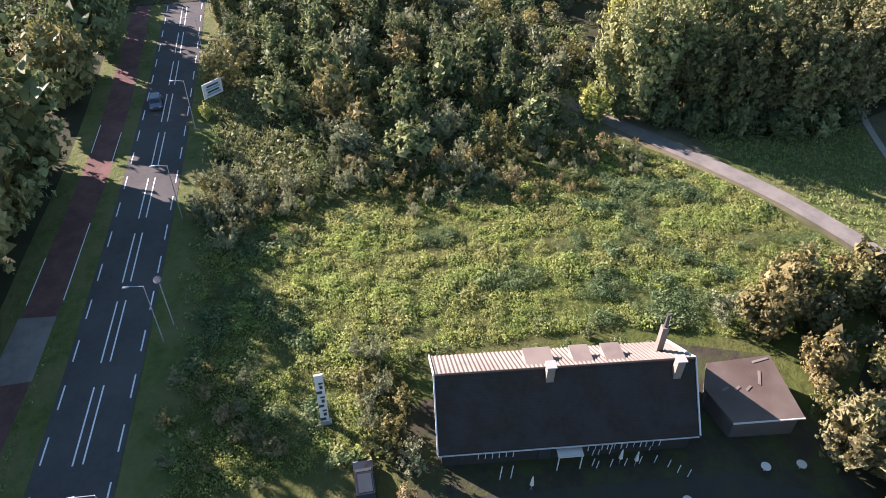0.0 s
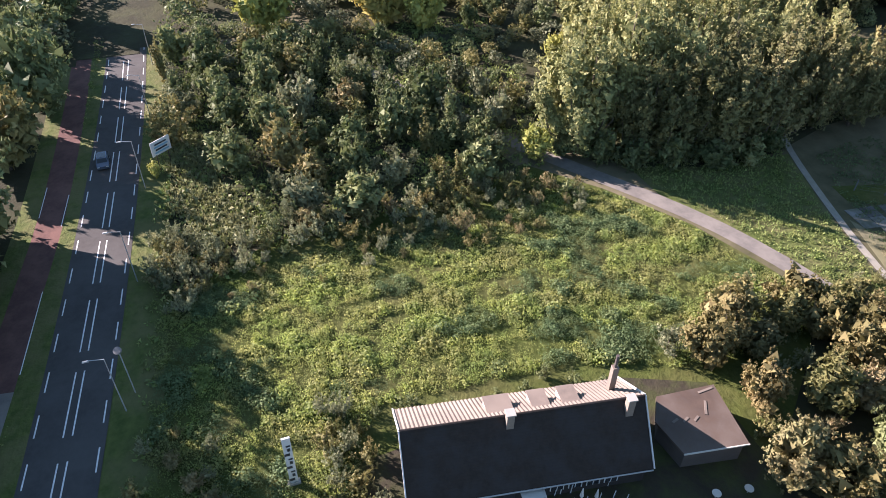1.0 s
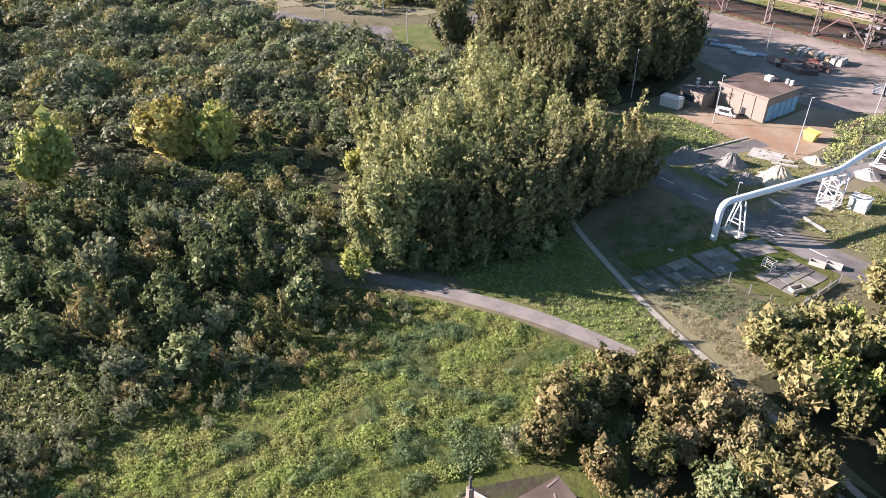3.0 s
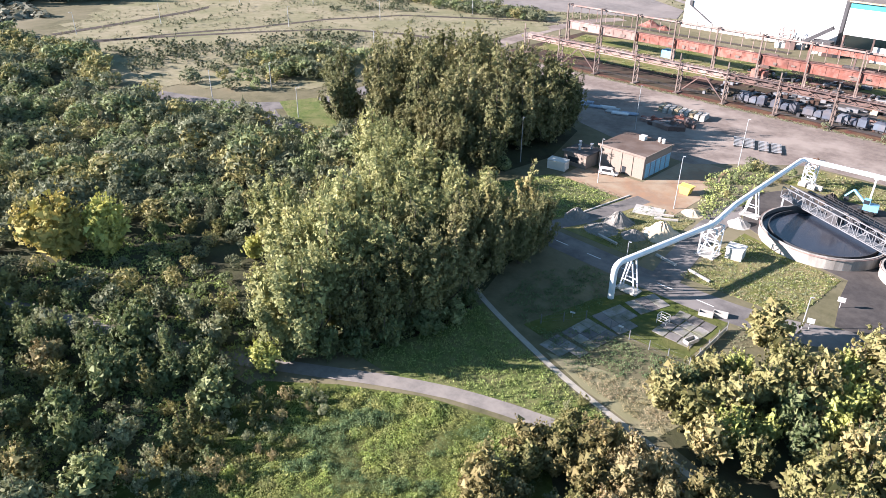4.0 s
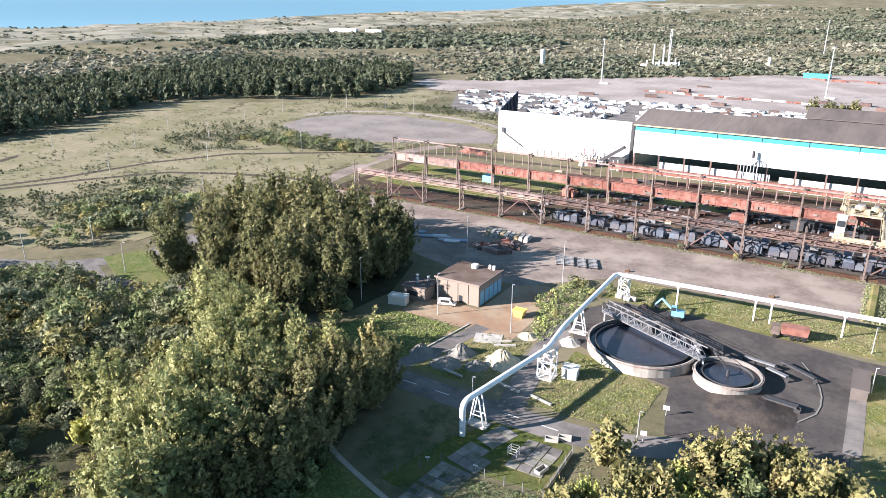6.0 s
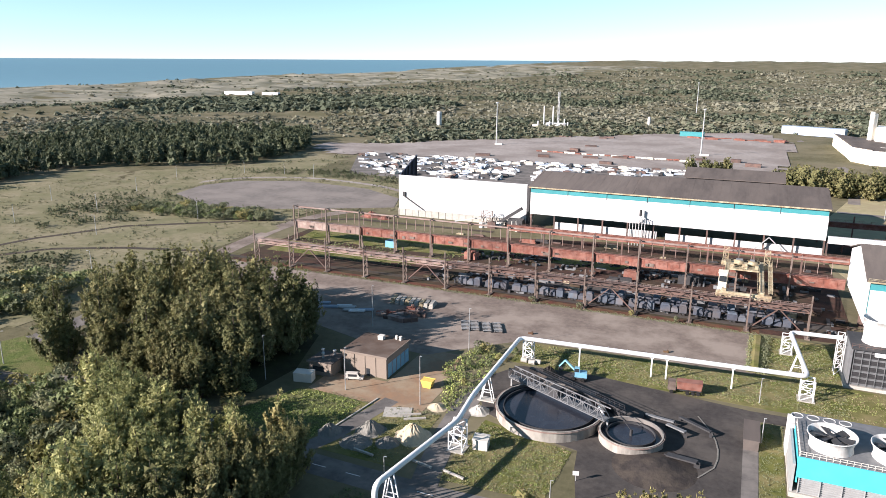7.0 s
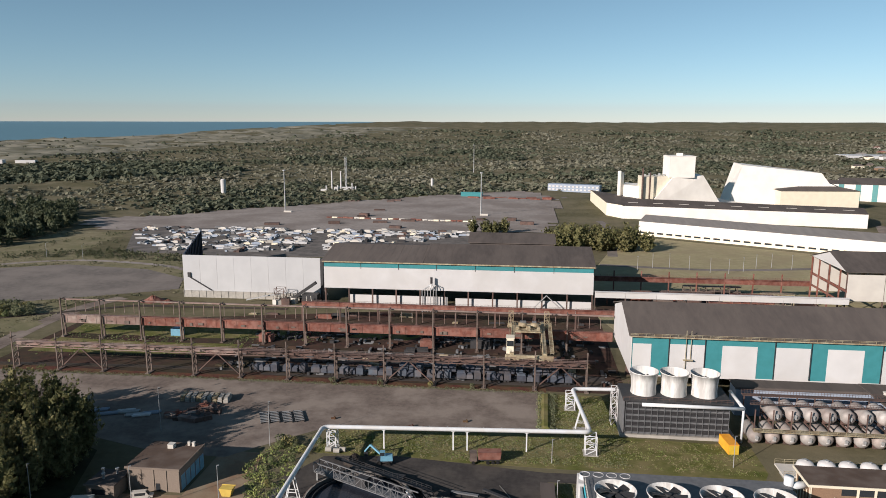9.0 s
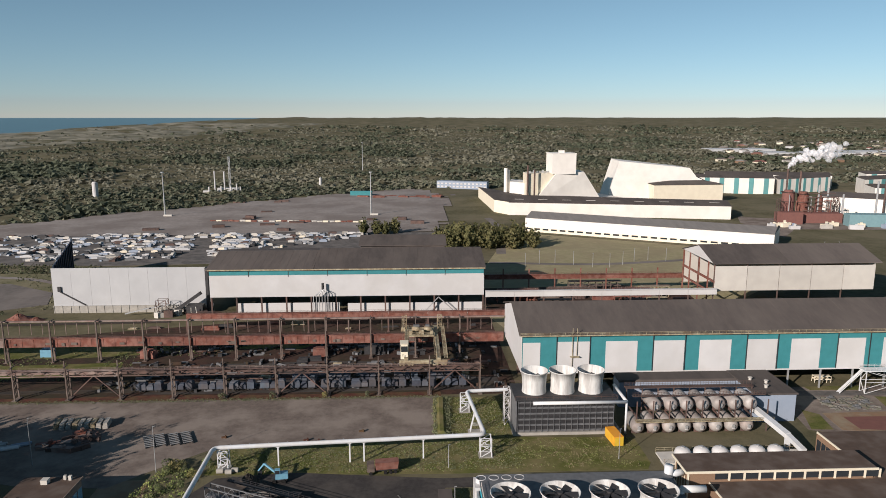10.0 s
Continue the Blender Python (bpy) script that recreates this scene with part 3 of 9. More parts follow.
for k, (poly, mt, lab) in enumerate((
        ([(-205, 241.2), (6, 241.2), (6, 245.5), (-40, 244.6), (-90, 246), (-150, 244.8), (-205, 246.5)], DARKRED, "dark red earth at the runway's foot"),
        ([(-100, 247), (-60, 246.6), (10, 247), (28, 248), (28, 259), (-30, 260), (-98, 258)], COAL, "black coal-dusted ground under the wagons"),
        ([(-205, 262), (-150, 264), (-118, 272), (-120, 281), (-160, 279), (-206, 281)], LAWN, "grass patch between the runways"),
        ([(-204, 288), (-140, 287), (-110, 291), (-104, 302), (-112, 312), (-170, 311), (-206, 303)], LAWN, "rough grass between the runways"),
        ([(-96, 262), (-50, 264), (-10, 263), (20, 266), (22, 276), (-40, 279), (-92, 277)], COAL, "black stained ground between the runways"),
        ([(-94, 290), (-70, 288), (-20, 291), (24, 289), (24, 312), (-30, 314), (-86, 311)], REDEARTH, "rust-red ground before the hall"),
        ([(-80, 296), (-52, 294), (-44, 303), (-60, 308), (-82, 305)], LAWN, "small grass patch before the hall"))):
    setting("ground_patch", slab(poly, 0.055 + 0.004 * k), mt, lab, "ground patch")
setting("plot_road", ribbon([(-364, 335, 0), (-364, 385, 0), (-348, 420, 0), (-302, 442, 0), (-240, 434, 0), (-200, 412, 0)], 5, 0.16), FARGRAVEL, "pale gravel track round the plot", "road")
setting("west_road", ribbon([(-216, 226, 0), (-222, 262, 0), (-226, 300, 0), (-224, 330, 0), (-215, 350, 0)], 9, 0.06), YARD, "grey works road past the runway ends", "road")
setting("gravel_plot", slab([(-345, 352), (-352, 384), (-340, 410), (-300, 428), (-240, 420), (-205, 398), (-195, 372), (-230, 352), (-262, 336), (-300, 330)], 0.25), GRAVEL, "round grey gravel plot in dry grass", "yard")
FARYARD = [(-405, 600), (-360, 572), (-300, 588), (20, 600), (40, 820), (20, 930), (-8, 950), (-130, 860), (-188, 817), (-256, 750), (-301, 724), (-352, 664), (-405, 640)]
setting("storage_field", slab([(-345, 590), (-288, 476), (-205, 470), (-110, 476), (30, 500), (30, 596), (-40, 602), (-160, 606)], 0.15), OLDTAR, "outdoor storage ground full of packed goods", "yard")
setting("junction_road", ribbon([(-262, 100, 0), (-232, 112, 0), (-216, 122, 0), (-205, 140, 0), (-205, 165, 0), (-214, 200, 0), (-216, 226, 0)], 8, 0.075), OLDTAR, "grey works road with a junction", "road")
setting("junction_spur", ribbon([(-214, 124, 0), (-195, 118, 0), (-172, 124, 0), (-150, 128, 0)], 7, 0.045), OLDTAR, "grey works road to the junction", "road")


def ground_at(x, y):
    """Height of the ground sheet between its grid lines."""
    i, j = int(np.searchsorted(gx, x)) - 1, int(np.searchsorted(gy, y)) - 1
    u, v = (x - gx[i]) / (gx[i + 1] - gx[i]), (y - gy[j]) / (gy[j + 1] - gy[j])
    z = gv[:, 2].reshape(ny, nx)
    return (z[j, i] * (1 - u) + z[j, i + 1] * u) * (1 - v) + (z[j + 1, i] * (1 - u) + z[j + 1, i + 1] * u) * v


def within(x, y, poly):
    c = False
    for (x0, y0), (x1, y1) in zip(poly, poly[1:] + poly[:1]):
        if (y0 > y) != (y1 > y) and x < x0 + (x1 - x0) * (y - y0) / (y1 - y0):
            c = not c
    return c


def drape(name, poly, material, label, category, lift=0.2, step=3.0, ragged=9.0):
    """A cover of many small faces lying on the ground, with ragged edges."""
    ids, vs, fs = {}, [], []

    def at(i, j):
        if (i, j) not in ids:
            x, y = i * step, j * step
            ids[i, j] = len(vs)
            vs.append((x + 1.2 * noise.noise(Vector((x, y, 1))), y + 1.2 * noise.noise(Vector((x, y, 5))), ground_at(x, y) + lift))
        return ids[i, j]

    xs, ys = [p[0] for p in poly], [p[1] for p in poly]
    for i in range(int(min(xs) / step) - 3, int(max(xs) / step) + 4):
        for j in range(int(min(ys) / step) - 3, int(max(ys) / step) + 4):
            x, y = (i + 0.5) * step, (j + 0.5) * step
            q = Vector((x / 13, y / 13, 0))
            if within(x + ragged * noise.noise(q), y + ragged * noise.noise(q + Vector((0, 0, 7))), poly):
                fs.append((at(i, j), at(i + 1, j), at(i + 1, j + 1), at(i, j + 1)))
    return setting(name, M().put(vs, fs), material, label, category)


drape("dry_meadow", [(-295, 88), (-360, 96), (-440, 165), (-440, 255), (-468, 310), (-482, 392), (-440, 405), (-400, 352), (-350, 345), (-300, 325), (-262, 330), (-232, 345), (-230, 232), (-216, 195), (-222, 150), (-238, 124), (-270, 104)], DRY, "dry pale grassland along the tracks", "meadow", 0.1)
drape("thicket_floor", [(-150, -31), (-150, 14), (-200, 22), (-222, 106), (-262, 90), (-300, 96), (-330, 108), (-420, 90), (-420, -60), (-150, -62)], SHADE_LITTER, "leaf litter under the thicket, darkened to deepen its shade", "woodland floor", 0.12)
drape("verge_meadow", [(-445, 400), (-380, 480), (-395, 560), (-335, 560), (-320, 465), (-205, 445), (-186, 360), (-200, 372), (-230, 350), (-262, 330), (-300, 325), (-350, 345), (-400, 352)], DRY, "dry pale grassland round the gravel plot", "meadow", 0.1)
setting("grass_corner", slab([(-214, 131), (-209, 143), (-188, 138), (-174, 124.5), (-195, 123)], 0.09, 0.1), LUSH, "bright grass bank at the road junction", "lawn")
setting("lawn", slab([(8, 186), (8, 240), (27, 240), (27, 208), (64, 206), (64, 190), (62, 186)], 0.03, 0.05), LAWN, "mown grass between the pipes", "lawn")
setting("meadow_road", ribbon([(48, 470, 0), (120, 462, 0), (200, 476, 0), (300, 492, 0)], 6, 0.06), GRAVEL, "pale gravel road through the meadow", "road")
setting("hall_road", ribbon([(60, 500, 0), (66, 560, 0), (72, 640, 0), (60, 760, 0), (46, 900, 0)], 7, 0.06), GRAVEL, "pale works road past the white halls", "road")
setting("plant_yard", slab([(300, 560), (330, 600), (430, 590), (520, 560), (600, 600), (560, 700), (410, 690), (320, 690), (300, 640)], 0.05), YARD, "grey yard round the process plant", "yard")
setting("rack_yard", slab([(34, 344), (146, 344), (150, 384), (120, 402), (36, 398)], 0.045), REDEARTH, "rust-stained ground between the halls", "yard")
setting("pipe_verge", slab([(-62, 188), (8, 186), (8, 207), (-30, 205.5), (-60, 204)], 0.035, 0.05), LAWN, "rough grass strip under the pipe", "lawn")
setting("bank_meadow", slab([(-108, 149), (-107, 128), (-88, 124), (-66, 124), (-67, 150), (-72, 147)], 0.03, 0.05), LAWN, "bright rough grass by the lane", "lawn")
setting("east_meadow", slab([(60, 240), (112, 340), (145, 340), (290, 480), (90, 590), (60, 520), (34, 420), (34, 340)], 0.02, 0.04), MEADOW, "grass between the halls", "meadow")
for i in range(5):
    part("lane_line", M().box(-84 + 8.5 * i, -80.5 + 8.5 * i, 118.0, 118.15, 0.06, 0.075), LINE, marks)

# railway tracks curving past the meadow
for k, pts in enumerate((((-352, 100), (-348, 124), (-341, 156), (-329, 189), (-321, 231), (-302, 269), (-250, 307), (-200, 335), (-120, 338)),
                         ((-356, 104), (-351, 124), (-336, 153), (-316, 191), (-296, 221), (-268, 236), (-239, 245), (-150, 250), (30, 252)),
                         ((-378, 112), (-381, 138), (-385, 162), (-390, 189), (-398, 212), (-419, 258), (-429, 299), (-446, 353), (-485, 418)))):
    line = []
    for p, q in zip(pts, pts[1:]):
        n = max(1, int(math.dist(p, q) / 8))
        line += [(p[0] + (q[0] - p[0]) * i / n, p[1] + (q[1] - p[1]) * i / n) for i in range(n)]
    line = [(x, y, ground_at(x, y) + (0.3 if x < -225 else 0)) for x, y in line + [pts[-1]]]
    tr = thing("railway_track", *pts[2], 0.1, "rusty railway track on a dark ballast bed", "railway track", "railway tracks")
    part("ballast", ribbon(line, 3.6 if k < 2 else 5.0, 0.12), TRACKBED, tr)
    for s in (-0.75, 0.75):
        part("rail", ribbon([(a + s, b - s * 0.6, z) for a, b, z in line], 0.16, 0.3), DARKSTEEL, tr)
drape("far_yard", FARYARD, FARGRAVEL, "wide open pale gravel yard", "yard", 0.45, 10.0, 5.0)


# ---- crane runways ----
def lattice(m, x, y, z0, z1, w, d, leg, brace, n):
    """A four-legged braced tower."""
    for sx in (-1, 1):
        for sy in (-1, 1):
            m.beam((x + sx * w / 2, y + sy * d / 2, z0), (x + sx * w / 2, y + sy * d / 2, z1), leg)
    h = (z1 - z0) / n
    for i in range(n):
        a, b = z0 + i * h, z0 + (i + 1) * h
        if i % 2:
            a, b = b, a
        for sy in (-1, 1):
            m.beam((x - w / 2, y + sy * d / 2, a), (x + w / 2, y + sy * d / 2, b), brace)
            m.beam((x - w / 2, y + sy * d / 2, max(a, b)), (x + w / 2, y + sy * d / 2, max(a, b)), brace)
        for sx in (-1, 1):
            m.beam((x + sx * w / 2, y - d / 2, a), (x + sx * w / 2, y + d / 2, b), brace)
    return m


def railing(m, p, q, h=1.1, gap=3.0, w=0.07):
    p, q = Vector(p), Vector(q)
    n = max(1, int((q - p).length / gap))
    for i in range(n + 1):
        a = p.lerp(q, i / n)
        m.beam(a, a + Vector((0, 0, h)), w)
    for k in (0.55, 1.0):
        m.beam(p + Vector((0, 0, h * k)), q + Vector((0, 0, h * k)), w)
    return m


run1 = thing("crane_runway", -90, 244, 0, "rust-brown steel crane runway on twin columns", "crane runway", "crane runways")
for k in range(13):
    x = -196 + 18 * k
    m = M()
    m.beam((x, 242.6, 0), (x, 242.6, 14.6), 0.4, 0.3).beam((x, 245.6, 0), (x, 245.6, 9.5), 0.45, 0.35)
    for z in (1.5, 4.0, 6.5):
        m.beam((x, 242.6, z), (x, 245.6, z + 2.2), 0.22)
        m.beam((x, 242.6, z + 2.2), (x, 245.6, z + 2.2), 0.22)
    m.box(x - 0.8, x + 0.8, 241.9, 246.3, 0, 0.35)
    m.beam((x, 241.4, 12.3), (x, 245.0, 12.3), 0.25)
    part("column", m, POSTRUST, run1)
    if k in (1, 4, 8, 11):
        b = M().beam((x + 0.4, 244, 0.6), (x + 9, 244, 8.6), 0.35).beam((x + 17.6, 244, 0.6), (x + 9, 244, 8.6), 0.35)
        part("cross_brace", b, RUSTDARK, run1)
for k in range(12):
    x0, x1 = -196 + 18 * k, -178 + 18 * k
    m = M().box(x0 + 0.1, x1 - 0.1, 243.3, 244.2, 10.4, 10.6).box(x0 + 0.1, x1 - 0.1, 245.0, 245.8, 8.6, 10.4)
    m.beam((x0, 243.4, 8.6), (x1, 243.4, 8.6), 0.28)
    for i in range(6):
        a, b = (8.6, 10.4) if i % 2 == 0 else (10.4, 8.6)
        m.beam((x0 + 3 * i, 243.4, a), (x0 + 3 * i + 3, 243.4, b), 0.2)
    part("girder", m, PALERUST if k < 5 else RUSTDARK, run1, "pale weathered girder" if k < 5 else "")
    part("railing", railing(M(), (x0, 243.2, 10.7), (x1, 243.2, 10.7), 1.0, 2.2), PALERUST, run1, "weathered handrail")

run2 = thing("crane_runway", -80, 283, 0, "rust-red plate girder crane runway with tall posts", "crane runway", "crane runways")
for k in range(13):
    x = -203 + 18.2 * k
    if x > 33:
        break
    m = M().beam((x, 282.2, 0), (x, 282.2, 17.6), 0.5, 0.5).beam((x, 284.2, 0), (x, 284.2, 6.5), 0.7, 0.5).box(x - 0.8, x + 0.8, 281.5, 285, 0, 0.35)
    m.beam((x, 282.2, 2), (x, 284.2, 5.5), 0.2).beam((x, 281.4, 17.0), (x, 286, 17.0), 0.25)
    part("column", m, POSTRUST, run2)
    if x + 18.2 < 36:
        g = M().box(x + 0.1, x + 18.1, 283.0, 283.5, 6.2, 9.6).box(x + 0.1, x + 18.1, 282.6, 284.6, 9.6, 9.9)
        for i in range(4):
            g.box(x + 2 + 4.5 * i, x + 2.12 + 4.5 * i, 282.9, 283.0, 6.2, 9.6)
        part("girder", g, PALERUST if k < 2 else RUST, run2, "" if k > 1 else "pale weathered girder")
        for i in range(2):
            px = x + rnd.uniform(1, 16)
            part("patch_plate", M().box(px, px + rnd.uniform(0.8, 2.6), 282.7, 282.74, 6.6 + rnd.uniform(0, 1), 7.8 + rnd.uniform(0, 0.6)), POSTRUST, run2, "pale bare patch plate")
        part("railing", railing(M(), (x, 282.6, 9.9), (x + 18.2, 282.6, 9.9), 1.1, 3.0), RUSTDARK, run2)
        t = M().beam((x, 284, 16.6), (x + 18.2, 284, 16.6), 0.7, 0.55).beam((x, 286, 15.8), (x + 18.2, 286, 15.8), 0.3)
        for i in range(4):
            t.beam((x + 4.5 * i, 286, 10.6), (x + 4.5 * i, 286, 16.4), 0.18)
        part("cable_tray", t, PALERUST, run2)

run3 = thing("crane_runway", -40, 318, 0, "rusty steel crane runway before the hall", "crane runway", "crane runways")
for k in range(8):
    x = -106 + 18.2 * k
    part("column", M().beam((x, 318, 0), (x, 318, 7.0), 0.7, 0.6).box(x - 0.7, x + 0.7, 317, 319, 0, 0.3), RUSTDARK, run3)
    if x + 18.2 < 40:
        g = M().box(x, x + 18.1, 317.7, 318.2, 7.0, 9.3).box(x, x + 18.1, 317.2, 319, 9.3, 9.6)
        for i in range(4):
            g.box(x + 2 + 4.5 * i, x + 2.12 + 4.5 * i, 317.6, 317.7, 7.0, 9.3)
        part("girder", g, RUST, run3)
        part("railing", railing(M(), (x, 317.3, 9.6), (x + 18.2, 317.3, 9.6), 1.1, 3.0), RUSTDARK, run3)

# overhead crane, bridging the two runways
cr = thing("overhead_crane", 1, 262, 10, "cream-painted overhead travelling crane on the runway", "crane")
for x in (-6.2, 5.4):
    g = M().box(x - 0.7, x + 0.7, 244, 284, 10.9, 13.2)
    for i in range(10):
        g.box(x - 0.82, x + 0.82, 245 + 4 * i, 245.2 + 4 * i, 10.9, 13.2)
    part("bridge_girder", g, PALEYEL, cr)
    part("railing", railing(M(), (x - 1.4, 244, 13.2), (x - 1.4, 284, 13.2), 1.2, 3), PALEYEL, cr)
for y in (244.2, 283.6):
    part("end_carriage", M().box(-8.6, 8.4, y - 0.5, y + 0.5, 11.1, 12.4), PALEYEL, cr)
    for x in (-7.6, -4.6, 4.2, 7.2):
        part("bogie", M().box(x - 1.1, x + 1.1, y - 0.6, y + 0.6, 10.75, 11.5).cyl((x - 0.6, y - 0.7, 10.95), (x - 0.6, y + 0.7, 10.95), 0.35, 10).cyl((x + 0.6, y - 0.7, 10.95), (x + 0.6, y + 0.7, 10.95), 0.35, 10), PALEYEL, cr)
part("driver_cab", M().rbox(-6.9, 247.0, 12.4, 2.6, 3.6, 5.6, 0, 0.04).box(-8.4, -5.4, 244.9, 249.1, 18.0, 18.25), CREAM, cr, "cream driver's cab")
part("cab_window", M().box(-8.0, -5.8, 245.06, 245.2, 15.2, 17.2), GLASS, cr, "dark cab window")
for x in (-7.2, 7.0):
    part("mast", lattice(M(), x, 279.5, 13.2, 18.6, 1.8, 1.8, 0.18, 0.12, 3), PALEYEL, cr)
tl = part("trolley", railing(railing(M().box(-5.4, 4.6, 268.5, 277.5, 13.2, 13.7), (-5.4, 268.5, 13.7), (4.6, 268.5, 13.7), 1.2, 1.6), (-5.4, 277.5, 13.7), (4.6, 277.5, 13.7), 1.2, 1.6), PALEYEL, cr)
for x0, x1 in ((-4.2, -0.8), (0.6, 3.8)):
    part("winch", M().cyl((x0, 273, 14.9), (x1, 273, 14.9), 1.0, 14), PALEYEL, tl, smooth=True)
for x, w, h in ((-4.6, 1.2, 1.4), (-0.4, 1.8, 1.7), (3.6, 1.2, 1.4)):
    part("motor", M().rbox(x, 270.5, 13.7, w, 1.5, h, 0, 0.1), PALEYEL, tl)
for x, w in ((-2.4, 2.4), (2.0, 1.6)):
    part("control_box", M().rbox(x, 276.2, 13.7, w, 1.2, 2.0), MIDGREY, tl)
st = M().beam((7.4, 246, 12.6), (7.4, 278, 14.6), 0.2, 0.25).beam((8.5, 246, 12.6), (8.5, 278, 14.6), 0.2, 0.25)
for i in range(32):
    st.box(7.4, 8.5, 246.2 + i, 246.5 + i, 12.62 + i / 16, 12.72 + i / 16)
part("stairway", railing(st, (8.6, 246, 12.7), (8.6, 278, 14.7), 1.1, 1.6), PALEYEL, cr)
part("hook_block", M().cyl((0, 273, 6), (0, 273, 13), 0.12, 6).box(-1, 1, 272.3, 273.7, 4.5, 6), DARKSTEEL, cr)

# wagons on the front track
wag = thing("railway_wagon", 0, 0, 0, "slate-grey covered steel wagon on the track", "railway wagon", "wagons under the runway")
for x0, x1, z in ((-4.4, -1.1, 3.2), (-0.8, 1.5, 2.6), (1.9, 4.4, 3.6)):
    bn = part("bin", M().box(x0, x1, -1.5, 1.5, 1.2, z), WAGON, wag)
    part("lid", M().hexa([(x0 + 0.1, -1.3, z), (x1 - 0.1, -1.3, z), (x1 - 0.1, 1.3, z), (x0 + 0.1, 1.3, z), (x0 + 0.5, -0.7, z + 0.45), (x1 - 0.5, -0.7, z + 0.45), (x1 - 0.5, 0.7, z + 0.45), (x0 + 0.5, 0.7, z + 0.45)]), WAGON, bn)
part("frame", M().box(-4.9, 4.9, -1.1, 1.1, 0.9, 1.2).box(-5.3, -4.9, -0.3, 0.3, 0.9, 1.2).box(4.9, 5.3, -0.3, 0.3, 0.9, 1.2), DARKSTEEL, wag)
for x in (-3.3, -2.1, 2.1, 3.3):
    part("wheelset", M().cyl((x, -0.85, 0.75), (x, -0.7, 0.75), 0.45, 12).cyl((x, 0.7, 0.75), (x, 0.85, 0.75), 0.45, 12).cyl((x, -0.7, 0.75), (x, 0.7, 0.75), 0.1, 6), DARKSTEEL, wag)
wag.matrix_basis = pose(-98, 249.3, 0.1)
for i in range(1, 11):
    copy_thing(wag, pose(-98 + 10.9 * i, 249.3 + (0.25 if i % 3 else 0), 0.1))
for i in range(5):
    copy_thing(wag, pose(-44 + 12.5 * i, 256.5, 0.1))
for i, (x, y, c, w) in enumerate(((-154, 290, BLUEP, 5), (-112, 286.5, RUST, 6), (-42, 286, RUST, 6), (-20, 288, DARKSTEEL, 8))):
    h = single("equipment_box", M().rbox(x, y, 0.05, w, 3, 3.2, 0, 0.02).rbox(x, y, 3.2, w * 0.6, 2, 0.5), c, "painted steel equipment cabin on the ground", "cabin", "equipment cabins")
for i in range(46):
    x, y = rnd.uniform(-140, 30), rnd.choice((rnd.uniform(258, 280), rnd.uniform(288, 314), rnd.uniform(322, 340)))
    w, d, h = rnd.uniform(1.5, 9), rnd.uniform(0.8, 2.6), rnd.uniform(0.4, 2.0)
    m = M().rbox(x, y, 0.04, w, d, h * 0.5, rnd.uniform(-6, 6)).rbox(x + 0.3, y, 0.04 + h * 0.5, w * 0.8, d * 0.8, h * 0.5, rnd.uniform(-6, 6))
    single("steel_section", m, rnd.choice((RUST, RUSTDARK, RUSTDARK, DARKSTEEL, PALEYEL)), "rusty steel section lying under the runways", "steel section", "steel stacks")


# ---- halls ----
def gable_roof(m, x0, x1, y0, yr, y1, ze, zr, t=0.35):
    """A ridged roof along x."""
    m.sect([(y0, ze), (yr, zr), (y1, ze), (y1, ze - t), (yr, zr - t), (y0, ze - t)], x0, x1)
    return m


def ribs(m, x0, x1, y0, z0, yr, zr, gap):
    """Sheet joints standing proud on a slope."""
    n = int((x1 - x0) / gap)
    for i in range(n + 1):
        x = x0 + (x1 - x0) * i / n
        m.beam((x, y0, z0 + 0.02), (x, yr, zr + 0.02), 0.1, 0.05)
    return m


h1 = thing("industrial_hall", -35, 372, 0, "long white steel hall with a teal band and brown roof", "hall", "steelworks halls")
Y1 = 344.0
part("wall", M().box(-102.5, 31.5, Y1, Y1 + 0.4, 10.3, 21.2).box(31.1, 31.5, Y1 + 0.5, 399, 10.3, 24).box(-102.5, -102.1, Y1 + 0.5, 399, 8, 24).box(-102.5, 31.5, 398.6, 399, 10.3, 24), WHITE, h1)
for i in range(7):
    x0 = -102.5 + 134 * i / 7
    part("teal_panel", M().box(x0 + 0.1, x0 + 134 / 7 - 0.1, Y1 - 0.03, Y1 + 0.37, 21.25, 23.6), TEAL, h1)
    part("downpipe", M().beam((x0 + 19, Y1 - 0.12, 20.5), (x0 + 19, Y1 - 0.12, 23.8), 0.15), DARKSTEEL, h1)
r = gable_roof(M(), -104, -52, 343.2, 371, 399.6, 24.2, 28.4)
part("roof", r, ROOF, h1, "lighter brown weathered roof")
part("roof", gable_roof(M(), -51.8, 32.4, 343.2, 371, 399.6, 24.2, 29.4), ROOFDARK, h1)
part("roof_ribs", ribs(ribs(M(), -103, -53, 343.4, 24.2, 371, 28.4, 4.0), -51, 32, 343.4, 24.2, 371, 29.4, 4.0), ROOF, h1)
part("gable", M().put([(31.45, 344, 24), (31.45, 399, 24), (31.45, 371, 29)], [(0, 1, 2)]).put([(-102.4, 344, 24), (-102.4, 371, 28), (-102.4, 399, 24)], [(0, 1, 2)]), WHITE, h1)
part("eave_sheet", M().box(-103, 32, 342.9, 343.3, 23.7, 24.3), PALEYEL, h1)
part("lantern_roof", gable_roof(M(), -33, 15, 385, 401, 417, 28.0, 31.2).box(-32, 14, 386, 416, 20, 27.9), ROOFDARK, h1)
for i in range(12):
    x = -102 + 12.1 * i
    part("column", M().beam((x, Y1 + 0.5, 0), (x, Y1 + 0.5, 10.3), 0.7, 0.5), RUSTDARK, h1)
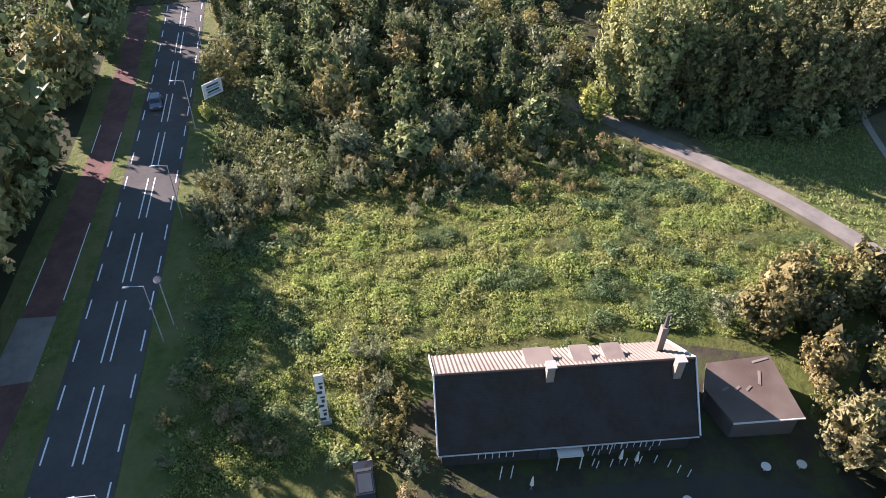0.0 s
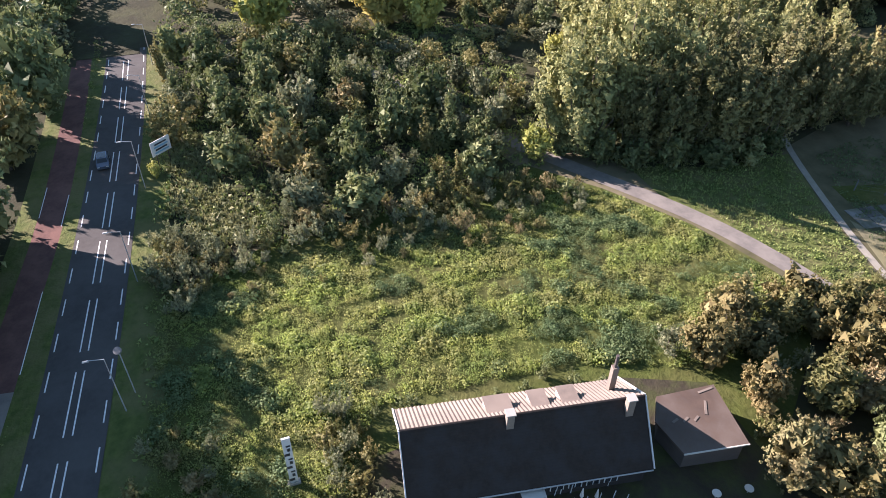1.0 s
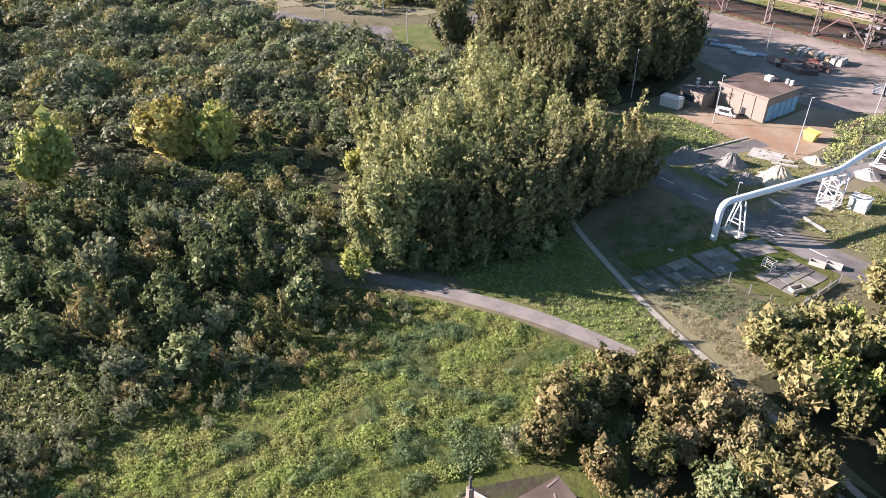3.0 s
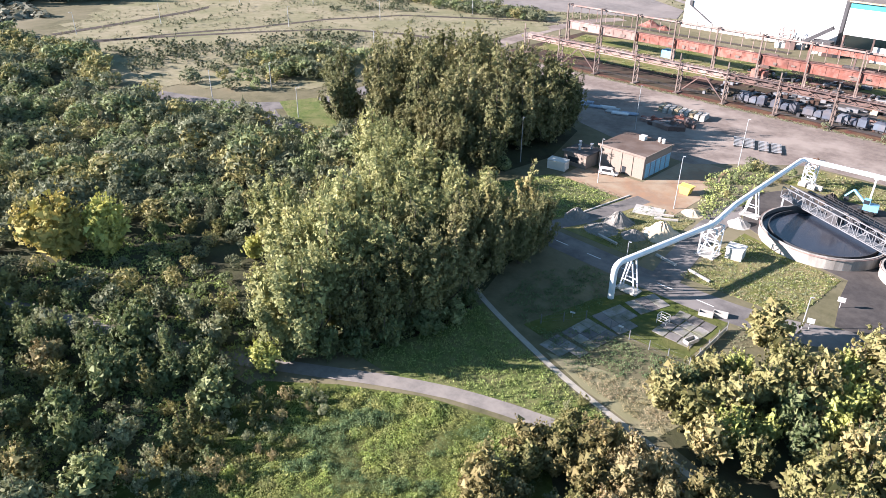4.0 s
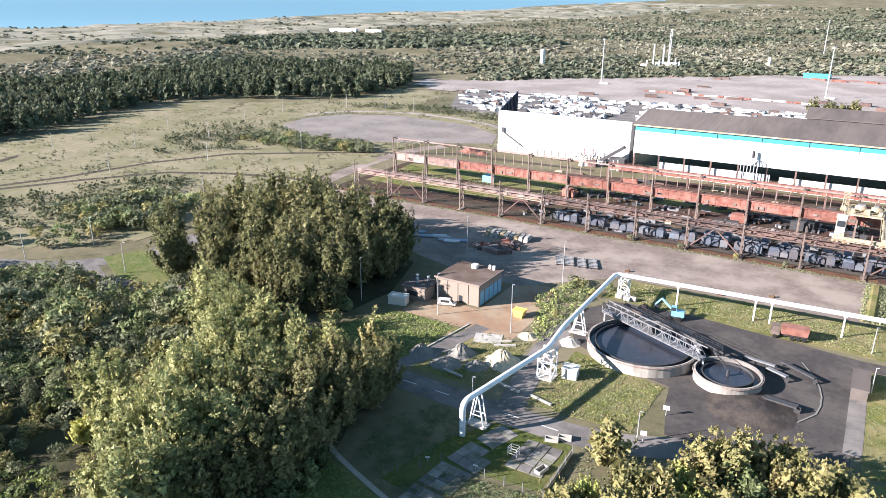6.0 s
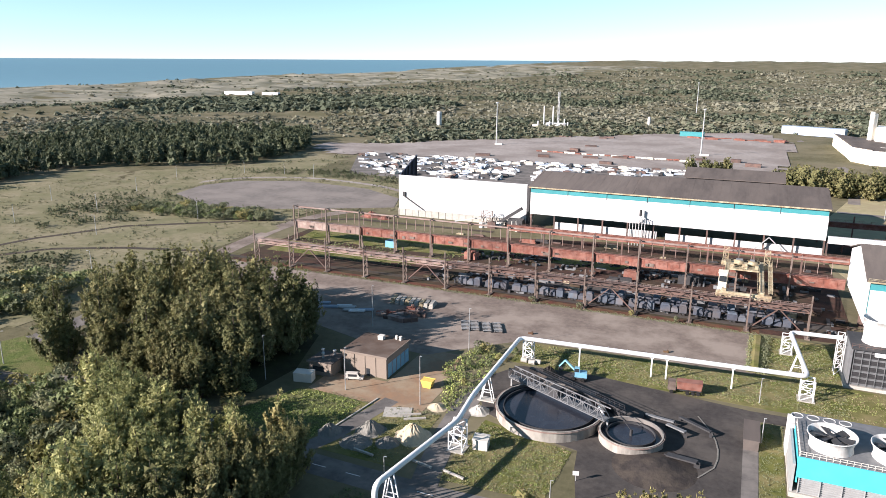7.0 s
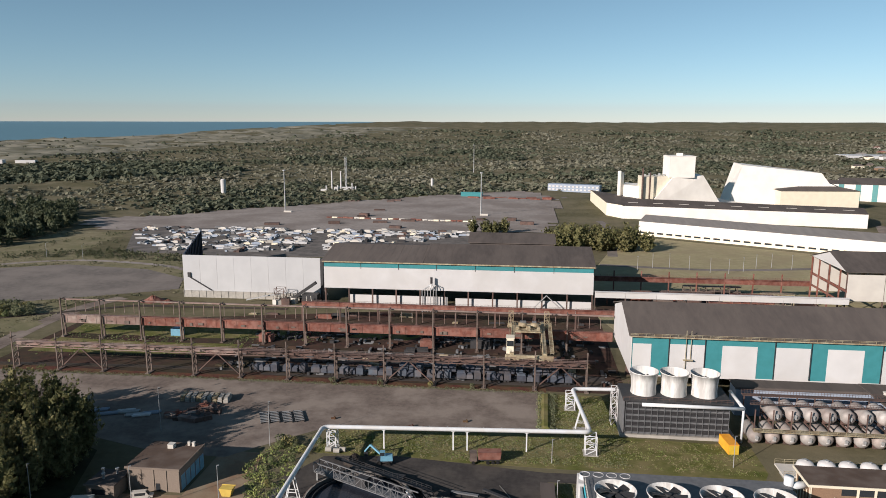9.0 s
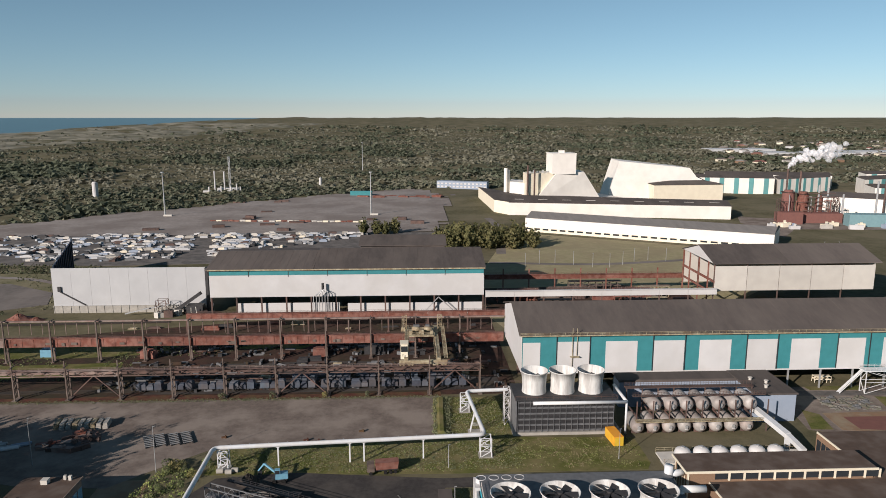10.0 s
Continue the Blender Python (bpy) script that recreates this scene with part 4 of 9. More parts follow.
part("plinth_wall", M().box(-90, -40, 346.6, 347, 0, 6.5).box(-36, 31, 346.6, 347, 0, 6.0), WHITE, h1, "pale low wall behind the columns")
part("brace", M().beam((2, 343.6, 2), (9, 343.6, 9.5), 0.4).beam((17, 343.6, 2), (9, 343.6, 9.5), 0.4), STEEL, h1)
st = thing("pipe_cluster", -48, 342, 0, "cluster of bent grey steam pipes at the hall wall", "pipework")
for i in range(6):
    x = -52 + 1.4 * i
    part("pipe", M().cyl((x, 340.8, 0), (x, 340.8, 11 + i * 0.5), 0.2, 8).cyl((x, 340.8, 11 + i * 0.5), (-47.5, 341.5, 14.5), 0.2, 8), STEEL, st)
part("exhaust", M().cyl((-47.5, 341.8, 13.8), (-47.5, 341.8, 17.5), 0.6, 10), DARKSTEEL, st)

sw = thing("screen_wall", -146, 356.6, 0, "tall white sheet-clad screen wall on a concrete base", "wall")
for i in range(8):
    x0 = -183.7 + 75.7 * i / 8
    part("panel", M().box(x0 + 0.03, x0 + 75.7 / 8 - 0.03, 356.6, 357.0, 3.6, 22.9), SCREEN, sw)
part("base_wall", M().box(-183.7, -108, 355.8, 357.2, 0, 3.6), CONCRETE, sw)
for i in range(19):
    part("pier", M().box(-183.6 + 4.1 * i, -183.3 + 4.1 * i, 355.6, 355.8, 0, 3.9), CONCRETE, sw)
part("end_post", M().box(-108, -106.6, 356, 360, 0, 22.5), DARKSTEEL, sw)
part("stair_flight", M().beam((-180, 356.2, 11), (-168, 356.2, 4), 0.5, 0.5).box(-181, -179.4, 355.9, 356.6, 11, 13.5), DARKSTEEL, sw)
nv = thing("navy_screen", -198, 400, 0, "dark blue ribbed screen wall behind the white one", "wall")
for i in range(12):
    a, b = Vector((-184, 359, 0)).lerp(Vector((-212, 440, 0)), i / 12), Vector((-184, 359, 0)).lerp(Vector((-212, 440, 0)), (i + 1) / 12)
    part("panel", M().beam((a.x, a.y, 11.5), (b.x, b.y, 11.5), 0.3, 23), NAVY, nv)
    part("post", M().beam((a.x + 0.5, a.y, 0), (a.x + 0.5, a.y, 23), 0.5), DARKSTEEL, nv)
cw = thing("coal_crusher", -120, 351, 0, "dark steel hopper and machinery against the wall", "machinery")
part("hopper", M().prism([(-116, 349), (-108, 349), (-108, 354), (-116, 354)], 0.1, 5).beam((-122, 351, 2), (-109, 351, 11), 2.2, 1.6), DARKSTEEL, cw)
part("frame", lattice(M(), -128, 350, 0, 8, 5, 4, 0.25, 0.15, 3), RUSTDARK, cw)
part("conveyor", M().beam((-138, 350, 3), (-124, 350, 5.5), 1.0, 0.6).beam((-146, 349, 1.2), (-134, 349, 4), 0.8, 0.5), STEEL, cw)

# hall with teal and white bays
h2 = thing("industrial_hall", 130, 264, 0, "long hall with teal and white cladding bays and brown roof", "hall", "steelworks halls")
Y2 = 242.4
part("wall", M().box(34.7, 230, Y2 + 0.05, Y2 + 0.4, 7.8, 21.4), TEAL, h2)
part("back_wall", M().box(34.7, 230, 286.2, 286.6, 7.8, 21.4), WHITE, h2)
bays = [(35, 41.2), (47.3, 58.8), (64.6, 76), (82, 93), (98.5, 110), (116, 126.8), (132, 142.8), (149.4, 159.4), (166, 177), (183, 194), (200, 211)]
for a, b in bays:
    part("white_bay", M().box(a, b, Y2 - 0.06, Y2 + 0.04, 7.8, 19.0 if b - a > 8 else 18.8), WHITE, h2)
for x in (47, 58.9, 81.6, 93.2, 115.6, 127, 149, 161, 183):
    part("downpipe", M().beam((x, Y2 - 0.2, 7.8), (x, Y2 - 0.2, 21.3), 0.22), DARKSTEEL, h2)
part("roof", gable_roof(M(), 33.6, 231, 241.6, 264, 287.4, 21.8, 28.2), ROOF, h2)
part("roof_ribs", ribs(M(), 36, 230, 241.8, 21.8, 264, 28.2, 6.0), ROOF, h2)
part("gable", M().sect([(242.3, 8), (286.5, 8), (286.5, 21.2), (264, 27.8), (242.3, 21.2)], 34.3, 34.7), WHITE, h2)
part("gutter_rail", railing(M().box(34, 231, 241.3, 241.6, 21.3, 21.7), (34, 241.4, 21.7), (231, 241.4, 21.7), 0.9, 2.6, 0.1), PALEYEL, h2, "pale yellow rail along the eave")
for i in range(17):
    x = 36 + 12 * i
    part("column", M().beam((x, Y2 + 0.5, 0), (x, Y2 + 0.5, 7.8), 0.5), STEEL, h2)
part("sill_beam", M().box(34.7, 230, Y2 - 0.1, Y2 + 0.5, 7.3, 7.8), WHITE, h2)
part("wall_ladder", M().beam((52.6, 242.0, 5), (52.6, 242.0, 24), 0.18).beam((54.2, 242.0, 14), (54.2, 242.0, 24), 0.18).box(51.8, 55, 241.2, 242.2, 13.5, 13.8), PALEYEL, h2)
# dark sheet added to stand for the shade beneath the raised hall
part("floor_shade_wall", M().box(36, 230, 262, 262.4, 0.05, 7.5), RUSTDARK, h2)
sp = thing("access_stair", 160, 238, 0, "white steel stair and platform at the hall", "stair")
part("platform", railing(railing(M().box(156, 172, 236, 240, 8.4, 8.7), (156, 236, 8.7), (172, 236, 8.7), 1.1, 2), (156, 240, 8.7), (172, 240, 8.7), 1.1, 2), PIPEW, sp)
part("flight", M().beam((148, 237, 0.2), (156, 237, 8.4), 0.12, 0.3).beam((148, 238.4, 0.2), (156, 238.4, 8.4), 0.12, 0.3).beam((148, 237.7, 0.6), (156, 237.7, 8.8), 1.2, 0.08), PIPEW, sp)
part("frame", lattice(M(), 164, 238, 0, 8.4, 14, 3, 0.25, 0.15, 2), PIPEW, sp)

h3 = thing("industrial_hall", 190, 362, 0, "grey-clad hall with brown roof and open gable", "hall", "steelworks halls")
part("roof", gable_roof(M(), 146.5, 186, 343.4, 364, 386, 25.0, 31.2), ROOFDARK, h3)
part("roof", gable_roof(M(), 186.2, 233, 343.4, 364, 386, 25.0, 31.2), ROOF, h3)
for i in range(5):
    a = 147.5 + 16.5 * i
    part("panel", M().box(a + 0.15, a + 16.35, 343.8, 344.2, 11, 23.6), GREYCLAD, h3)
    part("column", M().beam((a, 344.6, 0), (a, 344.6, 25), 0.5), RUSTDARK, h3)
part("gable", M().sect([(344, 24.6), (385.5, 24.6), (364, 30.7)], 147.2, 147.5), WHITE, h3)
part("back_wall", M().box(147.5, 230, 385, 385.4, 6, 24.6).box(229.6, 230, 344.3, 385, 11, 24.6), GREYCLAD, h3)
for y in (352, 364, 376, 385):
    part("column", M().beam((147.5, y, 0), (147.5, y, 24.6), 0.6), RUST, h3)
part("crossbeam", M().box(147.3, 147.7, 344, 386, 15, 16.2).box(147.3, 147.7, 344, 386, 9, 10), RUST, h3)

lk = thing("link_runway", 90, 342, 0, "pale runway girder between two halls on columns", "crane runway", "crane runways")
for i in range(8):
    x = 32 + 14.5 * i
    part("girder", M().box(x + 0.05, x + 14.45, 341.2, 341.8, 9.8, 12.6).box(x, x + 14.5, 340.8, 342.4, 12.6, 12.9), WHITE, lk)
    part("column", M().beam((x, 341.5, 0), (x, 341.5, 9.8), 0.6), RUSTDARK, lk)
lk2 = thing("link_runway", 90, 385, 0, "rust-red runway steelwork behind the pale one", "crane runway", "crane runways")
for i in range(8):
    x = 32 + 14.5 * i
    part("girder", M().box(x + 0.05, x + 14.45, 386, 386.5, 8, 10.5).box(x, x + 14.5, 385.4, 387, 10.5, 10.8), RUST, lk2)
    part("column", M().beam((x, 386.2, 0), (x, 386.2, 14), 0.6), RUST, lk2)
    part("railing", railing(M(), (x, 385.6, 10.8), (x + 14.5, 385.6, 10.8), 1.2, 3), RUST, lk2)
for i in range(34):
    x, y = rnd.uniform(40, 146), rnd.uniform(346, 380)
    single("steel_section", M().rbox(x, y, 0.05, rnd.uniform(4, 12), 2.4, rnd.uniform(1.5, 4), rnd.uniform(-3, 3)).rbox(x, y, 0.05, 2, 3.4, 1.0), rnd.choice((RUST, RUSTDARK, POSTRUST, PALEYEL)), "rusty steel section lying by the halls", "steel section", "steel stacks")


for x, y, L, h, mt in ((52, 366, 22, 7, RUST), (82, 372, 26, 6, RUSTDARK), (112, 362, 20, 8, RUST), (70, 356, 18, 4, POSTRUST), (128, 374, 16, 6, PALEYEL), (100, 392, 30, 5, POSTRUST)):
    rk = thing("storage_rack", x, y, 0, "rusty open steel rack standing between the halls", "rack", "storage racks")
    for i in range(int(L / 4) + 1):
        part("post", M().beam((x - L / 2 + 4 * i, y, 0), (x - L / 2 + 4 * i, y, h), 0.35).beam((x - L / 2 + 4 * i, y + 3, 0), (x - L / 2 + 4 * i, y + 3, h), 0.35), mt, rk)
    for z in (h * 0.5, h):
        part("shelf", M().box(x - L / 2, x + L / 2, y - 0.2, y + 3.2, z - 0.3, z), mt, rk)
    part("railing", railing(M(), (x - L / 2, y - 0.2, h), (x + L / 2, y - 0.2, h), 1.1, 2.0), PALERUST, rk)
for i in range(14):
    x, y = rnd.uniform(-132, -100), rnd.uniform(344, 354)
    single("machine_scrap", M().rbox(x, y, 0.05, rnd.uniform(2, 5), rnd.uniform(1, 2.5), rnd.uniform(1, 3.5), rnd.uniform(-30, 30)).cyl((x, y, 0.5), (x + rnd.uniform(-2, 2), y, rnd.uniform(3, 6)), 0.25, 6), rnd.choice((DARKSTEEL, DARKSTEEL, STEEL, RUSTDARK, GREYCLAD)), "dark machine parts heaped before the white wall", "scrap pile", "scrap piles")


# ---- cooling towers and tanks ----
def fan_stack(parent, x, y, z0, z1, r, top, lab=""):
    m = M().lathe(x, y, [(r * 0.94, z0), (r * 0.9, z0 + (z1 - z0) * 0.25), (r * 0.94, z0 + (z1 - z0) * 0.6), (r * 1.03, z1), (r * 1.03 + 0.12, z1), (r * 1.03 + 0.12, z1 - 0.25), (r - 0.05, z1 - 0.3), (r * 0.86, z0 + 0.4)], 36)
    stk = part("fan_cowl", m, STAINED, parent, lab, True)
    part("fan_hub", M().cyl((x, y, z0 + 0.6), (x, y, top + 0.6), 0.7, 12), DARKSTEEL, stk)
    for i in range(6):
        a = math.pi * i / 3 + x
        c, s = math.cos(a), math.sin(a)
        b = M().hexa([(x + c * d - s * w, y + s * d + c * w, top + dz + w * 0.25) for dz in (0.0, 0.12) for d, w in ((0.5, -0.5), (r * 0.9, -0.9), (r * 0.9, 0.9), (0.5, 0.5))])
        part("fan_blade", b, DARKSTEEL, stk)
    return stk


ct = thing("cooling_tower", 43, 215, 0, "dark slatted cooling tower with three white fan stacks", "cooling tower", "cooling towers")
part("basin", M().box(27, 61, 208.6, 222, 0, 0.9), CONCRETE, ct)
part("casing", M().box(28.4, 58.6, 209.8, 221, 0.9, 11.4), DARKSTEEL, ct)
for i in range(17):
    part("louvre", M().hexa([(28.6, 209.1, 1.1 + 0.62 * i), (58.4, 209.1, 1.1 + 0.62 * i), (58.4, 209.7, 1.5 + 0.62 * i), (28.6, 209.7, 1.5 + 0.62 * i), (28.6, 209.1, 1.18 + 0.62 * i), (58.4, 209.1, 1.18 + 0.62 * i), (58.4, 209.7, 1.58 + 0.62 * i), (28.6, 209.7, 1.58 + 0.62 * i)]), MIDGREY if i % 3 == 0 else DARKSTEEL, ct)
for i in range(17):
    part("mullion", M().beam((28.5 + 1.87 * i, 209.0, 0.9), (28.5 + 1.87 * i, 209.0, 11.4), 0.12), MIDGREY, ct)
part("deck", M().box(27.6, 59.2, 208.4, 222, 11.4, 11.9), DARKSTEEL, ct)
part("side_panel", M().box(27.7, 28.1, 209, 221.5, 0.9, 11.3), MIDGREY, ct)
part("deck_rail", railing(railing(M(), (27.6, 208.5, 11.9), (59.2, 208.5, 11.9), 1.1, 1.6), (27.6, 221.9, 11.9), (59.2, 221.9, 11.9), 1.1, 1.6), RUSTDARK, ct)
part("header_pipe", M().cyl((33, 208.0, 10.8), (62, 208.0, 10.8), 0.55, 12).cyl((62, 208.0, 10.8), (62, 208, 0.2), 0.35, 10).cyl((62, 208, 10.8), (62, 222, 10.8), 0.5, 12), PIPEW, ct, "white water pipe", True)
for i in range(3):
    fan_stack(ct, 34.4 + 9.0 * i, 215.3, 11.9, 18.9, 4.1, 16.2)
part("ladder_tower", lattice(M(), 26.2, 218, 0, 12, 1.8, 3, 0.18, 0.12, 5), WHITE, ct)

ct2 = thing("cooling_tower", 35, 158, 0, "cyan-panelled cooling tower with large white fan cowls", "cooling tower", "cooling towers")
part("basin", M().box(11.4, 62, 147.4, 170, 0, 1.0), CONCRETE, ct2)
part("casing", M().box(13.2, 60, 149.2, 168, 1, 8.6), DARKSTEEL, ct2)
part("panel", M().box(12.4, 60.5, 148.0, 148.3, 4.4, 8.9).box(12.4, 12.7, 148.3, 163, 3.0, 8.9), CYAN, ct2, "cyan sheet panel")
for i in range(7):
    part("louvre", M().hexa([(13, 148.0, 1.0 + 0.5 * i), (60, 148.0, 1.0 + 0.5 * i), (60, 148.8, 1.35 + 0.5 * i), (13, 148.8, 1.35 + 0.5 * i), (13, 148.0, 1.07 + 0.5 * i), (60, 148.0, 1.07 + 0.5 * i), (60, 148.8, 1.42 + 0.5 * i), (13, 148.8, 1.42 + 0.5 * i)]), STEEL, ct2)
for i in range(13):
    part("mullion", M().beam((13 + 3.9 * i, 147.9, 1), (13 + 3.9 * i, 147.9, 4.4), 0.2), STEEL, ct2)
part("deck", M().box(12.4, 60.5, 148.3, 168.5, 8.6, 9.0), MIDGREY, ct2)
part("deck_rail", railing(railing(M(), (12.5, 148.2, 9), (60.5, 148.2, 9), 1.1, 1.2, 0.08), (12.6, 148.2, 9), (12.6, 163, 9), 1.1, 1.2, 0.08), GREYCLAD, ct2)
part("side_duct", M().beam((11.8, 148, 4), (11.8, 168, 4), 0.5, 6.5), STEEL, ct2)
for i in range(4):
    fan_stack(ct2, 18.6 + 11.6 * i, 154.8, 9.0, 12.0, 4.5, 11.2, "wide white fan cowl")
fu = thing("fan_unit", 17.5, 166.5, 0, "white cabinet with four small round fans on top", "fan unit")
part("cabinet", M().box(11.2, 24.2, 164, 169.2, 0.1, 8.0), WHITE, fu)
for i in range(4):
    x = 12.9 + 3.2 * i
    k = part("fan_ring", M().lathe(x, 166.9, [(1.35, 8.0), (1.3, 9.1), (1.15, 9.1), (1.1, 8.05)], 20), WHITE, fu, smooth=True)
    part("fan_blade", M().beam((x - 1, 166.9, 8.6), (x + 1, 166.9, 8.6), 0.4, 0.06).beam((x, 165.9, 8.6), (x, 167.9, 8.6), 0.4, 0.06).cyl((x, 166.9, 8.01), (x, 166.9, 8.8), 0.25, 8), DARKSTEEL, k)
dk = single("duct", M().cyl((60, 158, 9.8), (66, 158, 9.8), 0.9, 14).cyl((60, 158, 9.8), (60, 158, 1), 0.9, 14), PIPEW, "thick white duct beside the cooling tower", "duct", smooth=True)

bb = thing("pump_house", 95, 226, 0, "slate-blue flat-roofed pump house", "building")
part("wall", M().box(66, 106, 229, 236, 0, 9.2).box(106.1, 119.8, 215.4, 236, 0, 9.2), SLATEBLUE, bb)
part("roof", M().box(106, 120.2, 215.0, 236.4, 9.25, 9.75), ROOFDARK, bb)
part("roof_sheeting", M().box(65.6, 105.9, 229.4, 236.4, 9.2, 9.6).box(65.6, 105.9, 228.7, 229.0, 8.9, 9.7), ROOFDARK, bb, "dark sheeted low roof")
for x, y in ((110, 227), (114, 224), (112, 220)):
    part("roof_vent", M().cyl((x, y, 9.7), (x, y, 10.6), 0.5, 10).cyl((x, y, 10.6), (x, y, 10.8), 0.75, 10), GREYCLAD, bb)

pt0 = thing("pressure_tank", 0, 0, 0, "weathered grey horizontal steel tank on a rack", "tank", "bank of tanks")
prof = [(0.01, 0.0), (1.2, 0.22), (1.85, 0.8), (2.05, 1.4), (2.05, 8.6), (1.85, 9.2), (1.2, 9.78), (0.01, 10.0)]
tk = M().lathe(0, 0, prof, 20)
tk.v = [(x, z, y) for x, y, z in tk.v]
part("shell", tk, TANKMET, pt0, smooth=True)
for y in (2.0, 7.6):
    part("saddle", M().box(-1.6, 1.6, y, y + 0.4, -2.4, -1.2), RUSTDARK, pt0)
part("number_plate", M().box(-0.45, 0.45, 0.02, 0.08, -0.75, -0.35), WHITE, pt0, "white plate with unreadable marks")
part("manhole", M().cyl((0, -0.35, 0.3), (0, 0.3, 0.3), 0.5, 10).box(-0.35, 0.35, -0.42, -0.35, -0.3, 0.5), STEEL, pt0)
pt0.matrix_basis = pose(65.8, 206.5, 2.6)
for i in range(1, 8):
    copy_thing(pt0, pose(65.8 + 4.95 * i, 206.5, 2.6))
for i in range(7):
    copy_thing(pt0, pose(72.0 + 5.1 * i, 209.5, 8.4))
tr = thing("tank_rack", 85, 212, 0, "rusty steel rack with walkways round the tanks", "rack")
for x in np.linspace(65.5, 107, 9):
    part("frame", M().beam((x, 208.5, 0), (x, 208.5, 10.6), 0.3).beam((x, 219.5, 0), (x, 219.5, 10.6), 0.3).beam((x, 208.5, 5.6), (x, 219.5, 5.6), 0.35), RUSTDARK, tr)
part("walkway", M().box(64.5, 107.5, 205.2, 207.4, 5.0, 5.2), PALEYEL, tr, "pale yellow front walkway")
part("front_rail", railing(M(), (64.5, 205.2, 5.2), (107.5, 205.2, 5.2), 1.0, 2.4), PALEYEL, tr)
part("top_walkway", M().box(65, 107.5, 219, 221, 10.6, 10.8).box(65, 107.5, 211.6, 212.6, 10.8, 10.95), RUSTDARK, tr)
part("top_rail", railing(railing(M(), (65, 211.6, 10.9), (107.5, 211.6, 10.9), 1.3, 0.9), (65, 220.8, 10.8), (107.5, 220.8, 10.8), 1.3, 0.9), RUSTDARK, tr)

oc = thing("container", 57.3, 203.8, 0, "orange steel cargo container on grass", "container")
part("box", M().rbox(57.3, 203.8, 0.15, 3.0, 7.4, 2.9, 6), ORANGE, oc)
for i in range(9):
    part("rib", M().rbox(55.78 - (i - 4) * 0.081, 203.64 + (i - 4) * 0.776, 0.2, 0.06, 0.3, 2.8, 6), YELLOW, oc)
part("end_door", M().rbox(57.7, 200.08, 0.2, 2.8, 0.06, 2.7, 6), YELLOW, oc)

# open ground east of the pump house
setting("works_ground", slab([(121, 209), (126, 244), (172, 244), (176, 194), (151.5, 194), (151.5, 205), (130, 205)], 0.03, 0.05), YARD, "brown-grey gravel ground by the pump house", "yard")
setting("works_lane", ribbon([(124, 238.6, 0), (140, 237.6, 0), (176, 236.6, 0)], 4.2, 0.07), OLDTAR, "pale worn lane behind the pump house", "road")
setting("ground_patch", slab([(122, 209), (127, 224), (131, 220), (129, 208.6)], 0.06), LAWN, "rough grass corner by the pump house", "ground patch")
setting("ground_patch", slab([(139, 244), (139.5, 240.8), (158, 240.2), (160, 244)], 0.06), LAWN, "rough grass below the hall's edge", "ground patch")
setting("ground_patch", slab([(157, 223), (159, 234), (172, 233), (172, 222)], 0.06), LAWN, "rough grass beside the rubble", "ground patch")
setting("painted_court", slab([(132.5, 221), (131.5, 208), (150, 205.4), (170, 205), (170, 221.6)], 0.07), COURT, "worn orange-brown concrete slab", "slab")
setting("painted_court", slab([(137.6, 217.8), (137.6, 208.6), (150, 206.6), (165, 206.6), (165, 217.4)], 0.085), BRICKRED, "faded red patch on the slab", "slab")
rubble = M()
for i in range(90):
    x, y = rnd.uniform(136.5, 154), rnd.uniform(222.8, 234.2)
    rubble.rbox(x, y, 0.05, rnd.uniform(0.4, 3.2), rnd.uniform(0.3, 1.0), rnd.uniform(0.15, 0.75), rnd.choice((0, 0, 90, rnd.uniform(0, 180))), 0.1)
tagged(new("rubble", rubble.mesh("rubble", OLDSLAB)), "broken grey concrete footings and rubble", "rubble", kind="stuff")
for x, y in ((138.5, 229), (142, 232.4), (146.5, 224.6), (152, 228.5)):
    single("footing", M().rbox(x, y, 0.04, 2.4, 1.6, 0.7, 8, 0.05).rbox(x + 0.2, y, 0.74, 1.1, 0.8, 0.5, 8, 0.1), MIDGREY, "dark broken concrete footing among rubble", "footing", "footings")
rk = thing("pipe_rack", 148.2, 248.5, 0, "cream-painted steel pipe rack under the hall's edge", "rack")
part("frame", railing(railing(M(), (145.2, 247.8, 0.0), (151.2, 247.4, 0.0), 2.4, 1.5, 0.16), (145.2, 249.6, 0.0), (151.2, 249.2, 0.0), 2.4, 1.5, 0.16), CREAM, rk)
part("shelf", M().rbox(148.2, 248.5, 1.1, 6.0, 1.9, 0.16, -4).rbox(148.2, 248.5, 2.3, 6.0, 1.9, 0.16, -4), CREAM, rk)

# brown brick works building
bw = thing("works_building", 95, 172, 0, "brown brick works building with flat dark roofs", "building")
part("wall", M().box(65, 113, 166.4, 175, 0, 9.6).box(71, 150, 148, 166.2, 0, 6.8).box(113.2, 150, 160, 192, 0, 6.8), BRICK, bw)
part("roof", M().box(64.4, 113.6, 165.8, 175.6, 9.6, 10.0), TARROOF, bw)
part("roof", M().box(70.4, 150.4, 147.4, 165.7, 6.8, 7.15), TARROOF, bw)
part("roof", M().box(113.7, 150.4, 165.8, 192.4, 6.85, 7.2), TARROOF, bw)
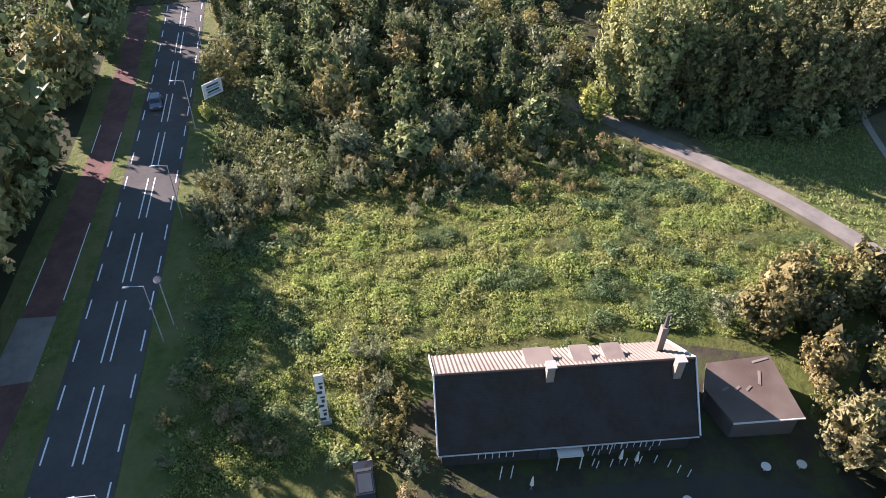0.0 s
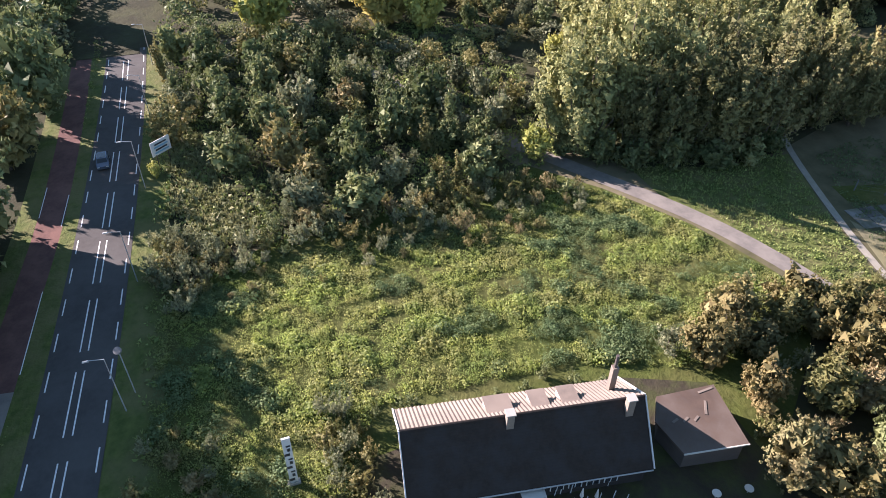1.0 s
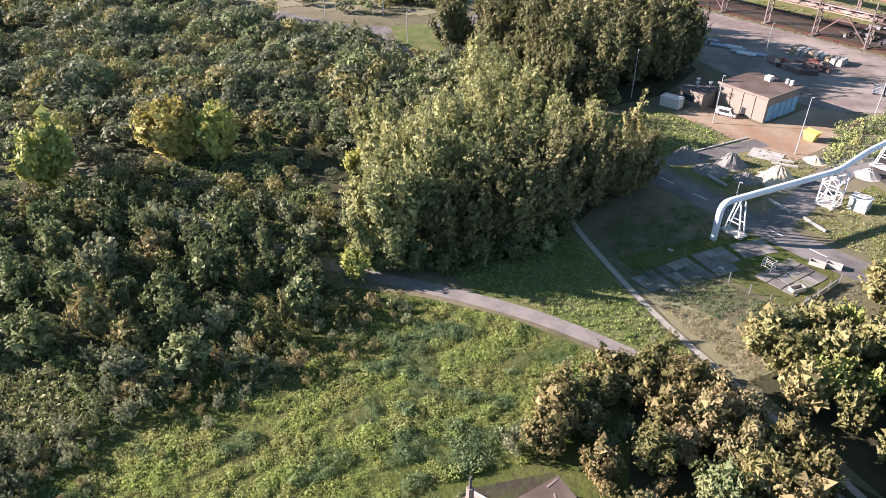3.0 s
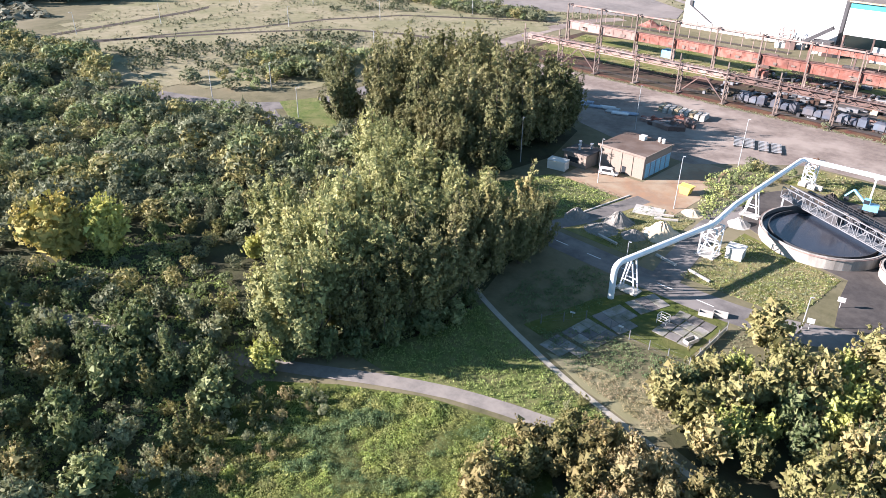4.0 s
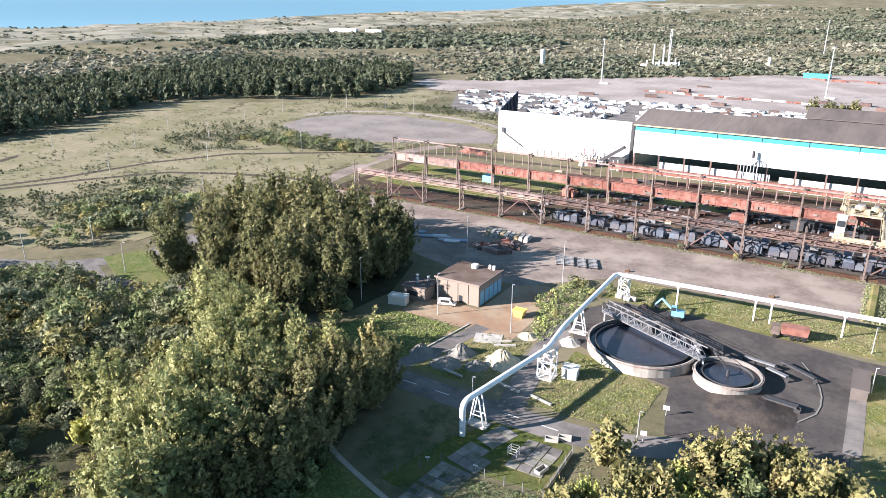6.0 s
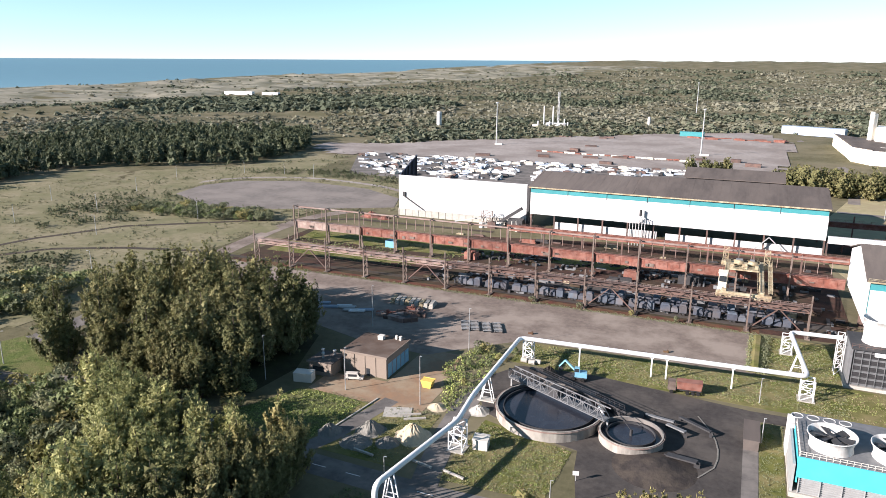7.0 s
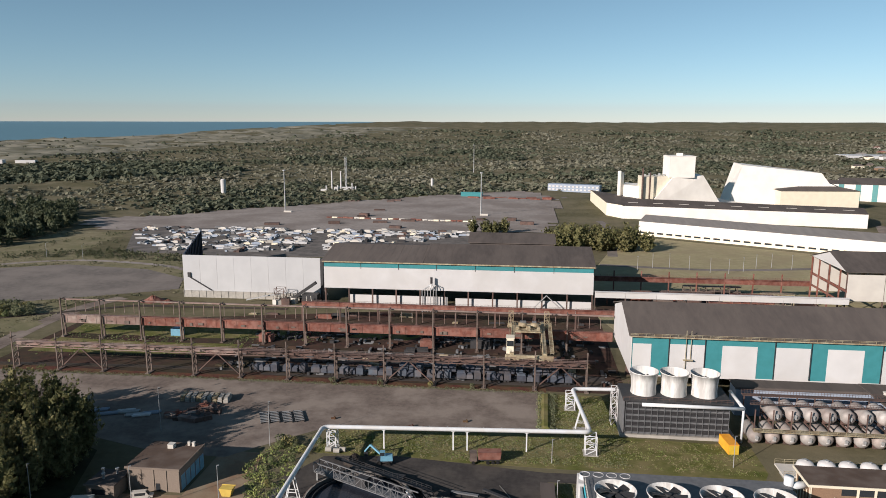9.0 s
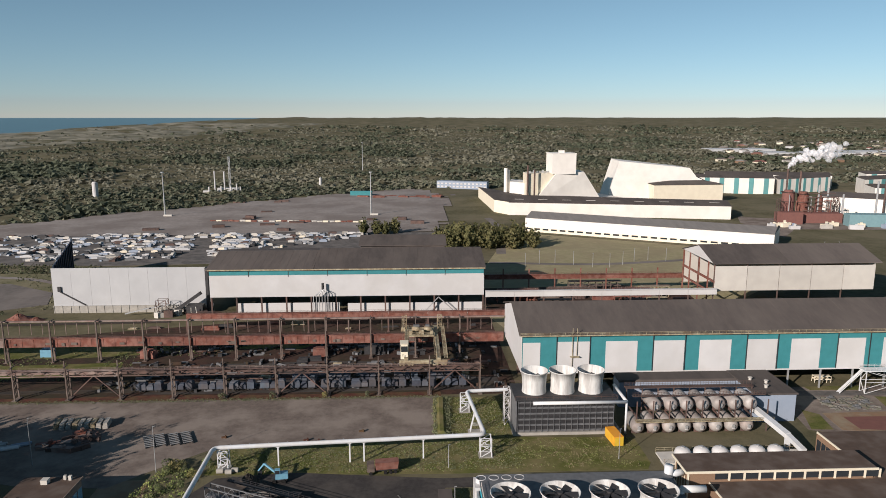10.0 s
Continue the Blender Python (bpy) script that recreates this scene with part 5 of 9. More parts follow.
part("roof_edge", M().box(64.2, 113.8, 165.6, 165.8, 9.5, 10.1).box(70.2, 150.5, 147.2, 147.4, 6.7, 7.25).box(70.2, 70.4, 147.4, 165.7, 6.7, 7.25).box(64.2, 64.4, 165.8, 175.6, 9.5, 10.1).box(113.4, 113.7, 175.8, 192.4, 6.7, 7.3), CREAM, bw)
for i in range(11):
    x = 72 + 3.9 * i
    part("window", M().box(x, x + 3.3, 166.25, 166.38, 7.5, 9.2), GLASS, bw)
    part("mullion", M().box(x + 3.35, x + 3.85, 166.1, 166.4, 7.2, 9.5), CREAM, bw)
for i in range(6):
    part("pilaster", M().box(64.9 + 0.02, 65.3, 166.2 + 1.6 * i, 166.4 + 1.6 * i, 0, 9.5).box(64.8, 65.0, 166.2 + 1.6 * i, 166.4 + 1.6 * i, 0, 9.5), CREAM, bw)
for i in range(10):
    part("pilaster", M().box(71 + 7.9 * i, 71.25 + 7.9 * i, 147.8, 148.0, 0, 6.8), CREAM, bw)
for i in range(5):
    part("window", M().box(85 + 8 * i, 89 + 8 * i, 147.85, 147.95, 3.6, 5.6), GLASS, bw)
for i in range(6):
    part("window", M().box(113.05, 113.18, 178 + 2.3 * i, 179.8 + 2.3 * i, 1.5, 5.4), GLASS, bw)
cy = thing("cyclone", 61, 163, 0, "white cyclone vessel with a fat elbow duct", "duct")
part("vessel", M().cyl((60.5, 167.5, 0.1), (60.5, 167.5, 6.5), 1.6, 16).cyl((60.5, 167.5, 6.5), (60.5, 167.5, 11), 1.1, 16), PIPEW, cy, smooth=True)
part("elbow_duct", M().cyl((60.5, 167.5, 8.6), (65, 168.5, 8.6), 0.9, 14).cyl((60.5, 167.5, 3), (46, 165, 3), 0.9, 14), PIPEW, cy, smooth=True)
part("flange", M().cyl((60.5, 167.5, 6.4), (60.5, 167.5, 6.8), 2.0, 16), STEEL, cy)
part("valve", M().cyl((63.2, 163, 0.1), (63.2, 163, 2.2), 0.8, 12), REDP, cy, "red valve body")

wt = thing("filter_vessel", 0, 0, 0, "white domed filter vessel behind the building", "vessel", "row of filter vessels")
part("shell", M().lathe(0, 0, [(2.3, 0), (2.3, 1.6), (2.0, 2.4), (1.2, 2.9), (0.01, 3.05)], 20), WHITE, wt, smooth=True)
part("lid", M().cyl((0, 0, 2.9), (0, 0, 3.3), 0.5, 10), STEEL, wt)
wt.matrix_basis = pose(72.5, 188.5, 2.2)
for i in range(1, 6):
    copy_thing(wt, pose(72.5 + 5.4 * i, 188.5, 2.2))
wp = thing("filter_platform", 86, 188, 0, "grey platform with yellow rails under the filter vessels", "platform")
part("floor", M().box(66, 108, 185, 192, 1.7, 2.2), GREYCLAD, wp)
part("legs", M().box(67, 67.4, 186, 191, 0, 1.7).box(86, 86.4, 186, 191, 0, 1.7).box(106, 106.4, 186, 191, 0, 1.7), STEEL, wp)
part("rail", railing(railing(M(), (66, 192, 2.2), (108, 192, 2.2), 1.3, 2.4), (66, 185, 2.2), (108, 185, 2.2), 1.3, 2.4), PALEYEL, wp)
single("sloping_duct", M().beam((104, 213, 6.5), (107, 196, 4.5), 2.0, 1.4).beam((107, 196, 4.5), (107.5, 188, 3.5), 1.6, 1.2).box(106.3, 107.7, 195.5, 196.5, 0, 4.2), PIPEW, "sloping white duct leading to the filter vessels", "duct")


# ---- settling tanks ----
def settler(x, y, r, h, lab):
    t = thing("settling_tank", x, y, 0, lab, "settling tank", "settling tanks")
    part("rim", M().lathe(x, y, [(r + 0.15, 0), (r + 0.15, h), (r - 0.2, h)], 48), TANKWALL, t, "thin stained concrete rim")
    part("inner_wall", M().lathe(x, y, [(r - 0.2, h), (r - 0.2, h - 1.6)], 48), OLDTAR, t, "black-stained inner wall")
    part("slurry", M().lathe(x, y, [(r - 0.2, h - 1.0), (r * 0.5, h - 1.0), (0.01, h - 1.0)], 48), SLURRY, t, "still black water")
    part("launder", M().lathe(x, y, [(r - 1.6, h - 0.95), (r - 1.6, h - 0.35), (r - 1.8, h - 0.35), (r - 1.8, h - 0.95)], 48), DARKSTEEL, t)
    part("rim_rail", M().lathe(x, y, [(r + 0.3, h - 0.35), (r + 0.42, h - 0.35), (r + 0.42, h - 0.1), (r + 0.3, h - 0.1)], 48), PALERUST, t)
    return t


t1 = settler(-42.3, 160.5, 13.0, 2.8, "large round concrete settling tank with black water and truss bridge")
A, B = Vector((-56, 172.5, 3.0)), Vector((-27.5, 158.5, 3.0))
side = Vector((0.44, 0.9, 0)) * 1.1
for s in (-1, 1):
    m = M()
    m.beam(A + side * s, B + side * s, 0.22).beam(A + side * s + Vector((0, 0, 2.6)), B + side * s + Vector((0, 0, 2.6)), 0.22)
    for i in range(14):
        p, q = A.lerp(B, i / 14) + side * s, A.lerp(B, (i + 1) / 14) + side * s
        up = Vector((0, 0, 2.6))
        m.beam(p, p + up, 0.16)
        m.beam(p + (up if i % 2 else Vector()), q + (Vector() if i % 2 else up), 0.14)
    part("truss", m, MIDGREY, t1, "weathered lattice bridge side")
part("walkway", M().beam(A + Vector((0, 0, 0.2)), B + Vector((0, 0, 0.2)), 1.9, 0.12), MIDGREY, t1)
off = Vector((3.2, 7.2, 0))
part("rear_walkway", railing(M().beam(A + off, B + off * 0.9, 1.0, 0.3), A + off + Vector((0, 0, 0.2)), B + off * 0.9 + Vector((0, 0, 0.2)), 1.2, 1.5), DARKSTEEL, t1, "dark rear walkway")
part("scraper_plate", M().rbox(-25.5, 164.5, 0.1, 3.2, 0.3, 3.6, -26).rbox(-29, 168.6, 0.1, 4.5, 0.4, 2.2, -26), DARKSTEEL, t1, "upright dark steel plate")
part("drive_house", M().rbox(-42, 165.7, 3.3, 3, 2.4, 2.2, -26), DARKSTEEL, t1)
for q in (A, B):
    part("bridge_leg", M().beam((q.x, q.y, 0), q, 0.4), STEEL, t1)
t2 = settler(-21.6, 156.5, 7.2, 2.4, "small round concrete settling tank beside the large one")
part("launder_arm", M().beam((-21.6, 156.5, 2.6), (-26.5, 161.5, 5.0), 0.14).cyl((-21.6, 156.5, 1.4), (-21.6, 156.5, 2.9), 0.35, 8), DARKSTEEL, t2)
part("overflow_pipe", M().cyl((-28.5, 160.5, 2.6), (-30.5, 162.5, 4.2), 0.25, 8).cyl((-28.5, 160.5, 2.6), (-28.5, 160.5, 0), 0.25, 8), PIPEW, t2)
for i, (p, q, w) in enumerate((((-27, 168.5), (-31, 172.5), 1.2), ((-14.5, 166), (-10, 163), 1.0), ((-13, 152), (-6.5, 150.5), 1.6), ((-12, 171), (-4.5, 165.5), 0.9), ((-20, 169), (-13, 167), 0.8), ((-40, 176), (-33, 174), 2.2), ((-48, 178.5), (-41, 176.5), 1.6))):
    c = thing("conveyor_section", p[0], p[1], 0, "disused grey conveyor section lying by the tanks", "conveyor", "conveyor sections")
    part("belt_frame", M().beam((*p, 1.1), (*q, 1.5), w, 0.35), DARKSTEEL if i in (0, 2, 3, 5, 6) else MIDGREY, c)
    part("leg", M().beam((*p, 0), (*p, 1.1), w * 0.8, 0.2), DARKSTEEL, c)
    part("leg", M().beam((*q, 0), (*q, 1.5), w * 0.8, 0.2), DARKSTEEL, c)
setting("tank_kerb", ribbon([(-8, 175, 0), (-4.5, 168, 0), (-2.6, 160, 0), (-3, 152, 0), (-6, 146.5, 0)], 0.35, 0.2), SPOIL, "curved concrete kerb of the tank yard", "kerb")
setting("sludge_mound", M().lathe(-15, 147, [(9.5, 0.0), (6, 0.6), (3, 1.2), (0.01, 1.5)], 20), HEAP, "low mound of dark sludge", "mound")
single("small_hut", M().box(2.6, 5.8, 163, 173, 0.06, 2.5).box(2.4, 6.0, 162.8, 173.2, 2.5, 2.75), ROOFDARK, "low dark flat-roofed hut on concrete", "hut")
setting("hut_strip", slab([(2.6, 140), (5.9, 140), (5.9, 163), (2.6, 163)], 0.1), OLDTAR, "worn grey strip beside the hut", "pavement")
setting("hut_lawn", slab([(5.9, 133), (11, 135), (11.2, 178), (5.9, 178)], 0.05), LAWN, "rough grass strip by the cooling tower", "lawn")
setting("tank_lawn", slab([(-57, 124), (-34, 125), (-33, 146), (-46, 149), (-56, 152)], 0.05), LAWN, "rough grass before the settling tanks", "lawn")
setting("road_lawn", slab([(-30, 96), (-2, 102), (20, 120), (20, 134), (2, 132), (-16, 122), (-30, 114)], 0.04), LAWN, "rough grass at the wood's edge", "lawn")


# ---- the white pipe ----
pl = thing("pipeline", -60, 150, 0, "thick white-painted steel pipeline on trestles", "pipeline")


def pipe_run(pts, r, bend=2.0):
    p = [Vector(q) for q in pts]
    path = [p[0]]
    for i in range(1, len(p) - 1):
        a, b = (p[i - 1] - p[i]).normalized(), (p[i + 1] - p[i]).normalized()
        s, e = p[i] + a * bend, p[i] + b * bend
        for k in range(6):
            t = k / 5
            path.append(s * (1 - t) ** 2 + p[i] * 2 * t * (1 - t) + e * t * t)
    path.append(p[-1])
    vs, n, ref = [], 14, None
    for i, q in enumerate(path):
        d = (path[min(i + 1, len(path) - 1)] - path[max(i - 1, 0)]).normalized()
        ref = d.orthogonal() if ref is None else ref - d * ref.dot(d)
        ref.normalize()
        o = d.cross(ref)
        vs += [q + (ref * math.cos(2 * math.pi * k / n) + o * math.sin(2 * math.pi * k / n)) * r for k in range(n)]
    fs = [(i * n + k, i * n + (k + 1) % n, (i + 1) * n + (k + 1) % n, (i + 1) * n + k) for i in range(len(path) - 1) for k in range(n)]
    return M().put(vs, fs)


PZ = 6.6
part("pipe", pipe_run([(-62, 106.6, 0), (-62, 106.6, 7.6), (-57.0, 136, 7.6), (-58.6, 150, 7.2), (-59.5, 191, PZ), (17, 196.2, PZ), (14, 229, PZ), (28, 230, PZ)], 0.62), PIPEW, pl, smooth=True)
for i in range(14):
    x = -55 + 5.2 * i
    part("pipe_flange", M().cyl((x, 191.3 + (x + 59.5) * 0.068, PZ), (x + 0.18, 191.31 + (x + 59.5) * 0.068, PZ), 0.7, 14), STEEL, pl)
for x, y, w, d, z in ((-57.2, 136.8, 3.2, 3.2, 6.9), (-57, 191.6, 2.6, 2.6, 5.9), (17.2, 196.4, 3.2, 3.0, 5.9), (13.4, 228, 2.8, 2.8, 5.9)):
    tz = thing("pipe_trestle", x, y, 0, "white lattice trestle tower under the pipeline", "trestle", "pipe trestles")
    part("frame", lattice(M(), x, y, 0.1, z, w, d, 0.24, 0.16, 3), PIPEW, tz)
    part("footing", M().rbox(x, y, 0, w + 1, d + 1, 0.25), CONCRETE, tz)
for x, y, z in ((-61.2, 111.5, 6.9), (-59.2, 162, 6.3), (15.6, 212, 5.9)):
    tz = thing("pipe_trestle", x, y, 0, "white A-frame trestle under the pipeline", "trestle", "pipe trestles")
    m = M()
    for s in (-0.7, 0.7):
        m.beam((x - 1.7, y + s, 0.2), (x - 0.4, y + s, z), 0.22).beam((x + 1.7, y + s, 0.2), (x + 0.4, y + s, z), 0.22).beam((x - 1.1, y + s, 2.6), (x + 1.1, y + s, 2.6), 0.16)
    part("frame", m, PIPEW, tz)
    part("footing", M().rbox(x, y, 0, 4.6, 2.4, 0.4), CONCRETE, tz)
for x in (-42, -22, -18, -1):
    y = 191.3 + (x + 59.5) * 0.068
    po = thing("pipe_post", x, y, 0, "slim pale post carrying the pipeline", "post", "pipe posts")
    part("post", M().beam((x, y, 0), (x, y, PZ - 0.55), 0.38), PIPEW, po)
    part("saddle", M().box(x - 0.5, x + 0.5, y - 0.5, y + 0.5, PZ - 0.75, PZ - 0.5), PIPEW, po)
single("valve_house", M().rbox(-52.5, 139.5, 0.05, 3.4, 3.0, 2.5, 8).rbox(-52.5, 139.5, 2.5, 3.7, 3.3, 0.2, 8), GREYCLAD, "small grey concrete valve house by the pipe", "hut")


# ---- garage, yard things ----
gb = thing("garage_building", -96, 169, 0, "pale brick garage with five blue-grey roller doors", "building")
part("wall", M().box(-103, -89, 162.3, 176.3, 0, 6.2), PINKBRICK, gb)
part("roof", M().box(-103.3, -88.7, 162, 176.6, 6.2, 6.55), TARROOF, gb)
part("roof_edge", M().box(-103.4, -88.6, 161.8, 162, 6.1, 6.65).box(-88.7, -88.5, 162, 176.6, 6.1, 6.65), ROOFLITE, gb)
for i in range(5):
    y = 163.1 + 2.65 * i
    d = part("roller_door", M().box(-88.98, -88.9, y, y + 2.2, 0.1, 4.2), SLATEBLUE, gb)
    for k in range(6):
        part("slat", M().box(-88.9, -88.86, y + 0.05, y + 2.15, 0.2 + 0.66 * k, 0.75 + 0.66 * k), BLUEP, d)
for i in range(5):
    part("pilaster", M().box(-102.9 + 3.4 * i, -102.55 + 3.4 * i, 162.15, 162.3, 0, 6.1), PINKBRICK, gb)
part("entrance", M().box(-95.4, -94.3, 162.2, 162.3, 0.1, 2.2), GLASS, gb)
for x, y, w in ((-96.5, 173.5, 1.6), (-91, 175, 0.7), (-92.4, 175.2, 0.6)):
    part("roof_unit", M().rbox(x, y, 6.5, w, w, 1.1).rbox(x, y, 7.6, w * 1.1, w * 1.1, 0.12), GREYCLAD, gb)
an = thing("annex", -107, 161, 0, "low brick annex with a dark flat roof and vents", "building")
part("wall", M().box(-111, -103.6, 157, 164.6, 0, 3.7), PINKBRICK, an)
part("roof", M().box(-111.3, -103.4, 156.7, 164.9, 3.7, 4.0), ROOFDARK, an)
part("roof_edge", M().box(-111.4, -103.2, 156.5, 156.7, 3.6, 4.1), ROOFLITE, an)
part("window", M().box(-109.5, -106, 156.9, 157.0, 1.2, 2.6), GLASS, an)
for x, y in ((-108, 160), (-106, 163), (-109.6, 162.5)):
    part("roof_vent", M().cyl((x, y, 4), (x, y, 5.2), 0.35, 8).cyl((x, y, 5.2), (x, y, 5.5), 0.5, 8), STEEL, an)
single("site_cabin", M().rbox(-109.5, 152.6, 0.05, 5.2, 3.0, 2.5, 12).rbox(-109.5, 152.6, 2.5, 5.4, 3.2, 0.15, 12), GREYCLAD, "small pale site cabin on the grass", "cabin")


def car(name, paint, label, x, y, ang, length=4.4, van=False):
    c = thing(name, 0, 0, 0, label, "van" if van else "car")
    h, L = (1.9 if van else 1.45), length / 2
    side = [(-L, 0.35), (L, 0.35), (L, 0.75), (L - 0.9, 0.95), (L - 1.6, h), (-L + 0.75, h), (-L + 0.05, 1.0 if not van else h - 0.1)]
    b = M()
    n = len(side)
    vs = [(px, -0.9 + (0.16 if pz > 1.1 else 0), pz) for px, pz in side] + [(px, 0.9 - (0.16 if pz > 1.1 else 0), pz) for px, pz in side]
    b.put(vs, [tuple(range(n)), tuple(range(2 * n - 1, n - 1, -1))] + [(i, n + i, n + (i + 1) % n, (i + 1) % n) for i in range(n)])
    part("body", b, paint, c)
    part("windscreen", M().hexa([(L - 0.98, -0.74, 0.97), (L - 0.98, 0.74, 0.97), (L - 1.52, 0.66, h - 0.06), (L - 1.52, -0.66, h - 0.06), (L - 0.93, -0.74, 1.0), (L - 0.93, 0.74, 1.0), (L - 1.47, 0.66, h - 0.03), (L - 1.47, -0.66, h - 0.03)]), GLASS, c)
    part("rear_window", M().box(-L + 0.18, -L + 0.5, -0.62, 0.62, 1.06, h - 0.2), GLASS, c)
    part("side_window", M().box(-L + 0.9, L - 1.75, -0.86, -0.78, 1.02, h - 0.18).box(-L + 0.9, L - 1.75, 0.78, 0.86, 1.02, h - 0.18), GLASS, c)
    part("roof_panel", M().box(-L + 0.95, L - 1.75, -0.6, 0.6, h - 0.02, h + 0.03), GLASS if not van else paint, c)
    for sx in (-L + 0.8, L - 0.85):
        for sy in (-0.82, 0.82):
            w = part("wheel", M().cyl((sx, sy - 0.1, 0.33), (sx, sy + 0.1, 0.33), 0.33, 14), TYRE, c)
            part("rim", M().cyl((sx, sy - 0.11, 0.33), (sx, sy + 0.11, 0.33), 0.19, 8), STEEL, w)
    for sy in (-0.65, 0.65):
        part("headlight", M().box(L - 0.06, L + 0.02, sy - 0.2, sy + 0.2, 0.62, 0.76), STEEL, c)
        part("tail_light", M().box(-L - 0.02, -L + 0.05, sy - 0.18, sy + 0.18, 0.75, 0.95), REDP, c)
    c.matrix_basis = pose(x, y, 0.05, 0, 0, ang)
    return c


car("parked_car", CARBLACK, "black estate car parked on the track by the house", -33.6, 3.0, 178, 4.5)
car("road_car", CARGREY, "blue-grey hatchback on the asphalt road", -107.5, road_y(-107.5) - 1.7, 4, 4.2)
car("parked_van", GREYCLAD, "pale delivery van parked by the garage", -97.2, 158.8, 18, 5.2, True)

# excavator and tipper lorry
ex = thing("excavator", -40, 184, 0, "light blue wheeled excavator with folded arm", "excavator")
part("undercarriage", M().box(-42.2, -38, 182.9, 185.1, 0.5, 1.1), DARKSTEEL, ex)
for x in (-41.4, -38.8):
    for y in (182.8, 185.2):
        part("wheel", M().cyl((x, y - 0.25, 0.55), (x, y + 0.25, 0.55), 0.55, 12), TYRE, ex)
part("cab_body", M().rbox(-39.6, 184, 1.1, 3.4, 2.3, 1.4, 10, 0.05).rbox(-40.6, 183.5, 2.5, 1.5, 1.2, 1.3, 10, 0.08), BLUEP, ex)
part("cab_window", M().rbox(-40.65, 183.1, 2.6, 1.3, 0.5, 1.0, 10), GLASS, ex)
part("boom", M().beam((-41, 184.3, 2.2), (-44.6, 186.0, 4.2), 0.4, 0.5).beam((-44.6, 186.0, 4.2), (-46.4, 186.6, 1.8), 0.32, 0.38), BLUEP, ex)
part("bucket", M().rbox(-46.0, 186.6, 0.8, 1.1, 1.3, 1.0, 20, 0.2), DARKSTEEL, ex)
lo = thing("tipper_lorry", -12.6, 187.2, 0, "rust-red tipper lorry with a dull brown cab", "lorry")
part("tipper_body", M().hexa([(-14.2, 186.1, 1.4), (-8.2, 186.9, 1.4), (-8.4, 189.3, 1.4), (-14.4, 188.5, 1.4), (-14.4, 185.9, 3.5), (-7.9, 186.7, 3.5), (-8.1, 189.5, 3.5), (-14.6, 188.7, 3.5)]), RUST, lo)
part("cab", M().rbox(-15.7, 187.1, 0.9, 2.0, 2.4, 2.4, 7, 0.05), POSTRUST, lo)
part("windscreen", M().rbox(-16.72, 186.98, 2.0, 0.08, 2.0, 1.0, 7), GLASS, lo)
part("chassis", M().beam((-16.6, 186.9, 0.9), (-8.2, 188.1, 0.9), 0.9, 0.35), DARKSTEEL, lo)
for k in (-15.6, -11.6, -10.2, -8.9):
    for s in (-1.1, 1.1):
        y = 187.1 + (k + 15.6) * 0.13 + s
        part("wheel", M().cyl((k, y - 0.18, 0.52), (k, y + 0.18, 0.52), 0.5, 12), TYRE, lo)


def mound(x, y, r, h, material, label, n=28):
    m = M()
    rr = random.Random(int(x * 10))
    vs, ringn = [], 6
    for j in range(ringn + 1):
        t = j / ringn
        for i in range(n):
            a = 2 * math.pi * i / n
            k = 1 + 0.16 * noise.noise(Vector((x + 2.2 * math.cos(a), y + 2.2 * math.sin(a), t)))
            vs.append((x + r * t * k * math.cos(a), y + r * t * k * math.sin(a), h * (0.5 + 0.5 * math.cos(math.pi * t)) * (0.9 + 0.2 * rr.random())))
    m.put(vs, [(j * n + i, (j + 1) * n + i, (j + 1) * n + (i + 1) % n, j * n + (i + 1) % n) for j in range(ringn) for i in range(n)])
    return single("mound", m, material, label, "mound", "earth mounds")


mound(-69, 137.5, 4.6, 3.2, SAND, "pale sand heap on the yard grass")
mound(-79.5, 136, 3.8, 2.6, SPOIL, "grey-brown rubble heap on the grass")
mound(-196, 346, 6.0, 2.6, RUST, "rust-red scrap heap by the screen wall")
mound(-186, 343, 4.0, 1.8, RUST, "rust-red scrap heap by the runway")
mound(-88, 131.5, 3.2, 2.2, SPOIL, "grey spoil heap with weeds")
mound(-73, 132.5, 3.0, 1.6, SPOIL, "low dark earth heap beside the sand")
mound(-80, 130, 4.2, 1.2, SPOIL, "low dark earth heap beside the lane")
mound(-69.5, 153, 2.6, 1.2, SAND, "small pale sand heap in the grass")
mound(-59, 155.5, 3.0, 1.6, CONCRETE, "heap of broken concrete by the pipe")
mound(-48.5, 183.5, 3.4, 2.6, HEAP, "heap of black sludge and scrap by the excavator")
single("concrete_slab", M().rbox(-77.5, 146.5, 0.03, 7, 5, 0.15, 20), CONCRETE, "flat grey concrete slab in the grass", "slab")
for i, (x, y, a) in enumerate(((-72, 145, 30), (-74, 146.5, 28), (-76, 126.5, -8), (-62, 127.5, -12), (-54, 126.5, -14))):
    single("concrete_beam", M().rbox(x, y, 0.05, 5.5, 0.45, 0.45, a), CONCRETE, "pale concrete beam lying on the grass", "beam", "loose beams")
single("lane_kerb", M().beam((-88.6, 131, 0.15), (-85.6, 151, 0.15), 0.35, 0.3), CONCRETE, "pale concrete kerb along the lane", "kerb")
sk = thing("skip", -76.5, 162.5, 0, "faded yellow steel skip on the earth court", "skip")
part("tub", M().hexa([(-77.6, 161.6, 0.1), (-75.4, 161.6, 0.1), (-75.4, 163.4, 0.1), (-77.6, 163.4, 0.1), (-78.2, 161.3, 2.2), (-74.8, 161.3, 2.2), (-74.8, 163.7, 2.2), (-78.2, 163.7, 2.2)]), STRAWYEL, sk)
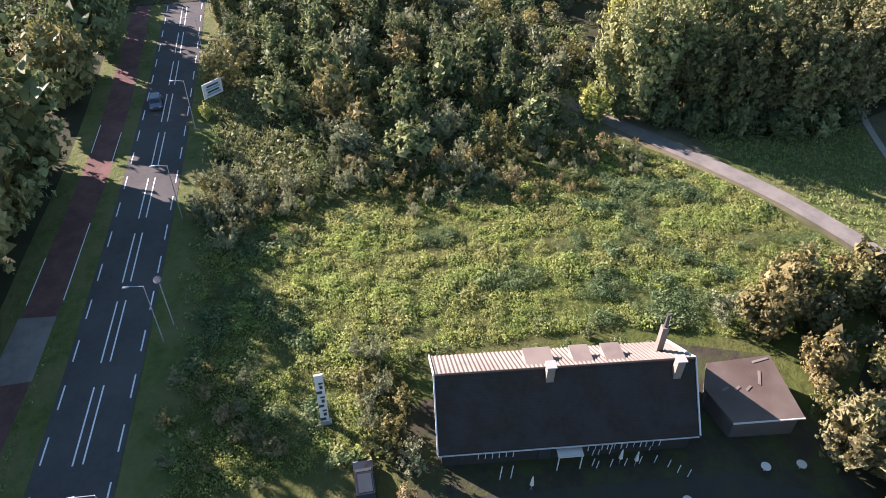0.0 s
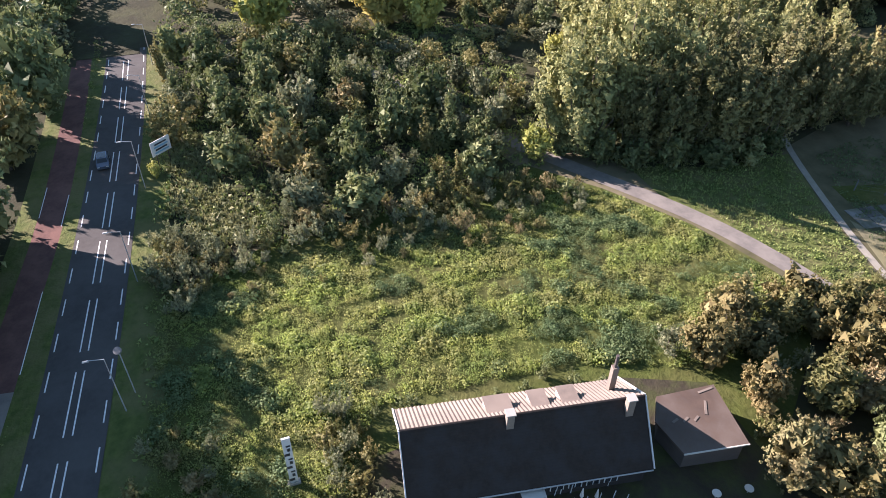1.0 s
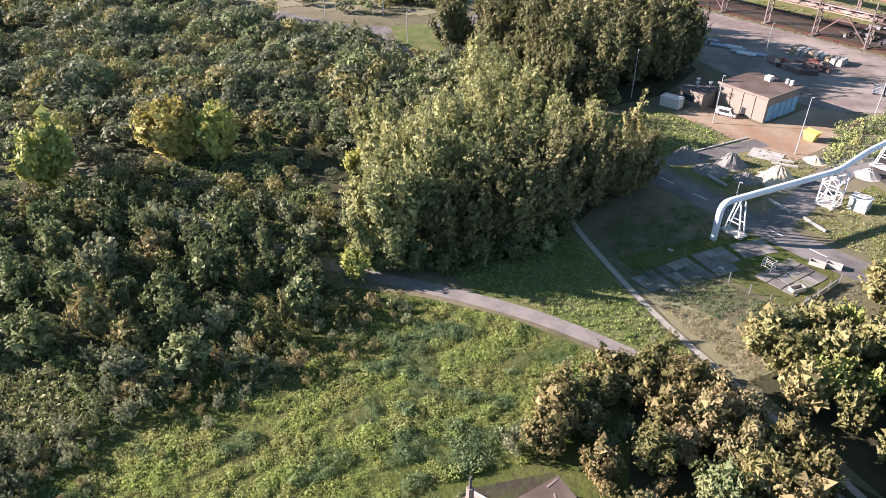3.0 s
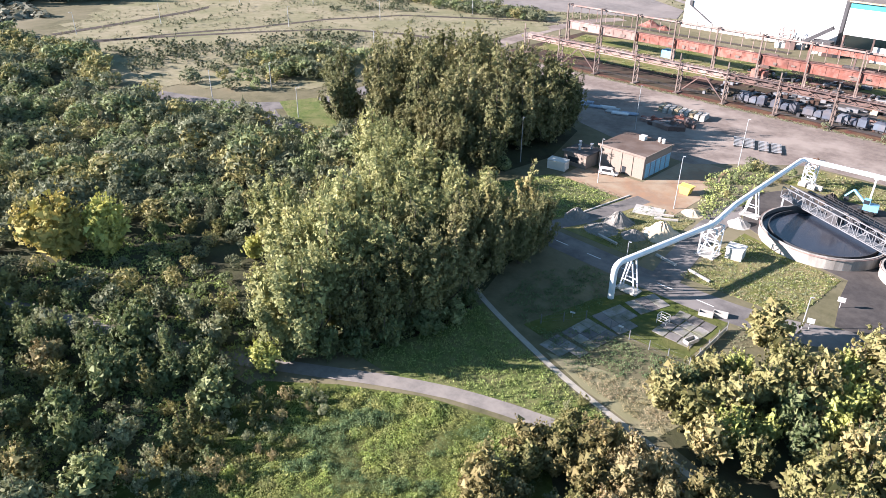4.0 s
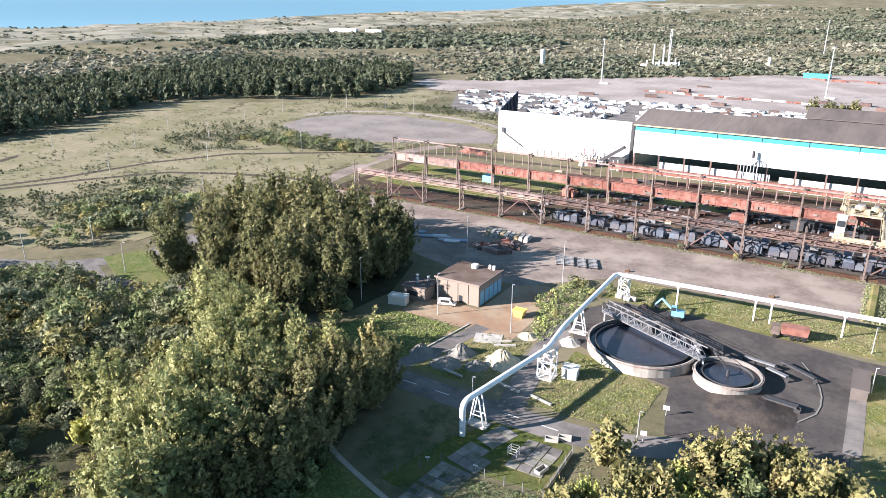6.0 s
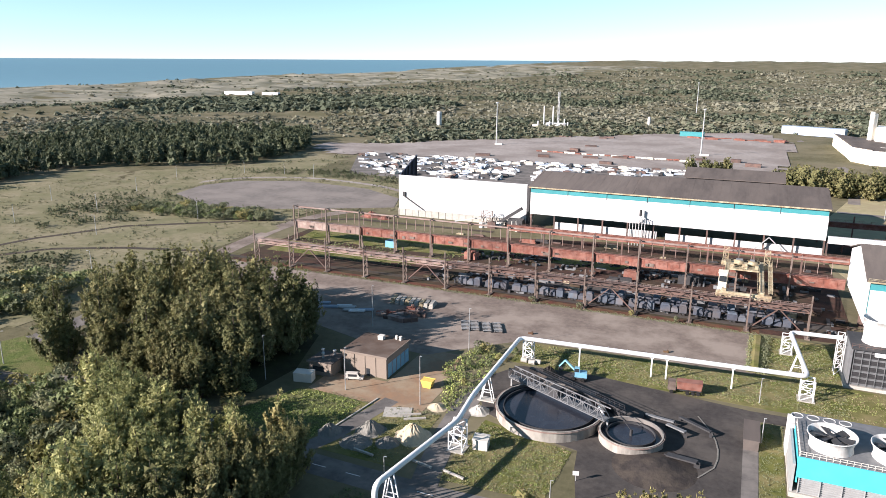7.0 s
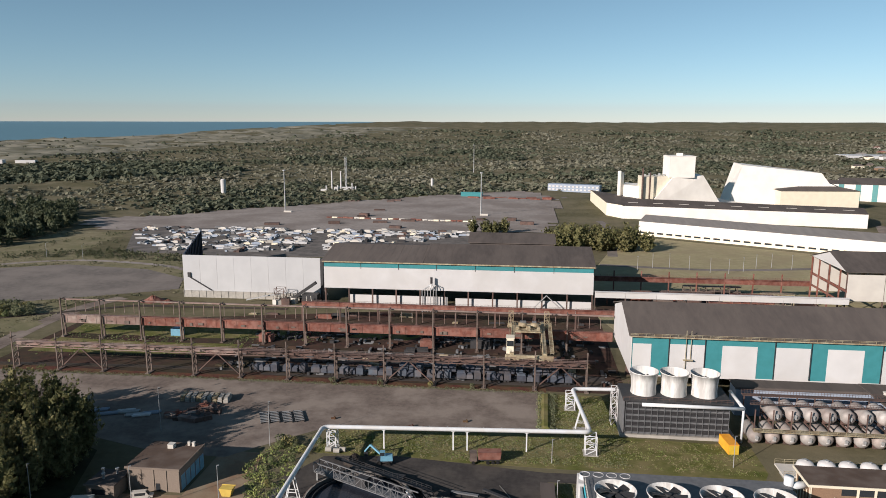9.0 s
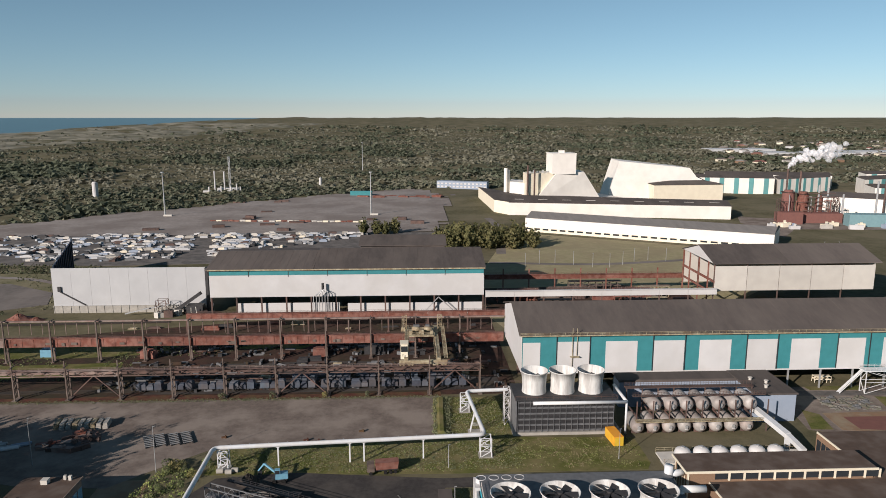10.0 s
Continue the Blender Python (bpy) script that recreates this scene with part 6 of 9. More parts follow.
for y in (161.2, 163.65):
    part("rim_bar", M().box(-78.3, -74.7, y, y + 0.15, 2.1, 2.3), STRAWYEL, sk)

# stored goods on the yard
for i in range(9):
    x, y = -117 + 1.9 * i, 221.5 + rnd.uniform(-0.4, 0.4)
    single("precast_element", M().rbox(x, y, 0.05, 1.5, 5.4, 1.0, 8).rbox(x, y, 1.05, 1.3, 4.6, 0.8, 8), CONCRETE if i % 3 else PALEYEL, "pale precast concrete element stacked on the yard", "concrete element", "precast elements")
for i in range(22):
    x, y = rnd.uniform(-114.5, -101), rnd.uniform(204, 215)
    m = M().rbox(x, y, 0.05, rnd.uniform(3, 8), rnd.uniform(1.0, 2.4), rnd.uniform(0.5, 1.5), rnd.uniform(-15, 40)).rbox(x + 0.4, y + 0.3, 0.05, 1.0, 1.6, rnd.uniform(0.8, 2.2), rnd.uniform(0, 60), 0.15)
    single("machine_scrap", m, rnd.choice((RUST, RUSTDARK, RUSTDARK, PALERUST, DARKSTEEL)), "pile of rusty machine scrap on the yard", "scrap pile", "scrap piles")
for i, (x, y) in enumerate(((-84, 208.5), (-81, 209.5), (-77, 210), (-73.5, 211))):
    f = thing("transport_frame", x, y, 0, "dark steel transport frame lying on the yard", "frame", "steel frames")
    part("side_rail", M().rbox(x - 1.2, y, 0.1, 0.3, 8.5, 0.5, 25).rbox(x + 1.2, y + 0.5, 0.1, 0.3, 8.5, 0.5, 25), DARKSTEEL, f)
    for k in range(7):
        part("cross_bar", M().rbox(x + (k - 3) * -0.5, y + 0.2 + (k - 3) * 1.15, 0.5, 2.8, 0.2, 0.2, 25), STEEL, f)
for i in range(12):
    x, y = -146 + 2.2 * i + rnd.uniform(-0.5, 0.5), 206 + rnd.uniform(-2, 3.5)
    single("steel_pipe", M().cyl((x - 2.5, y - 1, 0.5), (x + 2.5, y + 1, 0.5), 0.45, 8).cyl((x - 2.5, y - 0.1, 0.5), (x + 2.5, y + 1.9, 0.5), 0.45, 8), rnd.choice((SLATEBLUE, STEEL, PIPEW)), "pair of pale pipes lying in the trees' shade", "pipe bundle", "pipe bundles")
for x, y in ((-36.5, 208), (-33, 207.2), (-62, 211), (-20, 213.5)):
    single("red_buffer", M().rbox(x, y, 0.05, 1.7, 0.4, 0.5, 12).rbox(x + 0.4, y, 0.05, 0.4, 0.9, 0.8, 12, 0.08), DARKRED, "red-painted steel buffer on the yard", "buffer", "steel buffers")
setting("grass_bank", M().hexa([(2.5, 208.5, 0), (7.5, 208.5, 0), (8.5, 239, 0), (3, 239, 0), (4.4, 210.5, 1.3), (5.6, 210.5, 1.3), (6.4, 237, 1.3), (5, 237, 1.3)]), LAWN, "long grassy earth bank", "bank")
for i, (x, y) in enumerate(((-57.5, 189), (-55, 188.4), (-53.5, 189.4))):
    single("round_tank", M().cyl((x - 0.9, y, 0.7), (x + 0.9, y, 0.7), 0.7, 14), CONCRETE, "small pale drum lying by the pipe trestle", "drum", "drums by the trestle")

# fence and old apron things
fe = thing("mesh_fence", -42, 106, 0, "wire mesh fence with concrete posts", "fence")
FENCE = [(-66, 90), (-63.5, 93.5), (-61, 97), (-56, 97.5), (-52, 97.3), (-48, 97.2), (-44.5, 97.4), (-40.8, 97.9), (-40.9, 101.5), (-41, 105), (-41.1, 108.8), (-41.2, 112.5)]
for x, y in FENCE:
    part("post", M().beam((x, y, 0), (x, y, 2.0), 0.13), MIDGREY, fe)
for p, q in zip(FENCE, FENCE[1:]):
    for z in (0.4, 1.1, 1.8):
        part("wire", M().beam((*p, z), (*q, z), 0.012), MIDGREY, fe)
for i in range(4):
    part("board", M().beam((-40.8 - 0.1 * i, 98 + 3.6 * i, 0.55), (-40.9 - 0.1 * i, 101.4 + 3.6 * i, 0.55), 0.06, 1.0), GREYCLAD, fe, "weathered concrete fence board")
ap = thing("concrete_apron", -57, 96, 0, "cracked strip of worn concrete slabs in weeds", "pavement", kind="structure")
slabs = [M().rbox(0, 0, 0, 2.3, 2.3, 0.1, 0, 0.01).mesh("slab", c) for c in (OLDSLAB, OLDSLAB, OLDTAR)]
WAY = [Vector(p) for p in ((-58.6, 84.4), (-58.2, 90), (-57.4, 98), (-55.8, 106), (-53.0, 114.5))]
run = 0.0
for p, q in zip(WAY, WAY[1:]):
    d = (q - p).normalized()
    n = int((q - p).length / 2.4)
    for i in range(n):
        for k in (-1, 0, 1):
            if k == 1 and rnd.random() < 0.4:
                continue
            c = p + d * (2.4 * (i + 0.5)) + Vector((d.y, -d.x)) * 2.38 * k
            ob = new("slab", rnd.choice(slabs))
            ob.parent = ap
            ob.matrix_parent_inverse = Matrix.Translation(ap.location).inverted()
            ob.matrix_basis = pose(c.x, c.y, 0.012 + rnd.uniform(0, 0.03), rnd.uniform(-0.6, 0.6), rnd.uniform(-0.6, 0.6), math.degrees(math.atan2(d.y, d.x)) + rnd.uniform(-1.5, 1.5))
for i in range(4):
    for j in range(3):
        ob = new("slab", rnd.choice(slabs))
        ob.parent = ap
        ob.matrix_parent_inverse = Matrix.Translation(ap.location).inverted()
        ob.matrix_basis = pose(-49.4 + 2.5 * j + 0.1 * i, 103.6 + 2.5 * i, 0.03 + rnd.uniform(0, 0.05), rnd.uniform(-1.2, 1.2), rnd.uniform(-1.2, 1.2), rnd.uniform(-4, 4))
for x, y, a in ((-46.2, 114.2, 20), (-44.2, 116.0, 20), (-44.0, 104.4, 75)):
    tr = thing("trough", x, y, 0, "open grey concrete trough on the apron", "trough", "apron troughs")
    part("floor", M().rbox(x, y, 0.08, 2.6, 1.2, 0.1, a), OLDSLAB, tr)
    c, d = math.cos(radians(a)), math.sin(radians(a))
    for u, v, w, h in ((0, 0.55, 2.6, 0.14), (0, -0.55, 2.6, 0.14), (1.25, 0, 0.14, 0.96), (-1.25, 0, 0.14, 0.96)):
        part("side", M().rbox(x + u * c - v * d, y + u * d + v * c, 0.08, w, h, 0.75, a), CONCRETE, tr)
cg = thing("steel_cage", -50.5, 106.2, 0, "pale tubular steel cage on the apron", "cage")
for dx in (-0.9, 0.9):
    for dy in (-0.7, 0.7):
        part("post", M().beam((-50.5 + dx, 106.2 + dy, 0.05), (-50.5 + dx, 106.2 + dy, 1.9), 0.09), GREYCLAD, cg)
for z in (0.7, 1.3, 1.88):
    part("rail", M().beam((-51.4, 105.5, z), (-49.6, 105.5, z), 0.07).beam((-51.4, 106.9, z), (-49.6, 106.9, z), 0.07).beam((-51.4, 105.5, z), (-51.4, 106.9, z), 0.07).beam((-49.6, 105.5, z), (-49.6, 106.9, z), 0.07), GREYCLAD, cg)
for x, y, a in ((-63.2, 95.8, 30), (-54.5, 98.4, 10)):
    pl = thing("marker_plate", x, y, 0, "small white warning plate on the fence line", "sign", "fence plates")
    part("plate", M().rbox(x, y, 0.9, 0.9, 0.05, 0.35, a), WHITE, pl)
    part("post", M().beam((x, y + 0.06, 0), (x, y + 0.06, 1.2), 0.06), STEEL, pl)


# ---- lamp posts, masts, signs ----
def lamp_post(x, y, h, arm=0.0, ang=0.0, label="slim grey lamp post beside the road", group="lamp posts", r=0.09):
    t = thing("street_lamp", x, y, 0, label, "lamp post", group)
    part("pole", M().cyl((x, y, 0), (x, y, h), r, 8, r * 0.55), STEEL, t)
    c, s = math.cos(radians(ang)), math.sin(radians(ang))
    if arm:
        part("arm", M().beam((x, y, h - 0.05), (x + c * arm, y + s * arm, h + 0.25), 0.06), STEEL, t)
    part("lamp_head", M().rbox(x + c * (arm + 0.25), y + s * (arm + 0.25), h + 0.15, 0.65, 0.22, 0.12, ang, 0.15), STEEL, t)
    return t


for x, y in ((-32.5, -17.0), (-55.2, -15.5), (-76.5, -14.6), (-98.5, -13.7), (-121, -12.9), (-144, -12.5)):
    lamp_post(x, y, 8.2, 1.4, -88, "grey road lamp with a curved arm", "road lamps", 0.075)
for x, y, h in ((-96, 152, 12), (-74, 152.3, 13.4), (-75.4, 190.2, 13.5), (-119.6, 148.6, 12.9), (-65, 116, 7.5), (-32, 123, 6.5), (6, 189.2, 6.8), (6.5, 168, 6), (55.5, 192.5, 9), (-112, 196, 14)):
    lamp_post(x, y, h, 0.0, 20, "slim grey yard lamp post", "yard lamps", 0.13)
for x, y in ((-228, 137), (-233, 116), (-195, 126), (-372, 121), (-365, 160), (-396, 223), (-360, 250), (-345, 290), (-395, 300), (-372, 345), (-385, 395), (-360, 440), (-330, 450), (-300, 445), (-280, 300), (-300, 250), (-245, 200), (-318, 205)):
    lamp_post(x, y, 10, 0.8, rnd.uniform(0, 360), "grey lamp post in the meadow", "meadow lamps", 0.16)

sg = thing("pylon_sign", -41.2, 0.2, 0, "tall narrow white sign pylon with dark marks", "sign")
part("board", M().rbox(-41.2, 0.25, 0.3, 0.22, 0.8, 6.9, 2), WHITE, sg)
for i in range(9):
    part("marking", M().rbox(-41.07, 0.25 + (0.1 if i % 3 else -0.12), 0.7 + 0.66 * i, 0.04, (0.5, 0.28, 0.4)[i % 3], (0.34, 0.42, 0.2)[i % 3], 2), DARKSTEEL, sg, "dark bar of unreadable lettering")
part("foot", M().rbox(-41.2, 0.2, 0, 0.6, 1.3, 0.3, 2), CONCRETE, sg)
bd = thing("billboard", -104, -10.5, 0, "small white roadside billboard with dark print", "billboard")
part("board", M().rbox(-104, -10.6, 2.6, 0.15, 3.6, 2.4, 40), WHITE, bd)
for i in range(4):
    part("print_bar", M().rbox(-103.86 + 0.02, -10.5, 3.0 + 0.45 * i, 0.06, 2.6 - 0.4 * (i % 2), 0.22, 40), DARKSTEEL if i % 2 else BLUEP, bd)
for s in (-1.3, 1.3):
    part("leg", M().beam((-104 - 0.77 * s * 0.8, -10.6 + 0.64 * s, 0), (-104 - 0.77 * s * 0.8, -10.6 + 0.64 * s, 2.7), 0.14), BARK, bd)
rs = thing("round_sign", -57.5, -14.6, 0, "round grey road sign on a tall post", "sign")
part("post", M().beam((-57.5, -14.6, 0), (-57.5, -14.6, 6.8), 0.1), STEEL, rs)
part("disc", M().cyl((-57.5, -14.66, 6.7), (-57.4, -14.7, 6.9), 0.42, 18), MIDGREY, rs)
for x, y in ((-31, 123.5), (-29.6, 135)):
    n = thing("notice_board", x, y, 0, "white notice board on a post", "sign", "notice boards")
    part("board", M().rbox(x, y, 1.4, 1.3, 0.08, 1.0, 15), WHITE, n)
    part("post", M().beam((x, y + 0.1, 0), (x, y + 0.1, 2.3), 0.12), STEEL, n)


# ---- farmhouse ----
HC, HA = (-36.7, 21.9), -7.5
hm = pose(HC[0], HC[1], 0, 0, 0, HA)
fh = thing("farmhouse", 0, 0, 0, "long brick farmhouse, tiled slope coloured for shade, corrugated slope for sun", "house")
HL, NE, FE = 11.8, 4.6, -5.4
part("wall", M().box(-4.9, 4.0, -HL + 0.35, HL - 0.35, 0, 3.1).put([(-4.9, -HL + 0.35, 3.1), (4.0, -HL + 0.35, 3.1), (0, -HL + 0.35, 7.6), (-4.9, HL - 0.35, 3.1), (4.0, HL - 0.35, 3.1), (0, HL - 0.35, 7.6)], [(0, 1, 2), (5, 4, 3)]), SHADE_BOARDS, fh, "wall coloured dark for the eave's shade")
RZ, NZ, FZ = 8.0, 2.8, 4.3
# near slope's dark colour holds its shade; far slope keeps the sunlit tone
part("roof", M().put([(0, -HL, RZ), (NE, -HL, NZ), (NE, HL, NZ), (0, HL, RZ), (0, -HL, RZ - 0.25), (NE, -HL, NZ - 0.25), (NE, HL, NZ - 0.25), (0, HL, RZ - 0.25)], [(0, 1, 2, 3), (7, 6, 5, 4), (0, 4, 5, 1), (2, 6, 7, 3), (1, 5, 6, 2), (0, 3, 7, 4)]), SHADE_TILES, fh, "tiled roof slope in a colour dark with shade")
for i in range(24):
    x0, x1 = NE * i / 24, NE * (i + 1) / 24
    z0, z1 = RZ + (NZ - RZ) * i / 24, RZ + (NZ - RZ) * (i + 1) / 24
    part("tile_course", M().put([(x0, -HL + 0.05, z0 + 0.012), (x1, -HL + 0.05, z1 + 0.035), (x1, HL - 0.05, z1 + 0.035), (x0, HL - 0.05, z0 + 0.012), (x1, -HL + 0.05, z1 + 0.002), (x1, HL - 0.05, z1 + 0.002)], [(0, 1, 2, 3), (1, 4, 5, 2)]), SHADE_TILES, fh)
m = M()
nw = 118
vs = []
for i in range(nw + 1):
    y = -HL + 2 * HL * i / nw
    d = 0.09 if i % 2 else -0.02
    vs += [(0.05, y, RZ + d), (FE, y, FZ + d)]
m.put(vs, [(2 * i, 2 * i + 2, 2 * i + 3, 2 * i + 1) for i in range(nw)])
part("roof", m, ROOFLITE, fh, "corrugated sheet roof slope in its sunlit tone")
for y in (-HL - 0.06, HL + 0.06):
    for e, z in ((NE, NZ), (FE, FZ)):
        part("verge_board", M().beam((0, y, RZ + 0.03), (e, y, z + 0.03), 0.12, 0.3), WHITE, fh, "white verge board")
part("ridge_cap", M().cyl((0, -HL, RZ), (0, HL, RZ), 0.16, 8), SHADE_TILES, fh)
for y, w in ((-2.0, 2.4), (2.0, 1.6), (5.0, 1.6)):
    dm = part("dormer", M().put([(-1.5, y - w / 2, 6.6), (-3.3, y - w / 2, 5.4), (-3.3, y - w / 2, 6.75), (-1.5, y + w / 2, 6.6), (-3.3, y + w / 2, 5.4), (-3.3, y + w / 2, 6.75)], [(0, 1, 2), (3, 5, 4), (1, 4, 5, 2)]), WHITE, fh, "small white-cheeked dormer")
    part("dormer_roof", M().hexa([(-1.0, y - w / 2 - 0.1, 7.1), (-3.5, y - w / 2 - 0.1, 6.7), (-3.5, y + w / 2 + 0.1, 6.7), (-1.0, y + w / 2 + 0.1, 7.1), (-1.0, y - w / 2 - 0.1, 7.25), (-3.5, y - w / 2 - 0.1, 6.85), (-3.5, y + w / 2 + 0.1, 6.85), (-1.0, y + w / 2 + 0.1, 7.25)]), ROOFLITE, dm)
    part("dormer_window", M().box(-3.36, -3.3, y - w / 2 + 0.15, y + w / 2 - 0.15, 5.7, 6.6), GLASS, dm)
for x, y, z, h in ((0.5, -1.6, 7.0, 2.0), (0.8, 10.0, 6.6, 2.4)):
    ch = part("chimney", M().box(x - 0.35, x + 0.35, y - 0.35, y + 0.35, z, z + h), PINKBRICK, fh, "pale brick chimney")
    part("chimney_cap", M().box(x - 0.45, x + 0.45, y - 0.45, y + 0.45, z + h, z + h + 0.12), CONCRETE, ch)
ch = part("chimney", M().box(-3.1, -2.5, 9.4, 10.0, 5.4, 9.4), ROOFLITE, fh, "tall dark brick chimney")
part("chimney_pot", M().cyl((-2.8, 9.7, 9.4), (-2.8, 9.7, 11.0), 0.17, 8), ROOFDARK, ch)
for y in (-7.5, -5.6, 0.4, 2.6, 4.4, 6.2, 8.0):
    wd = part("window", M().box(4.0, 4.06, y - 0.6, y + 0.6, 0.9, 2.3), GLASS, fh)
    part("window_frame", M().box(4.02, 4.1, y - 0.68, y - 0.6, 0.85, 2.35).box(4.02, 4.1, y + 0.6, y + 0.68, 0.85, 2.35).box(4.02, 4.1, y - 0.6, y + 0.6, 2.3, 2.38).box(4.02, 4.1, y - 0.03, y + 0.03, 0.9, 2.3), WHITE, wd)
part("door", M().box(4.0, 4.07, -2.6, -1.5, 0.05, 2.1), DARKSTEEL, fh)
part("porch", M().box(4.1, 5.4, -1.2, 1.1, 2.1, 2.25).beam((5.3, -1.1, 0), (5.3, -1.1, 2.1), 0.1).beam((5.3, 1.0, 0), (5.3, 1.0, 2.1), 0.1), GREYCLAD, fh)
part("gutter", M().cyl((NE + 0.06, -HL, NZ - 0.15), (NE + 0.06, HL, NZ - 0.15), 0.08, 6), STEEL, fh)
fh.matrix_basis = hm

for x, y, h in ((-31.3, 23.4, 1.1), (-31.0, 23.7, 1.1), (-30.9, 25.0, 1.1), (-30.7, 26.3, 1.1), (-30.6, 27.7, 1.1), (-30.4, 29.1, 1.1), (-29.7, 30.1, 1.1), (-29.0, 30.7, 1.1), (-28.4, 31.4, 1.1),
                (-32.3, 23.8, 1.0), (-32.3, 24.4, 1.9), (-32.1, 25.4, 1.9), (-31.9, 28.3, 1.7), (-31.7, 29.2, 1.7), (-31.8, 14.8, 2.0), (-31.7, 15.8, 2.0)):
    tp = thing("terrace_post", x, y, 0, "slim white post on the dark terrace", "post", "terrace posts")
    part("post", M().beam((x, y, 0.03), (x - 0.05, y + 0.12, h), 0.07), WHITE, tp)
    part("foot", M().box(x - 0.12, x + 0.12, y - 0.12, y + 0.12, 0.04, 0.08), DARKSTEEL, tp)
for x, y, lab in ((-30.5, 27.2, "folded pale garden parasol"), (-31.0, 25.9, "folded pale garden parasol"), (-30.2, 17.2, "folded grey garden parasol")):
    pa = thing("parasol", x, y, 0, lab + " on the terrace", "parasol", "garden parasols")
    part("pole", M().cyl((x, y, 0.04), (x, y, 2.3), 0.03, 6), STEEL, pa)
    part("canopy", M().cyl((x, y, 1.0), (x, y, 2.25), 0.2, 8, 0.05), GREYCLAD, pa)
    part("foot", M().cyl((x, y, 0.04), (x, y, 0.12), 0.25, 10), DARKSTEEL, pa)
setting("garden", slab([(-41.5, 6), (-44, 36), (-40, 46), (-22, 46.5), (-19, 40), (-20, 6)], 0.035, 0.07), EARTH, "garden earth round the farmhouse, darkened for its shade", "garden")
setting("terrace", slab([(-31, 9), (-28, 36), (-22, 46), (-19, 40), (-21, 12)], 0.05, 0.08), SHADE_PAVING, "paved terrace before the farmhouse, darkened for the house's shade", "terrace")
fs = thing("flat_shed", -34, 41, 0, "low brown flat-roofed outbuilding beside the house", "shed")
part("wall", M().prism([(-37.8, 38.1), (-37.4, 44.2), (-30.5, 43.2), (-31.4, 37.1), (-35.2, 36.5)], 0, 2.6), ROOFDARK, fs, "dark boarded wall")
part("roof", M().prism([(-38.1, 37.8), (-37.7, 44.5), (-30.2, 43.5), (-31.1, 36.7), (-35.3, 36.0)], 2.6, 2.85), TARROOF, fs)
part("roof_edge", M().beam((-31.05, 36.65, 2.8), (-30.15, 43.5, 2.8), 0.12, 0.14), GREYCLAD, fs)
for i, (x, y, a) in enumerate(((-34.8, 38.0, 20), (-34.6, 39.1, 25), (-34.4, 40.2, 30), (-35.3, 41.9, 60), (-37.3, 43.2, 5))):
    part("roof_light", M().rbox(x, y, 2.85, 0.25, 0.8 if i < 3 else 1.8, 0.05, a), ROOFLITE, fs)
for x, y in ((-27.5, 38.5), (-27, 41.8), (-26.0, 30)):
    gt = thing("garden_table", x, y, 0, "small round white garden table", "table", "terrace tables")
    part("tabletop", M().cyl((x, y, 0.7), (x, y, 0.75), 0.45, 14), GREYCLAD, gt)
    part("leg", M().cyl((x, y, 0.04), (x, y, 0.7), 0.06, 8), STEEL, gt)


# ---- far works and landmarks ----
def mast(x, y, h, label):
    t = thing("light_mast", x, y, 0, label, "mast", "light masts")
    part("pole", M().cyl((x, y, ground_z(x, y)), (x, y, h), 0.75, 10, 0.35), STEEL, t)
    part("lamp_ring", M().cyl((x, y, h - 1.2), (x, y, h), 1.5, 12), STEEL, t)
    part("base_cabin", M().rbox(x + 3, y - 1, 0.1, 8, 2.5, 2.2), GREYCLAD, t)


mast(-246, 703, 44, "tall pale light mast on the open yard")
mast(-44.5, 703, 43.5, "tall pale light mast on the open yard")
mast(-90, 1250, 52, "tall pale light mast in the far scrub")


def shed(name, poly, z0, z1, zr, wallm, roofm, label, category="hall", group="far white halls"):
    """A hall on a four-cornered plan, ridged along its first side."""
    t = thing(name, *poly[0], 0, label, category, group)
    part("wall", M().prism(poly, z0, z1), wallm, t)
    a, b, c, d = [Vector((x, y, z1)) for x, y in poly]
    e, f = (a + d) / 2, (b + c) / 2
    e.z = f.z = zr
    lift = Vector((0, 0, 0.3))
    m = M().put([a + lift, b + lift, f + lift, e + lift, c + lift, d + lift, a, b, c, d], [(0, 1, 2, 3), (3, 2, 4, 5), (0, 6, 7, 1), (4, 8, 9, 5), (0, 3, 5, 9, 6), (1, 7, 8, 4, 2)])
    part("roof", m, roofm, t)
    return t


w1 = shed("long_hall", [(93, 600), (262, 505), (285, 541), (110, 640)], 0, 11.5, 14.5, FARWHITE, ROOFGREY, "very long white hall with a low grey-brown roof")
for i in range(26):
    p, q = Vector((93, 600, 0)).lerp(Vector((262, 505, 0)), (i + 0.15) / 26), Vector((93, 600, 0)).lerp(Vector((262, 505, 0)), (i + 0.8) / 26)
    part("window", M().beam((p.x - 0.4, p.y - 0.7, 2.8), (q.x - 0.4, q.y - 0.7, 2.8), 0.3, 1.3), GLASS, w1)
part("plinth", M().beam((92.8, 599.6, 1.9), (261.8, 504.6, 1.9), 0.15, 3.6), CREAM, w1)
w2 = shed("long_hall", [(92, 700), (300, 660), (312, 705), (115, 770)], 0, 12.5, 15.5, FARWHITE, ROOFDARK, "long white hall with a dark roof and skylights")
for i in range(9):
    p = Vector((100, 712, 14.4)).lerp(Vector((296, 672, 14.4)), i / 8.5)
    part("skylight", M().beam((p.x, p.y, 14.6), (p.x + 9, p.y - 1.8, 14.6), 1.6, 0.2), GREYCLAD, w2)
